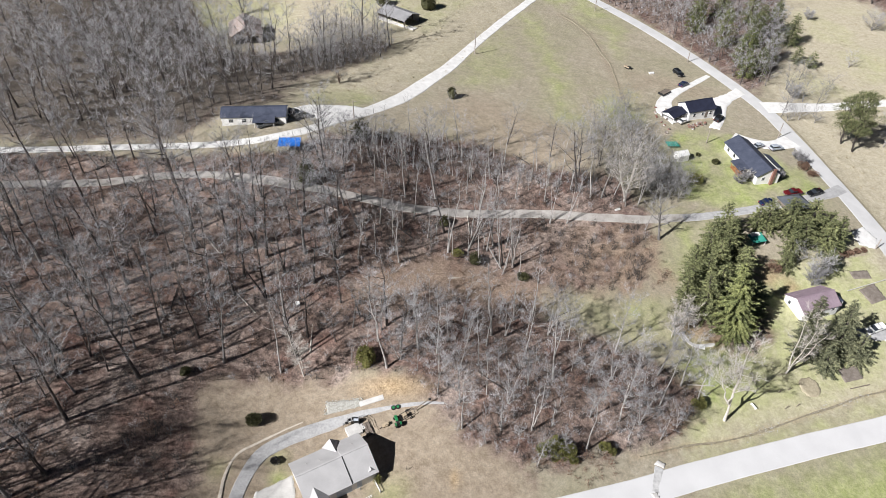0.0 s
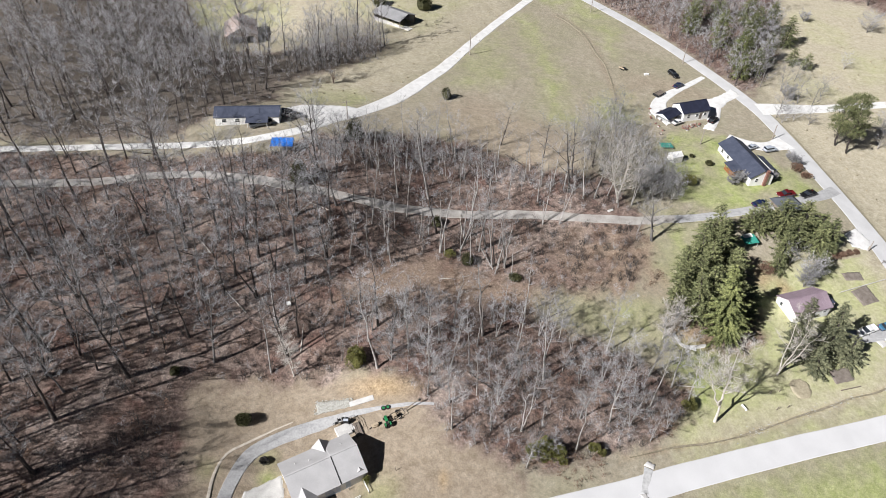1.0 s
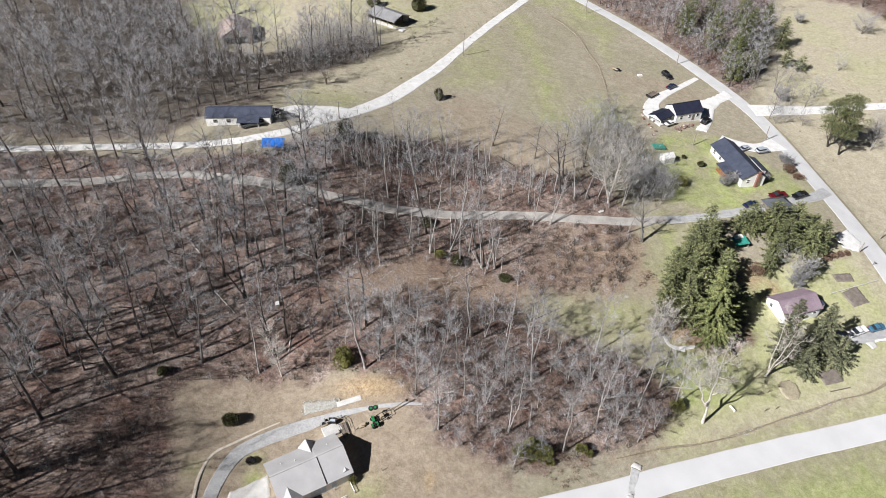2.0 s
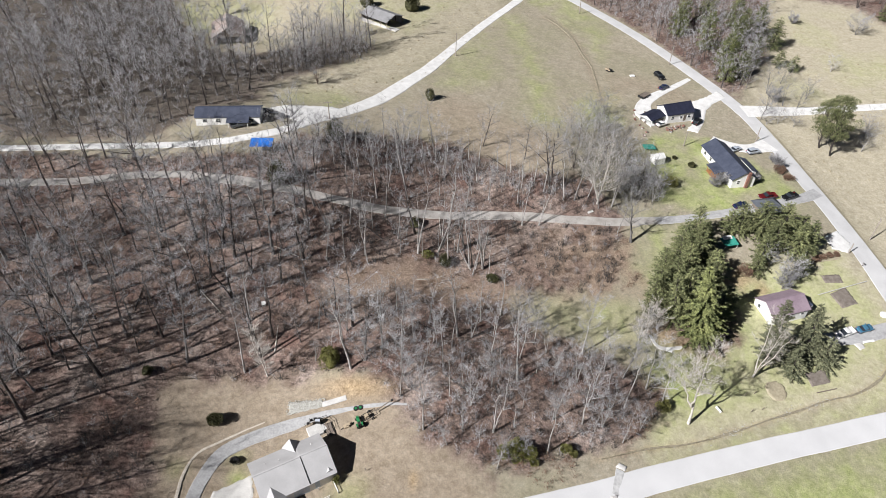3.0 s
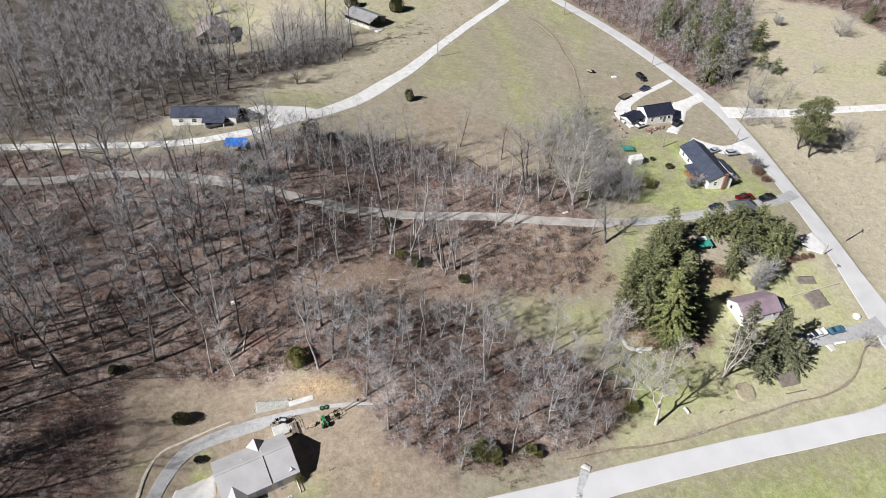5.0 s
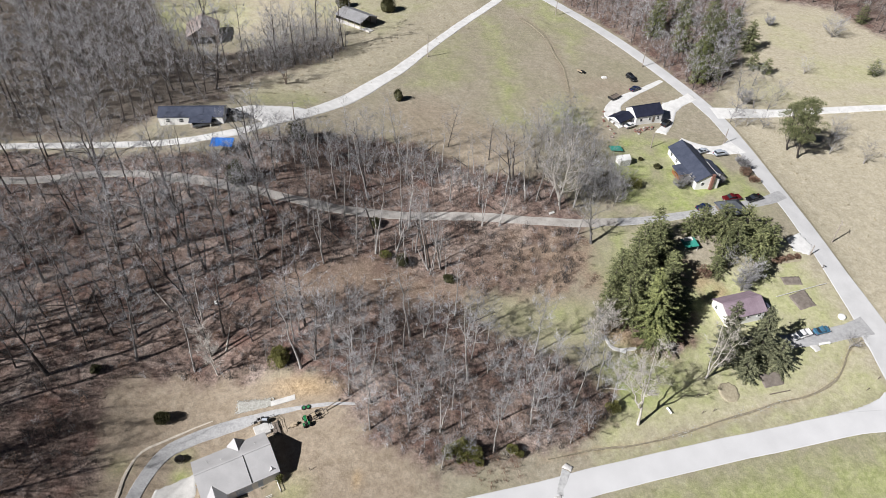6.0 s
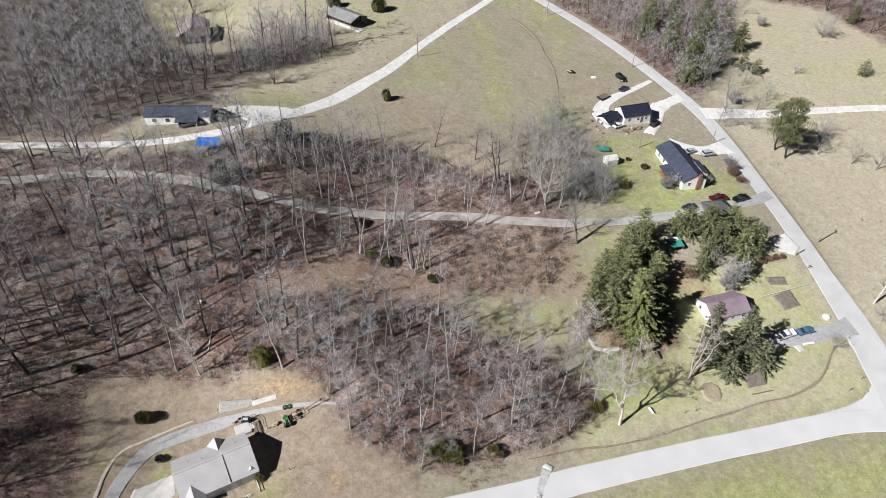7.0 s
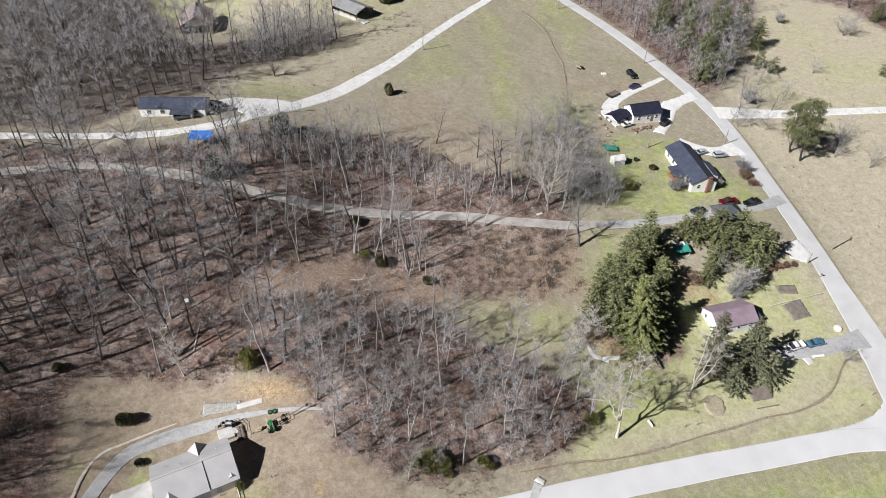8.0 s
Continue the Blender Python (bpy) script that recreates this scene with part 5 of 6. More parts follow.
        for g in range(int(150 * size)):
            d = np.array([r.gauss(0, 1), r.gauss(0, 1), r.gauss(0.25, 0.75)])
            d /= np.linalg.norm(d)
            p = c + d * size * np.array([1, 1, 0.7]) * r.uniform(0.45, 1.0)
            way = (d + np.array([r.gauss(0, 0.5), r.gauss(0, 0.5), r.gauss(0.2, 0.4)])) * r.uniform(0.2, 0.42)
            flat = np.cross(way, (r.gauss(0, 1), r.gauss(0, 1), r.gauss(0, 1)))
            flat *= r.uniform(0.05, 0.1) / (np.linalg.norm(flat) + 1e-6)
            crown.add([p - flat, p + way, p + flat], [(0, 1, 2)])
    part("trunk", trunk.mesh("trunk", BARK, True), t)
    part("crown", crown.mesh("crown", NEEDLE), t)


clumped_pine(140, 134.2, 190.2, 21, 5.6, "old pine with bare bole and heavy clumped crown", 0.34, 64, -6)
clumped_pine(141, 132.4, 194.4, 17, 4.6, "shorter old pine leaning beside its neighbour", 0.36, 40, -8)


# ---- vehicles ----
def tilt_on(x, y, rot, lift=0.0):
    """A pose on the slope of the ground, turned by rot degrees."""
    e = 1.0
    nrm = Vector((-(float(height(x + e, y)) - float(height(x - e, y))) / (2 * e), -(float(height(x, y + e)) - float(height(x, y - e))) / (2 * e), 1)).normalized()
    fwd = Vector((math.cos(radians(rot)), math.sin(radians(rot)), 0))
    fwd = (fwd - nrm * fwd.dot(nrm)).normalized()
    side = nrm.cross(fwd)
    m = Matrix((fwd, side, nrm)).transposed().to_4x4()
    m.translation = on(x, y, lift + float(bumps(x, y)))
    return m


def wheel_meshes():
    t, r = Buf(), Buf()
    n = 16
    for rad, y in ((0.22, -0.11), (0.34, -0.11), (0.36, -0.07), (0.36, 0.07), (0.34, 0.11), (0.22, 0.11)):
        t.v += [(rad * math.cos(6.28318 * i / n), y, rad * math.sin(6.28318 * i / n)) for i in range(n)]
    for j in range(5):
        t.f += [(j * n + i, j * n + (i + 1) % n, (j + 1) * n + (i + 1) % n, (j + 1) * n + i) for i in range(n)]
    for y in (-0.09, 0.09):
        k = len(r.v)
        r.v += [(0.22 * math.cos(6.28318 * i / n), y, 0.22 * math.sin(6.28318 * i / n)) for i in range(n)] + [(0, y * 1.2, 0)]
        r.f += [(k + i, k + (i + 1) % n, k + n) for i in range(n)]
    return t.solid("tyre", BLACK), r.solid("rim", STEEL)


TYRE, RIM = wheel_meshes()


def wheels(car, xs, y, size=1.0):
    for x in xs:
        for s in (-1, 1):
            w = part("wheel", TYRE, car, "", pose(x, s * y, 0.36 * size) @ Matrix.Diagonal((size, size, size, 1)))
            part("rim", RIM, w)


def vehicle(x, y, rot, colour, kind, label, name="", group=""):
    """kind: sedan, suv or pickup. Its front points along the pose's x."""
    p = PAINT[colour]
    car = thing(name or {"sedan": "car", "suv": "suv", "pickup": "pickup_truck"}[kind], tilt_on(x, y, rot, 0.12 - float(bumps(x, y))), label, "truck" if kind == "pickup" else "car", group)
    body, cabin, top = Buf(), Buf(), Buf()
    if kind == "pickup":
        L, w = 2.85, 0.97
        body.prism([(-L, 0.42), (-L, 0.72), (0.75, 0.72), (0.75, 1.12), (1.35, 1.1), (2.6, 1.0), (L, 0.85), (L, 0.4)], -w, w)
        for y0, y1 in ((-w, -w + 0.1), (w - 0.1, w)):
            body.box(-L, -0.7, y0, y1, 0.72, 1.15)
        body.box(-L, -L + 0.1, -w + 0.1, w - 0.1, 0.72, 1.12)
        body.box(-0.72, 0.75, -w, w, 0.7, 1.15)
        cab = [(-0.72, 1.15), (-0.6, 1.72), (0.62, 1.74), (1.38, 1.12)]
        roof = [(-0.62, 1.72), (-0.56, 1.8), (0.52, 1.81), (0.64, 1.73)]
        xs = (-1.85, 1.85)
    elif kind == "suv":
        L, w = 2.35, 0.93
        body.prism([(-L, 0.42), (-L, 1.1), (0.7, 1.12), (1.2, 1.08), (2.15, 0.98), (L, 0.8), (L, 0.4)], -w, w)
        cab = [(-L + 0.05, 1.1), (-2.1, 1.62), (0.35, 1.66), (1.1, 1.1)]
        roof = [(-2.14, 1.61), (-2.0, 1.73), (0.2, 1.74), (0.38, 1.65)]
        xs = (-1.45, 1.45)
    else:
        L, w = 2.35, 0.9
        body.prism([(-L, 0.38), (-L, 0.85), (-2.2, 0.96), (-1.35, 0.98), (0.85, 0.96), (1.4, 0.92), (2.2, 0.78), (L, 0.62), (L, 0.36)], -w, w)
        cab = [(-1.6, 0.97), (-0.95, 1.38), (0.25, 1.42), (1.05, 0.95)]
        roof = [(-1.0, 1.36), (-0.85, 1.45), (0.12, 1.47), (0.28, 1.41)]
        xs = (-1.42, 1.42)
    part("body", body.solid("body", p, 0.06), car)
    k = w - 0.13
    cabin.prism(cab, -k, k)
    part("glass", cabin.solid("glass", GLASS, 0.04), car, "dark tinted glass")
    top.prism(roof, -k + 0.03, k - 0.03)
    roof_ob = part("roof", top.solid("roof", p, 0.03), car)
    for s in (-1, 1):
        b = Buf()
        b.box(L - 0.12, L + 0.02, s * (w - 0.25) - 0.17, s * (w - 0.25) + 0.17, 0.62, 0.76)
        part("headlight", b.mesh("headlight", LAMPGLASS), car)
        b = Buf()
        b.box(-L - 0.02, -L + 0.1, s * (w - 0.2) - 0.12, s * (w - 0.2) + 0.12, 0.66, 0.86)
        part("tail_light", b.mesh("tail_light", REDLENS), car)
        b = Buf()
        b.box(0.55 if kind != "pickup" else 0.85, 0.75 if kind != "pickup" else 1.05, s * w, s * (w + 0.18), 1.0, 1.14)
        part("mirror", b.solid("mirror", p), car)
    b = Buf()
    b.box(-L - 0.06, -L + 0.05, -w + 0.05, w - 0.05, 0.36, 0.52)
    part("rear_bumper", b.mesh("rear_bumper", STEEL if kind == "pickup" else BLACK), car)
    b = Buf()
    b.box(L - 0.05, L + 0.07, -w + 0.05, w - 0.05, 0.36, 0.52)
    part("front_bumper", b.mesh("front_bumper", STEEL if kind == "pickup" else BLACK), car)
    wheels(car, xs, w - 0.1)


vehicle(93.5, 203.3, 50, "black", "suv", "black suv parked on white gravel")
vehicle(87.2, 225.6, 41, "navy", "sedan", "dark navy sedan on the gravel loop")
vehicle(87.3, 233.8, -68, "black", "suv", "black hatchback parked on the grass")
vehicle(80.6, 199.8, 33, "white", "sedan", "white sedan in front of the carport")
vehicle(101.9, 187.9, 32, "silver", "sedan", "silver blue sedan on the white drive")
vehicle(107.7, 187.4, 19, "silver", "suv", "silver estate car on the white drive")
vehicle(94.3, 158.3, 24, "navy", "sedan", "dark blue sedan on the gravel track")
vehicle(103.9, 163.4, 197, "red", "pickup", "dark red pickup parked beside the track")
vehicle(111.0, 164.4, 208, "black", "pickup", "black pickup truck by the lane")
vehicle(109.1, 116.2, 203, "white", "pickup", "white pickup parked under the pine")
vehicle(115.1, 118.1, 19, "blue", "sedan", "blue sedan on the gravel drive")
vehicle(-43.3, 173.8, 67, "black", "pickup", "black pickup by the long house")
vehicle(-39.8, 172.2, 20, "grey", "suv", "dark grey suv on the gravel yard")
vehicle(-48.2, 165.0, 28, "grey", "pickup", "dark pickup behind bare branches")


def flat_trailer():
    t = thing("flat_trailer", tilt_on(78.5, 218.3, 44, 0.08), "dark flat trailer with timber deck", "trailer")
    for i in range(10):
        b = Buf()
        b.box(-2.6, 2.6, -1.0 + 0.2 * i + 0.01, -0.81 + 0.2 * i, 0.6, 0.66)
        part("plank", b.mesh("plank", OLDWOOD), t)
    b = Buf()
    b.box(-2.6, 2.6, -1.05, -0.99, 0.45, 0.75)
    b.box(-2.6, 2.6, 1.0, 1.06, 0.45, 0.75)
    b.box(-2.66, -2.6, -1.05, 1.06, 0.45, 1.2)
    b.tube([(2.6, -0.6, 0.5), (3.7, 0, 0.5), (2.6, 0.6, 0.5)], [0.05, 0.05, 0.05], 5)
    part("frame", b.mesh("frame", BLACK), t)
    wheels(t, (-0.6, 0.3), 1.15, 0.9)


def tractor():
    t = thing("tractor", tilt_on(-7.4, 81.6, 112, 0.1) @ Matrix.Diagonal((0.8, 0.8, 0.8, 1)), "green tractor with raised implement in the yard", "tractor")
    b = Buf()
    b.prism([(0.1, 0.7), (0.1, 1.35), (1.7, 1.25), (1.85, 1.1), (1.85, 0.65)], -0.38, 0.38)
    part("bonnet", b.solid("bonnet", GREENP, 0.05), t)
    b = Buf()
    b.box(-1.1, 0.15, -0.3, 0.3, 0.6, 0.95)
    b.box(-0.9, -0.3, -0.28, 0.28, 0.95, 1.1)
    b.box(-0.95, -0.85, -0.28, 0.28, 1.05, 1.55)
    part("seat", b.solid("seat", BLACK, 0.03), t)
    for s in (-1, 1):
        b = Buf()
        b.prism([(-1.3, 1.0), (-1.1, 1.4), (-0.4, 1.4), (-0.15, 0.95), (-0.4, 1.3), (-1.1, 1.3)], s * 0.45, s * 0.85)
        part("fender", b.solid("fender", GREENP), t)
        w = part("rear_wheel", TYRE, t, "", pose(-0.75, s * 0.72, 0.68) @ Matrix.Diagonal((1.9, 1.7, 1.9, 1)))
        part("rim", RIM, w)
        w = part("front_wheel", TYRE, t, "", pose(1.45, s * 0.6, 0.38) @ Matrix.Diagonal((1.05, 1.0, 1.05, 1)))
        part("rim", RIM, w)
        b = Buf()
        b.tube([(-0.9, s * 0.4, 1.4), (-0.9, s * 0.4, 2.3)], [0.04, 0.04], 5)
        part("roll_bar", b.mesh("roll_bar", BLACK), t)
    b = Buf()
    b.tube([(1.2, 0.2, 1.3), (1.2, 0.2, 2.0)], [0.04, 0.04], 6)
    part("exhaust", b.mesh("exhaust", BLACK), t)
    im = thing("hay_rake", tilt_on(-5.4, 83.4, 32, 0.05), "rusty dark farm implement with long boom", "implement")
    b = Buf()
    for y in (-0.7, 0.7):
        b.tube([(-1.6, y, 0.7), (1.4, y, 0.7)], [0.07, 0.07], 5)
    for x in (-1.6, -0.2, 1.4):
        b.tube([(x, -0.7, 0.7), (x, 0.7, 0.7)], [0.06, 0.06], 5)
    part("frame", b.mesh("frame", BLACK), im)
    b = Buf()
    b.tube([(1.4, 0.0, 0.8), (3.2, 0.0, 1.2), (5.2, 0, 1.5)], [0.12, 0.11, 0.09], 6)
    part("boom", b.mesh("boom", OLDWOOD), im)
    b = Buf()
    b.box(5.0, 5.5, -0.18, 0.18, 1.25, 1.65)
    part("boom_head", b.solid("boom_head", BLACK, 0.05), im)
    b = Buf()
    b.box(-1.1, -0.3, -0.4, 0.4, 0.72, 1.25)
    part("gear_box", b.solid("gear_box", PAINT["tan"], 0.06), im)
    wheels(im, (0.2,), 0.95, 0.9)
    for i, (x, y) in enumerate(((-8.5, 85.0), (-7.6, 85.2))):
        sp = thing("spare_tyre", tilt_on(x, y, 40 * i, 0.17), "spare tractor tyre with green rim lying flat", "tyre", "spare tyres")
        tt = part("tyre", TYRE, sp, "", pose(0, 0, 0, 90) @ Matrix.Diagonal((1.4, 1.5, 1.4, 1)))
        b = Buf()
        b.tube([(0, 0, -0.06), (0, 0, 0.1), (0, 0, 0.12)], [0.3, 0.3, 0], 12)
        part("rim", b.mesh("rim", GREENP), sp)
    sc = thing("scrap_machine", tilt_on(-9.9, 81.2, 20, 0.02), "pale scrap machine parts on the grass", "machine")
    b = Buf()
    b.box(-0.7, 0.5, -0.4, 0.4, 0.1, 0.5)
    b.box(-0.2, 0.8, -0.25, 0.3, 0.5, 0.85)
    part("casing", b.solid("casing", PAINT["tan"], 0.06), sc)
    b = Buf()
    b.tube([(-1.4, -0.3, 0.1), (1.2, 0.4, 0.35)], [0.06, 0.06], 5)
    part("bar", b.mesh("bar", BLACK), sc)


def patio():
    p = thing("raised_patio", pose(-15.4, 80.9, float(height(-15.4, 80.9)) + 0.1, 0, 0, 29.5), "raised white patio with dark railing", "patio")
    b = Buf()
    b.box(-2.6, 0.4, -1.5, 1.1, -1.0, 0.5)
    b.box(-1.6, 1.2, -1.0, 0.5, -1.0, 0.46)
    part("slab", b.solid("slab", CONCRETE, 0.05), p)
    b = Buf()
    for z in (0.9, 1.4):
        b.tube([(2.0, -1.6, z), (2.5, 0, z), (2.0, 1.5, z)], [0.04] * 3, 4)
        b.tube([(-2.6, 1.5, z), (2.0, 1.5, z)], [0.04] * 2, 4)
    for i in range(9):
        b.tube([(-2.6 + i * 0.575, 1.5, 0.4), (-2.6 + i * 0.575, 1.5, 1.42)], [0.03] * 2, 4)
    part("railing", b.mesh("railing", BLACK), p, "black metal railing")
    ra = thing("access_ramp", tilt_on(-13.4, 80.4, 115, 0.4), "dark timber ramp beside the patio", "ramp")
    for i in range(12):
        b = Buf()
        b.box(-1.6 + 0.27 * i, -1.36 + 0.27 * i, -0.7, 0.7, 0, 0.06)
        part("plank", b.mesh("plank", OLDWOOD), ra)
    for s in (-0.72, 0.72):
        b = Buf()
        b.tube([(-1.6, s, 0.9), (1.6, s, 0.9)], [0.04, 0.04], 4)
        for x in (-1.6, 0, 1.6):
            b.tube([(x, s, -0.9), (x, s, 0.9)], [0.04, 0.04], 4)
        part("handrail", b.mesh("handrail", BLACK), ra)
    for i, (x, y, a) in enumerate(((-17.3, 82.2, 30), (-16.6, 82.6, 100), (-17.8, 81.4, 200))):
        c = thing("patio_chair", pose(x, y, float(height(-15.4, 80.9)) + 0.6, 0, 0, a), "dark metal patio chair", "chair", "patio chairs")
        b = Buf()
        b.box(-0.3, 0.3, -0.3, 0.3, 0.4, 0.48)
        part("seat", b.solid("seat", BLACK, 0.02), c)
        b = Buf()
        b.box(-0.3, -0.24, -0.3, 0.3, 0.48, 1.0)
        part("backrest", b.solid("backrest", BLACK, 0.02), c)
        for sx in (-0.27, 0.27):
            for sy in (-0.27, 0.27):
                b = Buf()
                b.tube([(sx, sy, 0), (sx, sy, 0.4)], [0.025, 0.025], 4)
                part("leg", b.mesh("leg", BLACK), c)
    g = thing("barbecue_grill", pose(-15.9, 81.9, float(height(-15.4, 80.9)) + 0.6), "pale grill with rounded lid", "grill")
    b = Buf()
    b.tube([(-0.5, 0, 0.95), (0.5, 0, 0.95)], [0.28, 0.28], 10)
    part("lid", b.solid("lid", PAINT["silver"]), g)
    b = Buf()
    b.box(-0.55, 0.55, -0.25, 0.25, 0.05, 0.85)
    part("cabinet", b.mesh("cabinet", BLACK), g)


def utility_pole(x, y, h, rot, label="weathered wooden utility pole with crossarm", arm=True):
    u = thing("utility_pole", pose(x, y, float(height(x, y)), 0, 0, rot), label, "pole", "utility poles")
    b = Buf()
    b.tube([(0, 0, -0.8), (0, 0, h * 0.5), (0, 0, h)], [0.17, 0.15, 0.11], 8)
    part("shaft", b.mesh("shaft", POLEWOOD, True), u)
    if not arm:
        return
    b = Buf()
    b.box(-1.1, 1.1, -0.06, 0.06, h - 0.6, h - 0.46)
    part("crossarm", b.mesh("crossarm", POLEWOOD), u)
    for k in (-1, -0.5, 0.5, 1):
        b = Buf()
        b.tube([(k, 0, h - 0.46), (k, 0, h - 0.26)], [0.05, 0.04], 6)
        part("insulator", b.mesh("insulator", CONCRETE), u)


utility_pole(130.1, 150.2, 7.6, 70)
utility_pole(93.9, 245, 8, 30)
utility_pole(65.3, 289.7, 8, 30)
utility_pole(-25.5, 176.5, 6, 10)
utility_pole(111.0, 194.6, 5.6, 60, "plain weathered wooden pole standing in grass", False)
utility_pole(85.3, 188.4, 5.3, 75, "plain weathered wooden pole standing in grass", False)
utility_pole(121.2, 143.8, 3.5, 70, "plain weathered wooden pole standing in grass", False)
utility_pole(11.9, 236.2, 8.7, 20, "plain weathered wooden pole standing in grass", False)
flat_trailer()
tractor()
patio()


def lump(seed, rx, ry, rz, rough=0.2, cuts=2):
    """An uneven stone or heap, flat underneath."""
    bm = bmesh.new()
    bmesh.ops.create_icosphere(bm, subdivisions=cuts, radius=1)
    r = random.Random(seed)
    off = Vector((r.uniform(0, 50), r.uniform(0, 50), r.uniform(0, 50)))
    for v in bm.verts:
        k = 1 + rough * noise.noise(v.co * 1.7 + off) * 2
        v.co = Vector((v.co.x * rx * k, v.co.y * ry * k, v.co.z * rz * k))
    me = bpy.data.meshes.new("stone")
    bm.to_mesh(me)
    bm.free()
    return me


# rubble beside the drive, with its slab
stones = [lump(i, 0.42, 0.32, 0.24, 0.28, 1) for i in range(6)]
for me in stones:
    me.materials.append(STONE)
heap = thing("rubble_heap", pose(-18.6, 86.4, float(height(-18.6, 86.4))), "heap of broken grey rock by the driveway", "rock pile")
r5 = random.Random(5)
for i in range(290):
    x = r5.uniform(-4.3, 3.4)
    y = r5.uniform(-2.6 + 0.24 * (x + 4.3), 0.6 + 0.09 * (x + 4.3))
    s = r5.uniform(0.2, 0.46)
    part("stone", stones[i % 6], heap, "", pose(x, y, float(height(-18.6 + x, 86.4 + y)) - float(height(-18.6, 86.4)) + 0.1, r5.gauss(0, 14), r5.gauss(0, 14), r5.uniform(0, 360)) @ Matrix.Diagonal((s, s, s * 0.7, 1)))
slab = Buf()
slab.box(-2.6, 2.6, -0.6, 0.6, 0, 0.25)
tagged(new("concrete_slab", slab.solid("concrete_slab", CONCRETE, 0.04)), "long pale concrete slab beside the rubble", "slab").matrix_basis = tilt_on(-13.2, 86.9, 18, 0.05)
# stones in the ditch
ditch = thing("ditch_stones", pose(86, 92, float(height(86, 92))), "pale stones along the ditch bed", "stones")
for i in range(150):
    at = r5.choice((0.62, 0.66, 0.36, 0.4, 0.5, r5.random())) + r5.gauss(0, 0.02)
    p = creek_line[int(min(0.99, max(0, at)) * len(creek_line))]
    x, y = p[0] + r5.gauss(0, 0.5), p[1] + r5.gauss(0, 0.5)
    s = r5.uniform(0.18, 0.5)
    d = min(np.hypot(creek_line[:, 0] - x, creek_line[:, 1] - y))
    part("stone", stones[i % 6], ditch, "", pose(x - 86, y - 92, float(height(x, y)) - 0.3 * math.exp(-(d / 1.3) ** 2) + 0.05 - float(height(86, 92)), r5.uniform(0, 360), r5.uniform(0, 360), 0) @ Matrix.Diagonal((s, s, s * 0.6, 1)))


def simple(name, x, y, rot, label, category, pieces, group="", lift=0.0):
    t = thing(name, tilt_on(x, y, rot, lift), label, category, group)
    for pname, mat, boxes in pieces:
        b = Buf()
        for q in boxes:
            b.box(*q)
        part(pname, b.solid(pname, mat, 0.015), t)
    return t


b = Buf()
b.tube([(0, 0, -0.2), (0, 0, 0.5), (0, 0, 0.75), (0, 0, 0.82)], [0.95, 0.95, 0.6, 0], 18)
tagged(new("white_tank", b.solid("white_tank", WHITE)), "low round white tank on the lawn", "tank").matrix_basis = pose(122.7, 123.4, float(height(122.7, 123.4)))
simple("picnic_bench", 114.8, 114.5, 14, "white painted bench by the drive", "bench", [("seat", WHITE, [(-1.6, 1.6, -0.3, 0.3, 0.45, 0.52)]), ("leg", WHITE, [(-1.4, -1.3, -0.25, 0.25, 0, 0.45)]), ("leg", WHITE, [(1.3, 1.4, -0.25, 0.25, 0, 0.45)])])
simple("white_bench", 70.3, 91.7, -60, "small white garden bench near the sycamore", "bench", [("seat", WHITE, [(-0.8, 0.8, -0.15, 0.15, 0.36, 0.42)]), ("backrest", WHITE, [(-0.8, 0.8, 0.12, 0.16, 0.42, 0.7)]), ("leg", WHITE, [(-0.7, -0.64, -0.12, 0.12, 0, 0.36)]), ("leg", WHITE, [(0.64, 0.7, -0.12, 0.12, 0, 0.36)])])
for x, y in ((77.9, 96.2), (80.4, 97.0), (78.2, 92.2), (81.0, 93.0), (120.9, 102.4), (125.1, 105.8), (-5.1, 71.4)):
    simple("post", x, y, 20, "short dark wooden post in the grass", "post", [("shaft", OLDWOOD, [(-0.06, 0.06, -0.06, 0.06, -0.3, 1.2)])], "yard posts")
simple("boundary_rail", 114.5, 130.9, 21.5, "low pale rail beside the vegetable plot", "rail", [("rail", CONCRETE, [(-8.6, 8.4, -0.09, 0.09, 0.2, 0.36)])] + [("post", CONCRETE, [(x, x + 0.12, -0.06, 0.06, -0.3, 0.3)]) for x in (-8.4, -4.2, 0, 4.2, 8.2)])
simple("timber_edge", 98.8, 99.6, 16, "weathered timber edging at the plot", "edging", [("board", OLDWOOD, [(-3.0, 2.6, -0.08, 0.08, 0, 0.3)])])
simple("teal_canopy", 86.1, 142.3, 15, "teal sheet canopy with white top under the pines", "canopy", [("sheet", TEAL, [(-2.1, 2.1, -1.6, 1.6, 2.0, 2.1)]), ("white_top", WHITE, [(-1.3, 1.3, 0.6, 1.8, 2.1, 2.35)])] + [("pole", WHITE, [(x, x + 0.08, y, y + 0.08, -0.3, 2.0)]) for x in (-2.0, 1.9) for y in (-1.5, 1.4)])
simple("trampoline", 73.0, 184.6, 10, "green covered frame on the lawn", "trampoline", [("cover", TEAL, [(-2.0, 2.0, -1.3, 1.3, 0.8, 0.95)])] + [("leg", STEEL, [(x, x + 0.07, y, y + 0.07, -0.2, 0.8)]) for x in (-1.9, 1.8) for y in (-1.2, 1.1)])
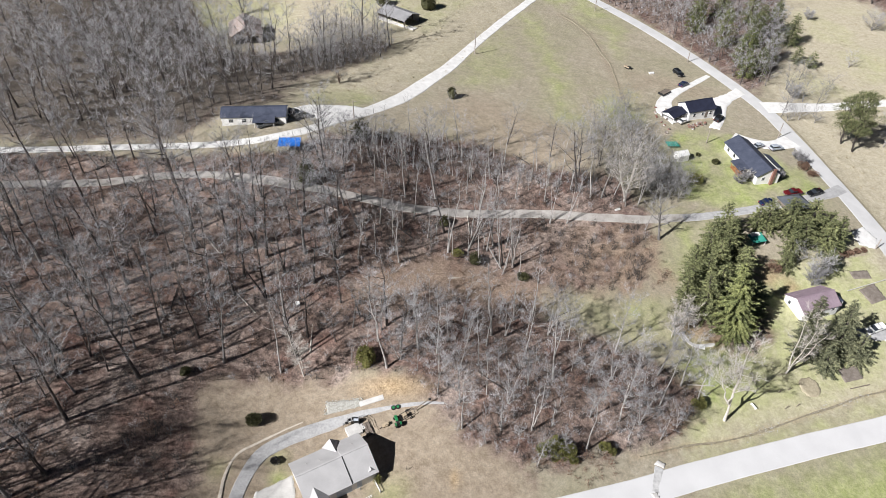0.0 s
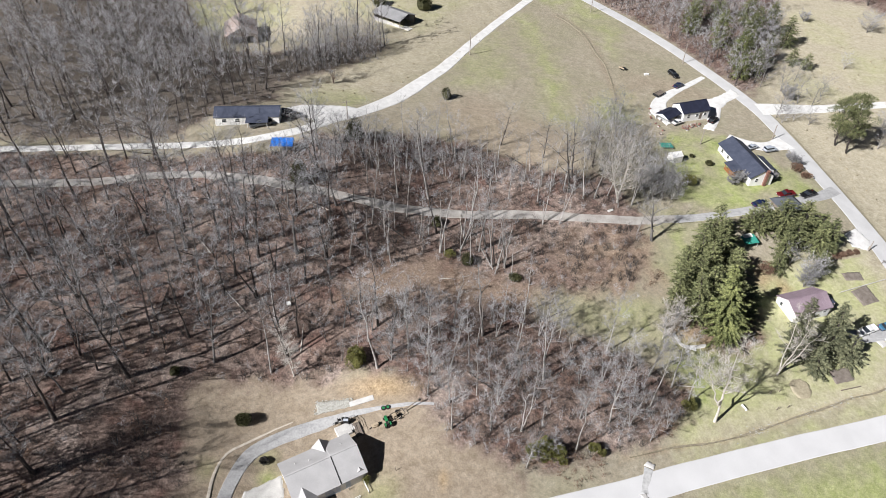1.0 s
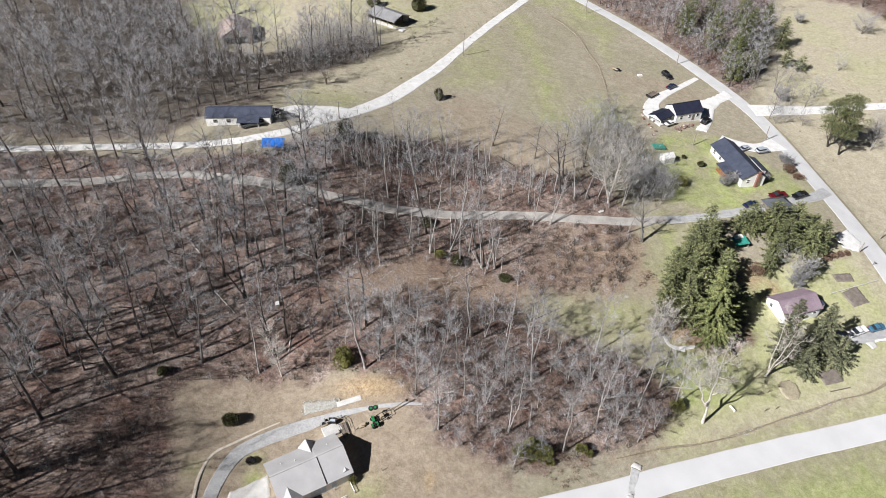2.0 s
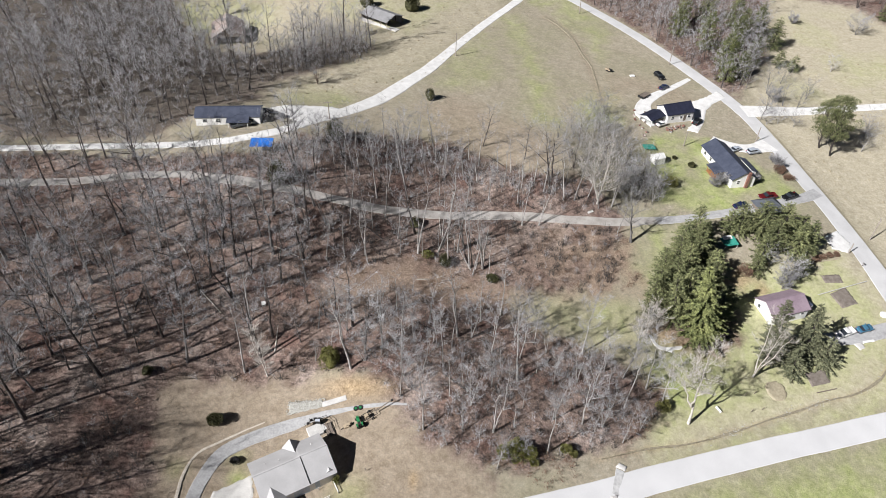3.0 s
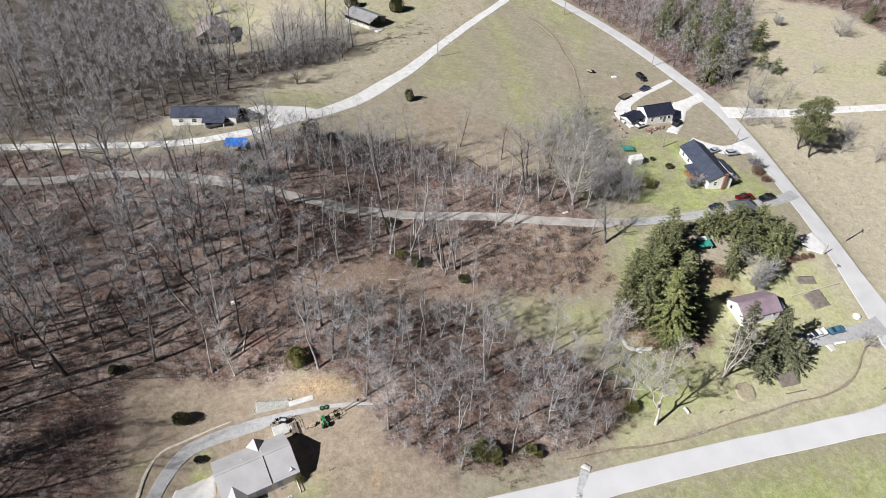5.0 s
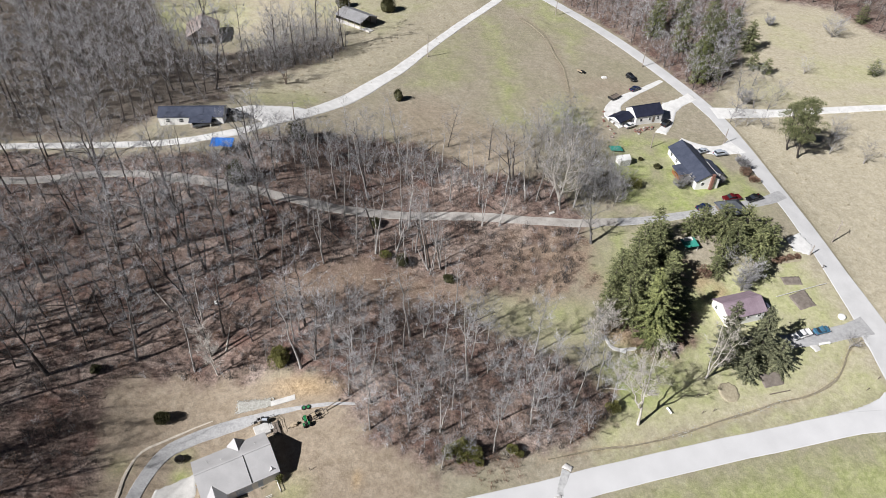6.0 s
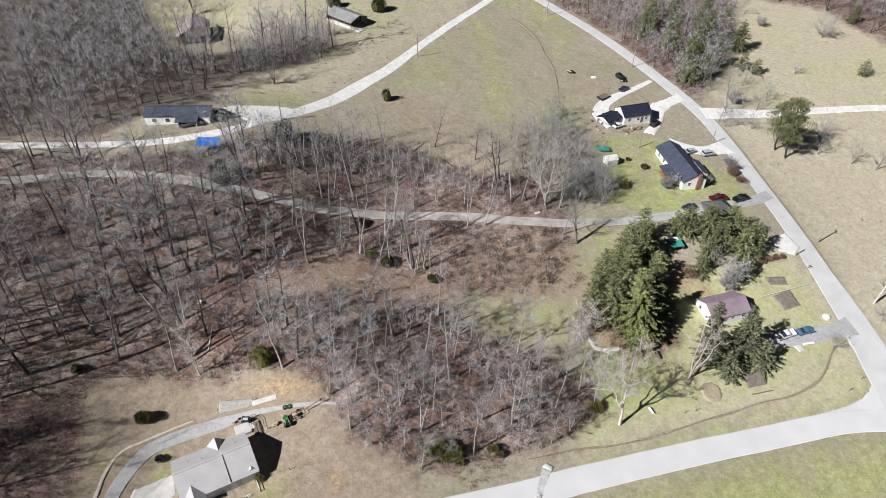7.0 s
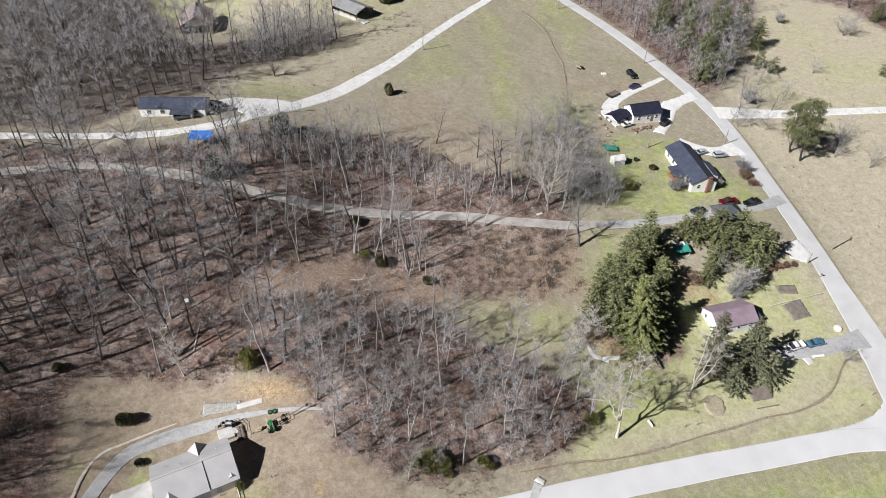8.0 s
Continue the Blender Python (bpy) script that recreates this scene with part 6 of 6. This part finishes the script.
simple("ride_on_mower", 68.7, 236, -40, "rusty ride-on machine in the field", "mower", [("body", PAINT["tan"], [(-1.2, 0.9, -0.5, 0.5, 0.4, 0.9)]), ("bonnet", BLACK, [(0.2, 1.5, -0.45, 0.45, 0.5, 1.0)]), ("deck", BLACK, [(-0.6, 0.9, -0.9, 0.9, 0.2, 0.35)])])
simple("white_tub", 77.2, 233, 15, "white tub lying in the field", "tub", [("tub", WHITE, [(-0.9, 0.9, -0.5, 0.5, 0.0, 0.5)])])
for i in range(26):
    k = i / 25
    row = i < 17
    x, y = (81.6 + 6.6 * k * 1.5 + r5.gauss(0, 0.3), 196.9 + 3.6 * k * 1.5 + r5.gauss(0, 0.45)) if row else (73.4 + r5.gauss(0, 1.2), 193 + 1.9 * (i - 17) + r5.gauss(0, 0.6))
    a = r5.uniform(0.18, 0.5)
    simple("scrap_heap", x, y, 37 * i, "small heap of rusty scrap beside the yard", "scrap", [("scrap", (BRICK, OLDWOOD, BRICK, CONCRETE)[i % 4], [(-a, a, -0.3, 0.25, 0, 0.4)]), ("scrap", (OLDWOOD, BRICK, RUSTROOF)[i % 3], [(-0.2, 0.5, -0.12, a, 0.25, 0.55)])], "scrap round the white house")
simple("mailbox", 123.2, 139.5, 60, "small mailbox at the lane's edge", "mailbox", [("post", OLDWOOD, [(-0.05, 0.05, -0.05, 0.05, -0.3, 1.0)]), ("box", STEEL, [(-0.12, 0.12, -0.28, 0.28, 1.0, 1.25)])])
simple("white_debris", 62.4, 106.4, -10, "white plastic sheeting beside the path", "debris", [("sheet", WHITE, [(-0.7, 0.7, -0.5, 0.5, 0.12, 0.3)])])
simple("concrete_tank", -31.3, 107.5, 20, "small white barrel in the woods", "barrel", [("barrel", WHITE, [(-0.45, 0.45, -0.45, 0.45, -0.2, 0.9)])])
simple("brush_pile_board", 49.0, 148.9, 30, "pale boards dumped beside the track", "boards", [("board", CONCRETE, [(-0.9, 0.9, -0.3, 0.3, 0.05, 0.25)]), ("board", OLDWOOD, [(-0.4, 1.2, 0.3, 0.6, 0.05, 0.4)])])


# ---- garden trees and shrubs ----
def lone_tree(name, x, y, h, spread, label, bark, twig, seed, stems=1, limbs=15, subs=7, twigs=8, bare=0.25, fat=1.2, lean=0, fork=0.0, twig_width=0.016):
    t = thing(name, pose(x, y, float(height(x, y)) - 0.1, 0, lean, 0), label, "tree")
    trunk, crown = bare_tree(seed, h, spread, stems, limbs, subs, twigs, fat, bare, fork, twig_width)
    part("trunk", trunk.mesh("trunk", bark, True), t)
    part("crown", crown.mesh("crown", twig), t)


lone_tree("sycamore_tree", 62.7, 87.8, 24, 4.2, "pale leafless sycamore on the lawn edge", PALE, PALE_TWIG, 201, 3, 14, 9, 9, 0.36, 1.2, -9, 0.36, 0.026)
lone_tree("sycamore_tree", 81.4, 101.6, 20, 2.5, "pale twin-stemmed leafless tree beside the pine", PALE, PALE_TWIG, 202, 3, 13, 6, 6, 0.22, 1.0, -2, 0.12, 0.022)
lone_tree("sycamore_tree", 51.3, 152.4, 18, 7.2, "wide white-barked leafless sycamore beside the track", PALE, PALE_TWIG, 203, 7, 12, 6, 4, 0.2, 1.3, -4, 0.12, 0.026)
lone_tree("pale_tree", -28, 92.1, 15, 2.2, "pale fuzzy leafless tree at the yard edge", PALE, PALE_TWIG, 290, 2, 14, 8, 9, 0.15, 0.9, 0, 0.2, 0.024)
lone_tree("roadside_tree", 59.2, 140.4, 15, 4.2, "leafless grey tree beside the track", GREYBARK, SILVER_TWIG, 204, 2, 12, 6, 5, 0.3, 2.4, -6, 0.35)
lone_tree("field_tree", 38.0, 153.9, 19, 5.6, "tall leafless tree at the wood's edge", BARK, TWIG, 205, 2, 13, 6, 6, 0.25, 1.8, 0, 0.3)
lone_tree("roadside_tree", 138.1, 129.7, 17, 5.0, "leafless pale tree across the lane", PALE, PALE_TWIG, 206, 2)
for i, (x, y, h, s) in enumerate(((146.7, 194.1, 8, 3.6), (156.5, 189.9, 8, 3), (163.7, 187.7, 9, 4), (153, 205, 8, 3.5), (137.7, 123.9, 5, 3), (121.2, 114.2, 4.0, 2.4), (95.8, 136, 6, 3), (150, 200, 7, 3), (118.5, 206, 5, 2.5), (123, 207.5, 6, 3), (128, 206, 5, 2.6), (186, 249, 5, 3.5), (158, 248, 6, 3))):
    lone_tree("pasture_tree", x, y, h, s, "small twiggy leafless tree in dry grass", LIGHTBARK, SILVER_TWIG, 220 + i, 3, 10, 6, 5, 0.12, 1.0)
for i, (x, y, h, s) in enumerate(((122.6, 239.1, 11, 4.5), (121.3, 214.8, 9, 4), (117.4, 208.8, 8, 3.5), (129, 219.6, 9, 4), (133.7, 218.3, 8, 3.5), (131.7, 258, 10, 4), (126, 228, 10, 4.5), (119, 230, 10, 4), (134, 236, 8, 3.5), (140, 226, 7, 3.2))):
    lone_tree("roadside_tree", x, y, h, s, "leafless grey tree at the side road", GREYBARK, SILVER_TWIG, 400 + i, 2, 12, 6, 6, 0.2, 1.1)
for i, (x, y, h, s) in enumerate(((183, 283, 7, 5.5), (159, 292, 3.5, 2.4), (99.5, 131.5, 6.5, 3.4), (97.2, 128.8, 4.5, 2.6), (89.1, 167.2, 3.2, 1.8), (92.0, 169.0, 2.6, 1.6), (113.2, 180, 2.4, 1.6), (112.5, 183, 2.2, 1.4), (102.6, 171, 2.0, 1.3), (126, 222, 5, 2.6))):
    lone_tree("twiggy_shrub", x, y, h, s, "round leafless grey shrub in the grass", GREYBARK, SILVER_TWIG, 420 + i, 6, 11, 8, 8, 0.04, 0.9, 0, 0, 0.024)
lone_tree("field_tree", -83.0, 277.5, 14.5, 5.5, "many-stemmed leafless tree behind the barn", BARK, TWIG, 241, 7, 8, 5, 5, 0.2, 1.2)
for i, (x, y, h, s) in enumerate(((56.5, 111, 7, 2.6), (58.6, 113, 8, 2.4), (55.5, 108.5, 7, 2.4), (60.5, 112.2, 6, 2.2))):
    lone_tree("pale_tree", x, y, h, s, "small silvery leafless tree by the pines", PALE, PALE_TWIG, 280 + i, 3, 10, 7, 7, 0.12, 1.0, 0, 0.1, 0.022)
for i, (x, y, h, s) in enumerate(((46, 165, 13, 4), (51.6, 184, 9, 3.5), (58, 178, 10, 4), (64, 184, 8, 3.5), (65.6, 164, 9, 4), (69.3, 164.5, 8, 3.5), (62, 170, 10, 4), (55, 170, 9, 4), (32, 168, 14, 4.5), (20, 175, 13, 4))):
    lone_tree("hedge_tree", x, y, h, s, "leafless hedge tree at the field edge", BARK, TWIG, 260 + i, 2, 11, 6, 5, 0.15, 0.9)

lone_tree("field_tree", -33.2, 202.6, 8.5, 2.6, "many-stemmed leafless tree alone in the field", BROWN_TWIG, TWIG, 276, 7, 8, 5, 5, 0.1, 1.2)


HEDGE_END = [(56, 154), (70.5, 156.5), (72.5, 163), (66, 169), (58, 165)]
HEDGE_ROW = [(54, 203), (62, 206), (66, 186), (70, 172), (74, 160), (60, 153), (46, 160), (40, 178)]
for i, (x, y) in enumerate(scatter(HEDGE_ROW, 4.6, 84) + scatter(HEDGE_END, 2.7, 87)):
    lone_tree("hedge_tree", x, y, 5.5 + 4.5 * ((i * 0.618) % 1), 2.6 + 1.4 * ((i * 0.381) % 1), "silvery leafless hedge tree at the field edge", LIGHTBARK if i % 3 else GREYBARK, SILVER_TWIG, 440 + i, 2 + i % 3, 10, 6, 5, 0.1, 0.9)


def bush(name, x, y, rx, rz, mat, seed, label, tall=0.0, n=900):
    """An evergreen shrub: stems and a shell of small leaf sprays with gaps."""
    n = int(n * 2.4)
    t = thing(name, pose(x, y, float(height(x, y))), label, "bush")
    r = random.Random(seed)
    st, lf = Buf(), Buf()
    for i in range(9):
        a = i * 0.7 + r.random()
        st.tube([(0, 0, -0.2), (math.cos(a) * rx * 0.6, math.sin(a) * rx * 0.6, rz * r.uniform(0.5, 0.9))], [0.05, 0], 4)
    loose = 0.2 if mat is CEDAR else 0.36
    n = int(n * (1.5 if mat is CEDAR else 1.0))
    core = 0.82 if mat is CEDAR else 0.5
    if mat is CEDAR or rz > 4:
        rows = [[np.array([math.cos(j * 0.785) * rx * core * q * r.uniform(0.85, 1.15), math.sin(j * 0.785) * rx * core * q * r.uniform(0.85, 1.15), rz * zz]) for j in range(8)] for q, zz in ((0.7, 0.02), (1.0, 0.22), (1.0, 0.45), (0.75, 0.65), (0.3, 0.8))]
        lf.add([p for row in rows for p in row], [(i * 8 + j, i * 8 + (j + 1) % 8, i * 8 + 8 + (j + 1) % 8, i * 8 + 8 + j) for i in range(4) for j in range(8)] + [tuple(32 + j for j in range(8))])
    lobes = [(r.gauss(0, loose) * rx, r.gauss(0, loose) * rx, rz * r.uniform(0.3, 0.7), r.uniform(0.45, 0.8)) for _ in range(7)]
    for i in range(n):
        lx, ly, lz, ls = r.choice(lobes)
        u, a = r.uniform(-0.8, 1), r.uniform(0, 6.283)
        q = math.sqrt(1 - u * u)
        k = r.uniform(0.75, 1.1)
        p = np.array([lx + q * math.cos(a) * rx * ls * k, ly + q * math.sin(a) * rx * ls * k, max(0.05, lz + u * rz * ls * 0.6 * k)])
        o = np.array([q * math.cos(a), q * math.sin(a), u + 0.4]) * r.uniform(0.12, 0.3) * (0.5 + 0.15 * rx)
        w = np.array([r.gauss(0, 0.12), r.gauss(0, 0.12), r.gauss(0, 0.1)]) * (0.45 + 0.12 * rx)
        lf.add([p - w, p + o, p + w], [(0, 1, 2)])
    part("stems", st.mesh("stems", BARK), t)
    part("foliage", lf.mesh("foliage", mat), t)


bush("cedar_bush", 3.6, 200.5, 1.6, 4.0, CEDAR, 301, "dark green cedar bush alone in the field")
bush("cedar_bush", -36.4, 80.9, 1.55, 2.4, CEDAR, 302, "round dark green cedar bush on the slope")
bush("cedar_bush", -14.8, 94.5, 2.3, 5.5, SHRUB, 303, "bright olive cedar at the wood's edge", n=1500)
bush("cedar_bush", 9.4, 127, 1.7, 3.0, CEDAR, 304, "dark cedar bush in the woods")
bush("cedar_bush", 1.4, 137.7, 1.6, 2.2, CEDAR, 352, "low dark cedar beside the woodland track", n=800)
bush("cedar_bush", 21.0, 122.9, 1.5, 1.6, CEDAR, 353, "dark low bush among dry weeds", n=700)
bush("olive_shrub", 5.0, 128.3, 1.3, 1.8, SHRUB, 354, "olive green shrub in the clearing", n=700)
bush("round_bush", 84.8, 176.8, 1.2, 1.6, CEDAR, 305, "dark clipped bush on the green lawn", n=600)
bush("round_bush", 80.4, 180.4, 0.8, 1.1, CEDAR, 306, "small dark bush on the green lawn", n=400)
for i, (x, y, rx, rz) in enumerate(((21.6, 76.4, 1.2, 2.2), (23.4, 77.4, 1.5, 2.9), (24.6, 75.6, 0.9, 1.5), (26.4, 76.2, 1.6, 3.1), (27.9, 74.8, 0.8, 1.3), (25.2, 78.2, 1.0, 2.0), (34.6, 78.4, 1.1, 2.4), (36.1, 77.7, 0.7, 1.3))):
    bush("olive_shrub", x, y, rx, rz, SHRUB, 310 + i, "olive green leafy shrub at the thicket's edge", n=1500)
for i, (x, y, rx, rz) in enumerate(((110, 139.8, 1.0, 0.8), (112.4, 140.8, 1.1, 0.9), (114.8, 141.7, 1.0, 0.8), (117, 142.4, 0.9, 0.8), (113, 177.2, 1.8, 2.0), (114.5, 174, 1.4, 1.6), (88.8, 132.5, 2.0, 2.2))):
    bush("rusty_shrub", x, y, rx, rz, RUST_LEAF, 330 + i, "rust-brown shrub with dead leaves", n=700)
bush("cedar_bush", -33.5, 141.5, 2.6, 6.5, CEDAR, 340, "dark cedar beside the woodland track", n=1500)
bush("cedar_bush", -22, 165, 2.6, 5.0, CEDAR, 341, "dark evergreen at the lane's edge", n=1400)
bush("cedar_bush", -51, 88, 1.2, 1.6, CEDAR, 342, "small dark cedar by the clearing", n=500)
bush("juniper_bush", -22.5, 60.8, 1.4, 1.4, SHRUB, 343, "low olive shrub beside the house", n=500)
bush("juniper_bush", -10.6, 69.2, 0.7, 1.8, SHRUB, 344, "narrow olive shrub at the house corner", n=400)
bush("green_thicket", 75.5, 166.0, 2.0, 2.6, SHRUB, 346, "leafy green thicket at the lawn's edge", n=900)
bush("green_thicket", 57.2, 90.6, 1.6, 2.4, SHRUB, 347, "leafy evergreen shrub by the thicket", n=800)
bush("bare_shrub", -30.8, 73.2, 0.8, 0.8, DARK_TWIG, 345, "brown leafless shrub by the drive", n=700)


# ---- undergrowth ----
def brush_piece(seed, n, h, spread, thick=0.022):
    r = random.Random(seed)
    b = Buf()
    for i in range(n):
        a, k = r.uniform(0, 6.283), r.uniform(0.3, 1)
        base = np.array([r.gauss(0, 0.25) * spread, r.gauss(0, 0.25) * spread, -0.1])
        tip = base + np.array([math.cos(a) * spread * k * 0.7, math.sin(a) * spread * k * 0.7, h * r.uniform(0.5, 1)])
        b.tube([base, tip], [thick, 0], 3)
        for j in range(3):
            p = base + (tip - base) * r.uniform(0.35, 0.95)
            b.tube([p, p + np.array([r.gauss(0, 0.4), r.gauss(0, 0.4), r.uniform(0.1, 0.5)]) * h * 0.5], [thick * 0.65, 0], 3)
    return arrays(b)


def leaf_piece(seed, n, h, spread):
    r = random.Random(seed)
    b = Buf()
    for i in range(n):
        p = np.array([r.gauss(0, 0.4) * spread, r.gauss(0, 0.4) * spread, h * r.random()])
        b.add([p, p + np.array([r.gauss(0, 0.16), r.gauss(0, 0.16), r.gauss(0, 0.1)]), p + np.array([r.gauss(0, 0.16), r.gauss(0, 0.16), r.gauss(0, 0.1)])], [(0, 1, 2)])
    return arrays(b)


def spread_stuff(name, mat, kinds, spots, label, category, lo=0.6, hi=1.3):
    r = random.Random(len(spots))
    out = []
    for x, y in spots:
        s = r.uniform(lo, hi)
        out.append((r.choice(kinds), pose(x, y, float(height(x, y)), 0, 0, r.uniform(0, 360)) @ Matrix.Diagonal((s, s, s, 1))))
    joined(name, mat, out, label, category)


brushes = [brush_piece(i, 10, 2.6, 1.4) for i in range(5)]
low = [brush_piece(20 + i, 12, 1.4, 1.2) for i in range(4)]
hedge = [(42, 171), (48, 190), (60, 204), (66, 188), (72, 176), (74, 160), (58, 152), (50, 158)]
spread_stuff("hedge_brush", SILVER_TWIG, brushes, scatter(hedge, 2.4, 81), "pale grey brush along the field edge", "undergrowth", 0.7, 1.5)
EDGE = [(-34, 154), (-29, 160), (-20, 167), (2, 171), (11, 170), (24, 162), (44, 159), (46, 151), (10, 157), (-28, 150)]
spread_stuff("edge_brush", TWIG, brushes, scatter(EDGE, 2.0, 85, also=free), "grey sapling brush at the wood's edge", "undergrowth", 0.8, 1.8)
# Dark copies of the edge brush put the hedge's shaded interior into colour.
spread_stuff("dark_hedge", DARK_TWIG, brushes, scatter(EDGE, 2.3, 86, also=free) + scatter([(40, 163), (46, 174), (56, 184), (66, 182), (74, 168), (74, 158), (58, 150), (46, 150), (30, 152)], 1.9, 82, also=free) + scatter(HEDGE_END, 1.4, 88), "tangled hedge brush coloured dark for its shaded inside", "undergrowth", 0.6, 1.3)
in_woods = scatter(WOODS, 3.6, 31, also=lambda x, y: free(x, y) & (x > -115) & (outside(x, y, CLEARING) > 0) & ((x < -50) | (y > 88)))
spread_stuff("undergrowth", TWIG, brushes, in_woods, "grey leafless saplings under the trees", "undergrowth")
young_brush = scatter(WOODS, 2.4, 32, also=lambda x, y: thicket(x, y))
# Every fourth thicket brush gets the dark colour, for shade between the stems.
spread_stuff("shaded_brush", DARK_TWIG, brushes, young_brush[::4], "leafless thicket brush coloured dark as if in shade", "undergrowth", 0.7, 1.4)
spread_stuff("thicket_brush", TWIG, brushes, [q for i, q in enumerate(young_brush) if i % 4], "dense grey brush of the young thicket", "undergrowth", 0.8, 1.5)
spread_stuff("dry_weeds", BROWN_TWIG, low, scatter(BRUSHY, 2.3, 33, also=free) + scatter(WOODS, 6.5, 34, also=lambda x, y: free(x, y) & (x > -115)), "brown weeds and brambles", "undergrowth")
tangles = [brush_piece(50 + i, 11, 1.7 + 0.3 * i, 1.7, 0.05) for i in range(4)]
# Dark briars also colour in the shadowed gaps of the woods.
spread_stuff("dark_briars", DARK_TWIG, tangles, [q for q in scatter(WOODS, 2.2, 39, also=lambda x, y: free(x, y) & (x > -115) & (outside(x, y, CLEARING) > 0) & (outside(x, y, LAWN_D) > 0) & (ripple(x, y, 12, 61) + 0.6 * ripple(x, y, 5, 62) > np.where(thicket(x, y), -0.25, -0.05)))] + scatter(BRUSHY, 2.6, 43, also=lambda x, y: free(x, y) & (ripple(x, y, 9, 66) > 0.35)) + scatter([(-14, 120), (-12, 134), (-2, 136), (0, 128), (-6, 121)], 1.7, 46, also=free) + scatter(WOODS_WEST, 4.2, 45, also=lambda x, y: (x > -130) & (y < 275) & (ripple(x, y, 11, 67) > 0.0)) + scatter([(-80, 48), (-54, 48), (-53, 62), (-52, 76), (-50, 86), (-54, 92), (-80, 92)], 2.6, 40, also=lambda x, y: ripple(x, y, 9, 64) > 0.25) + scatter([(-98, 92), (-66, 92), (-66, 116), (-98, 116)], 2.4, 48, also=lambda x, y: ripple(x, y, 9, 68) > -0.2), "tangled briars under the trees with shade in their dark colour", "undergrowth", 0.45, 1.25)
leafy = [leaf_piece(40 + i, 60, 1.5, 1.3) for i in range(4)]
spread_stuff("dead_leaf_brush", RUST_LEAF, leafy, scatter(WOODS, 3.0, 35, also=lambda x, y: free(x, y) & (x > -100) & (ripple(x, y, 13, 63) > 0.35)) + scatter(BRUSHY, 2.3, 42, also=lambda x, y: free(x, y) & (ripple(x, y, 7, 65) > 0.5)) + scatter([(47, 81.5), (50.5, 88.5), (55, 91), (55.5, 87), (51.5, 82)], 1.1, 41) + scatter([(17.5, 73.5), (24, 72.2), (30, 69.5), (37, 72.5), (36, 77), (20, 76.5)], 1.5, 47), "rust-brown saplings holding dead leaves", "undergrowth")
spread_stuff("roadside_brush", TWIG, brushes, scatter(WOODS_EAST, 2.8, 36, also=lambda x, y: y < 320) + scatter(WOODS_WEST, 3.5, 37, also=lambda x, y: x > -130) + scatter(CLUMP, 1.9, 44), "grey brush under the far woods", "undergrowth")
lean = Buf()
lean.tube([on(15.9, 125.7, 0.1), on(13.6, 130.1, 0.9), on(11.3, 134.5, 2.2)], [0.17, 0.13, 0.05], 6)
tagged(new("fallen_log", lean.mesh("log", LIGHTBARK)), "pale dead trunk leaning over the brush", "log", "fallen logs")
for i, (x, y) in enumerate(scatter(WOODS, 13, 38, also=lambda x, y: free(x, y) & (x > -95) & (y > 84) & (outside(x, y, BRUSHY) > 2))):
    a, ln = r5.uniform(0, 3.14), r5.uniform(3, 8)
    e = (x + math.cos(a) * ln, y + math.sin(a) * ln)
    b = Buf()
    b.tube([on(x, y, 0.12), on((x + e[0]) / 2, (y + e[1]) / 2, 0.15), on(*e, 0.12)], [0.16, 0.13, 0.06], 6)
    tagged(new("fallen_log", b.mesh("log", PALE if i % 3 == 0 else BARK)), "pale fallen trunk on the leaf litter" if i % 3 == 0 else "grey fallen trunk on the leaf litter", "log", "fallen logs")
bush("cedar_bush", -25.0, 281, 3.2, 5.0, CEDAR, 350, "large dark evergreen bush behind the pole shed", n=1500)
bush("cedar_bush", -6.5, 279, 3.6, 5.5, CEDAR, 351, "broad dark evergreen bush near the pole shed", n=1700)


def tussock(seed):
    r = random.Random(seed)
    b = Buf()
    for i in range(14):
        a, k = r.uniform(0, 6.283), r.uniform(0.1, 0.45)
        base = np.array([r.gauss(0, 0.12), r.gauss(0, 0.12), -0.03])
        b.tube([base, base + np.array([math.cos(a) * k, math.sin(a) * k, r.uniform(0.2, 0.55)])], [0.03, 0], 3)
    return arrays(b)


STRAW = material("dry straw grass", (0.26, 0.22, 0.14), (0.47, 0.41, 0.29), 2, 4, bump=0)
tufts = [tussock(i) for i in range(5)]
pasture = [(124, 175), (131, 152), (138, 105), (190, 110), (215, 215), (200, 290), (150, 310), (142, 262), (126, 232)]
spread_stuff("dry_tussocks", STRAW, tufts, scatter(pasture, 3.2, 71, also=lambda x, y: ripple(x, y, 20, 72) > -0.1) + scatter([(-30, 190), (0, 215), (30, 270), (20, 300), (-60, 300), (-40, 240), (-18, 236), (-45, 196)], 3.4, 73), "tussocks of dry straw-coloured grass", "grass", 0.6, 1.6)
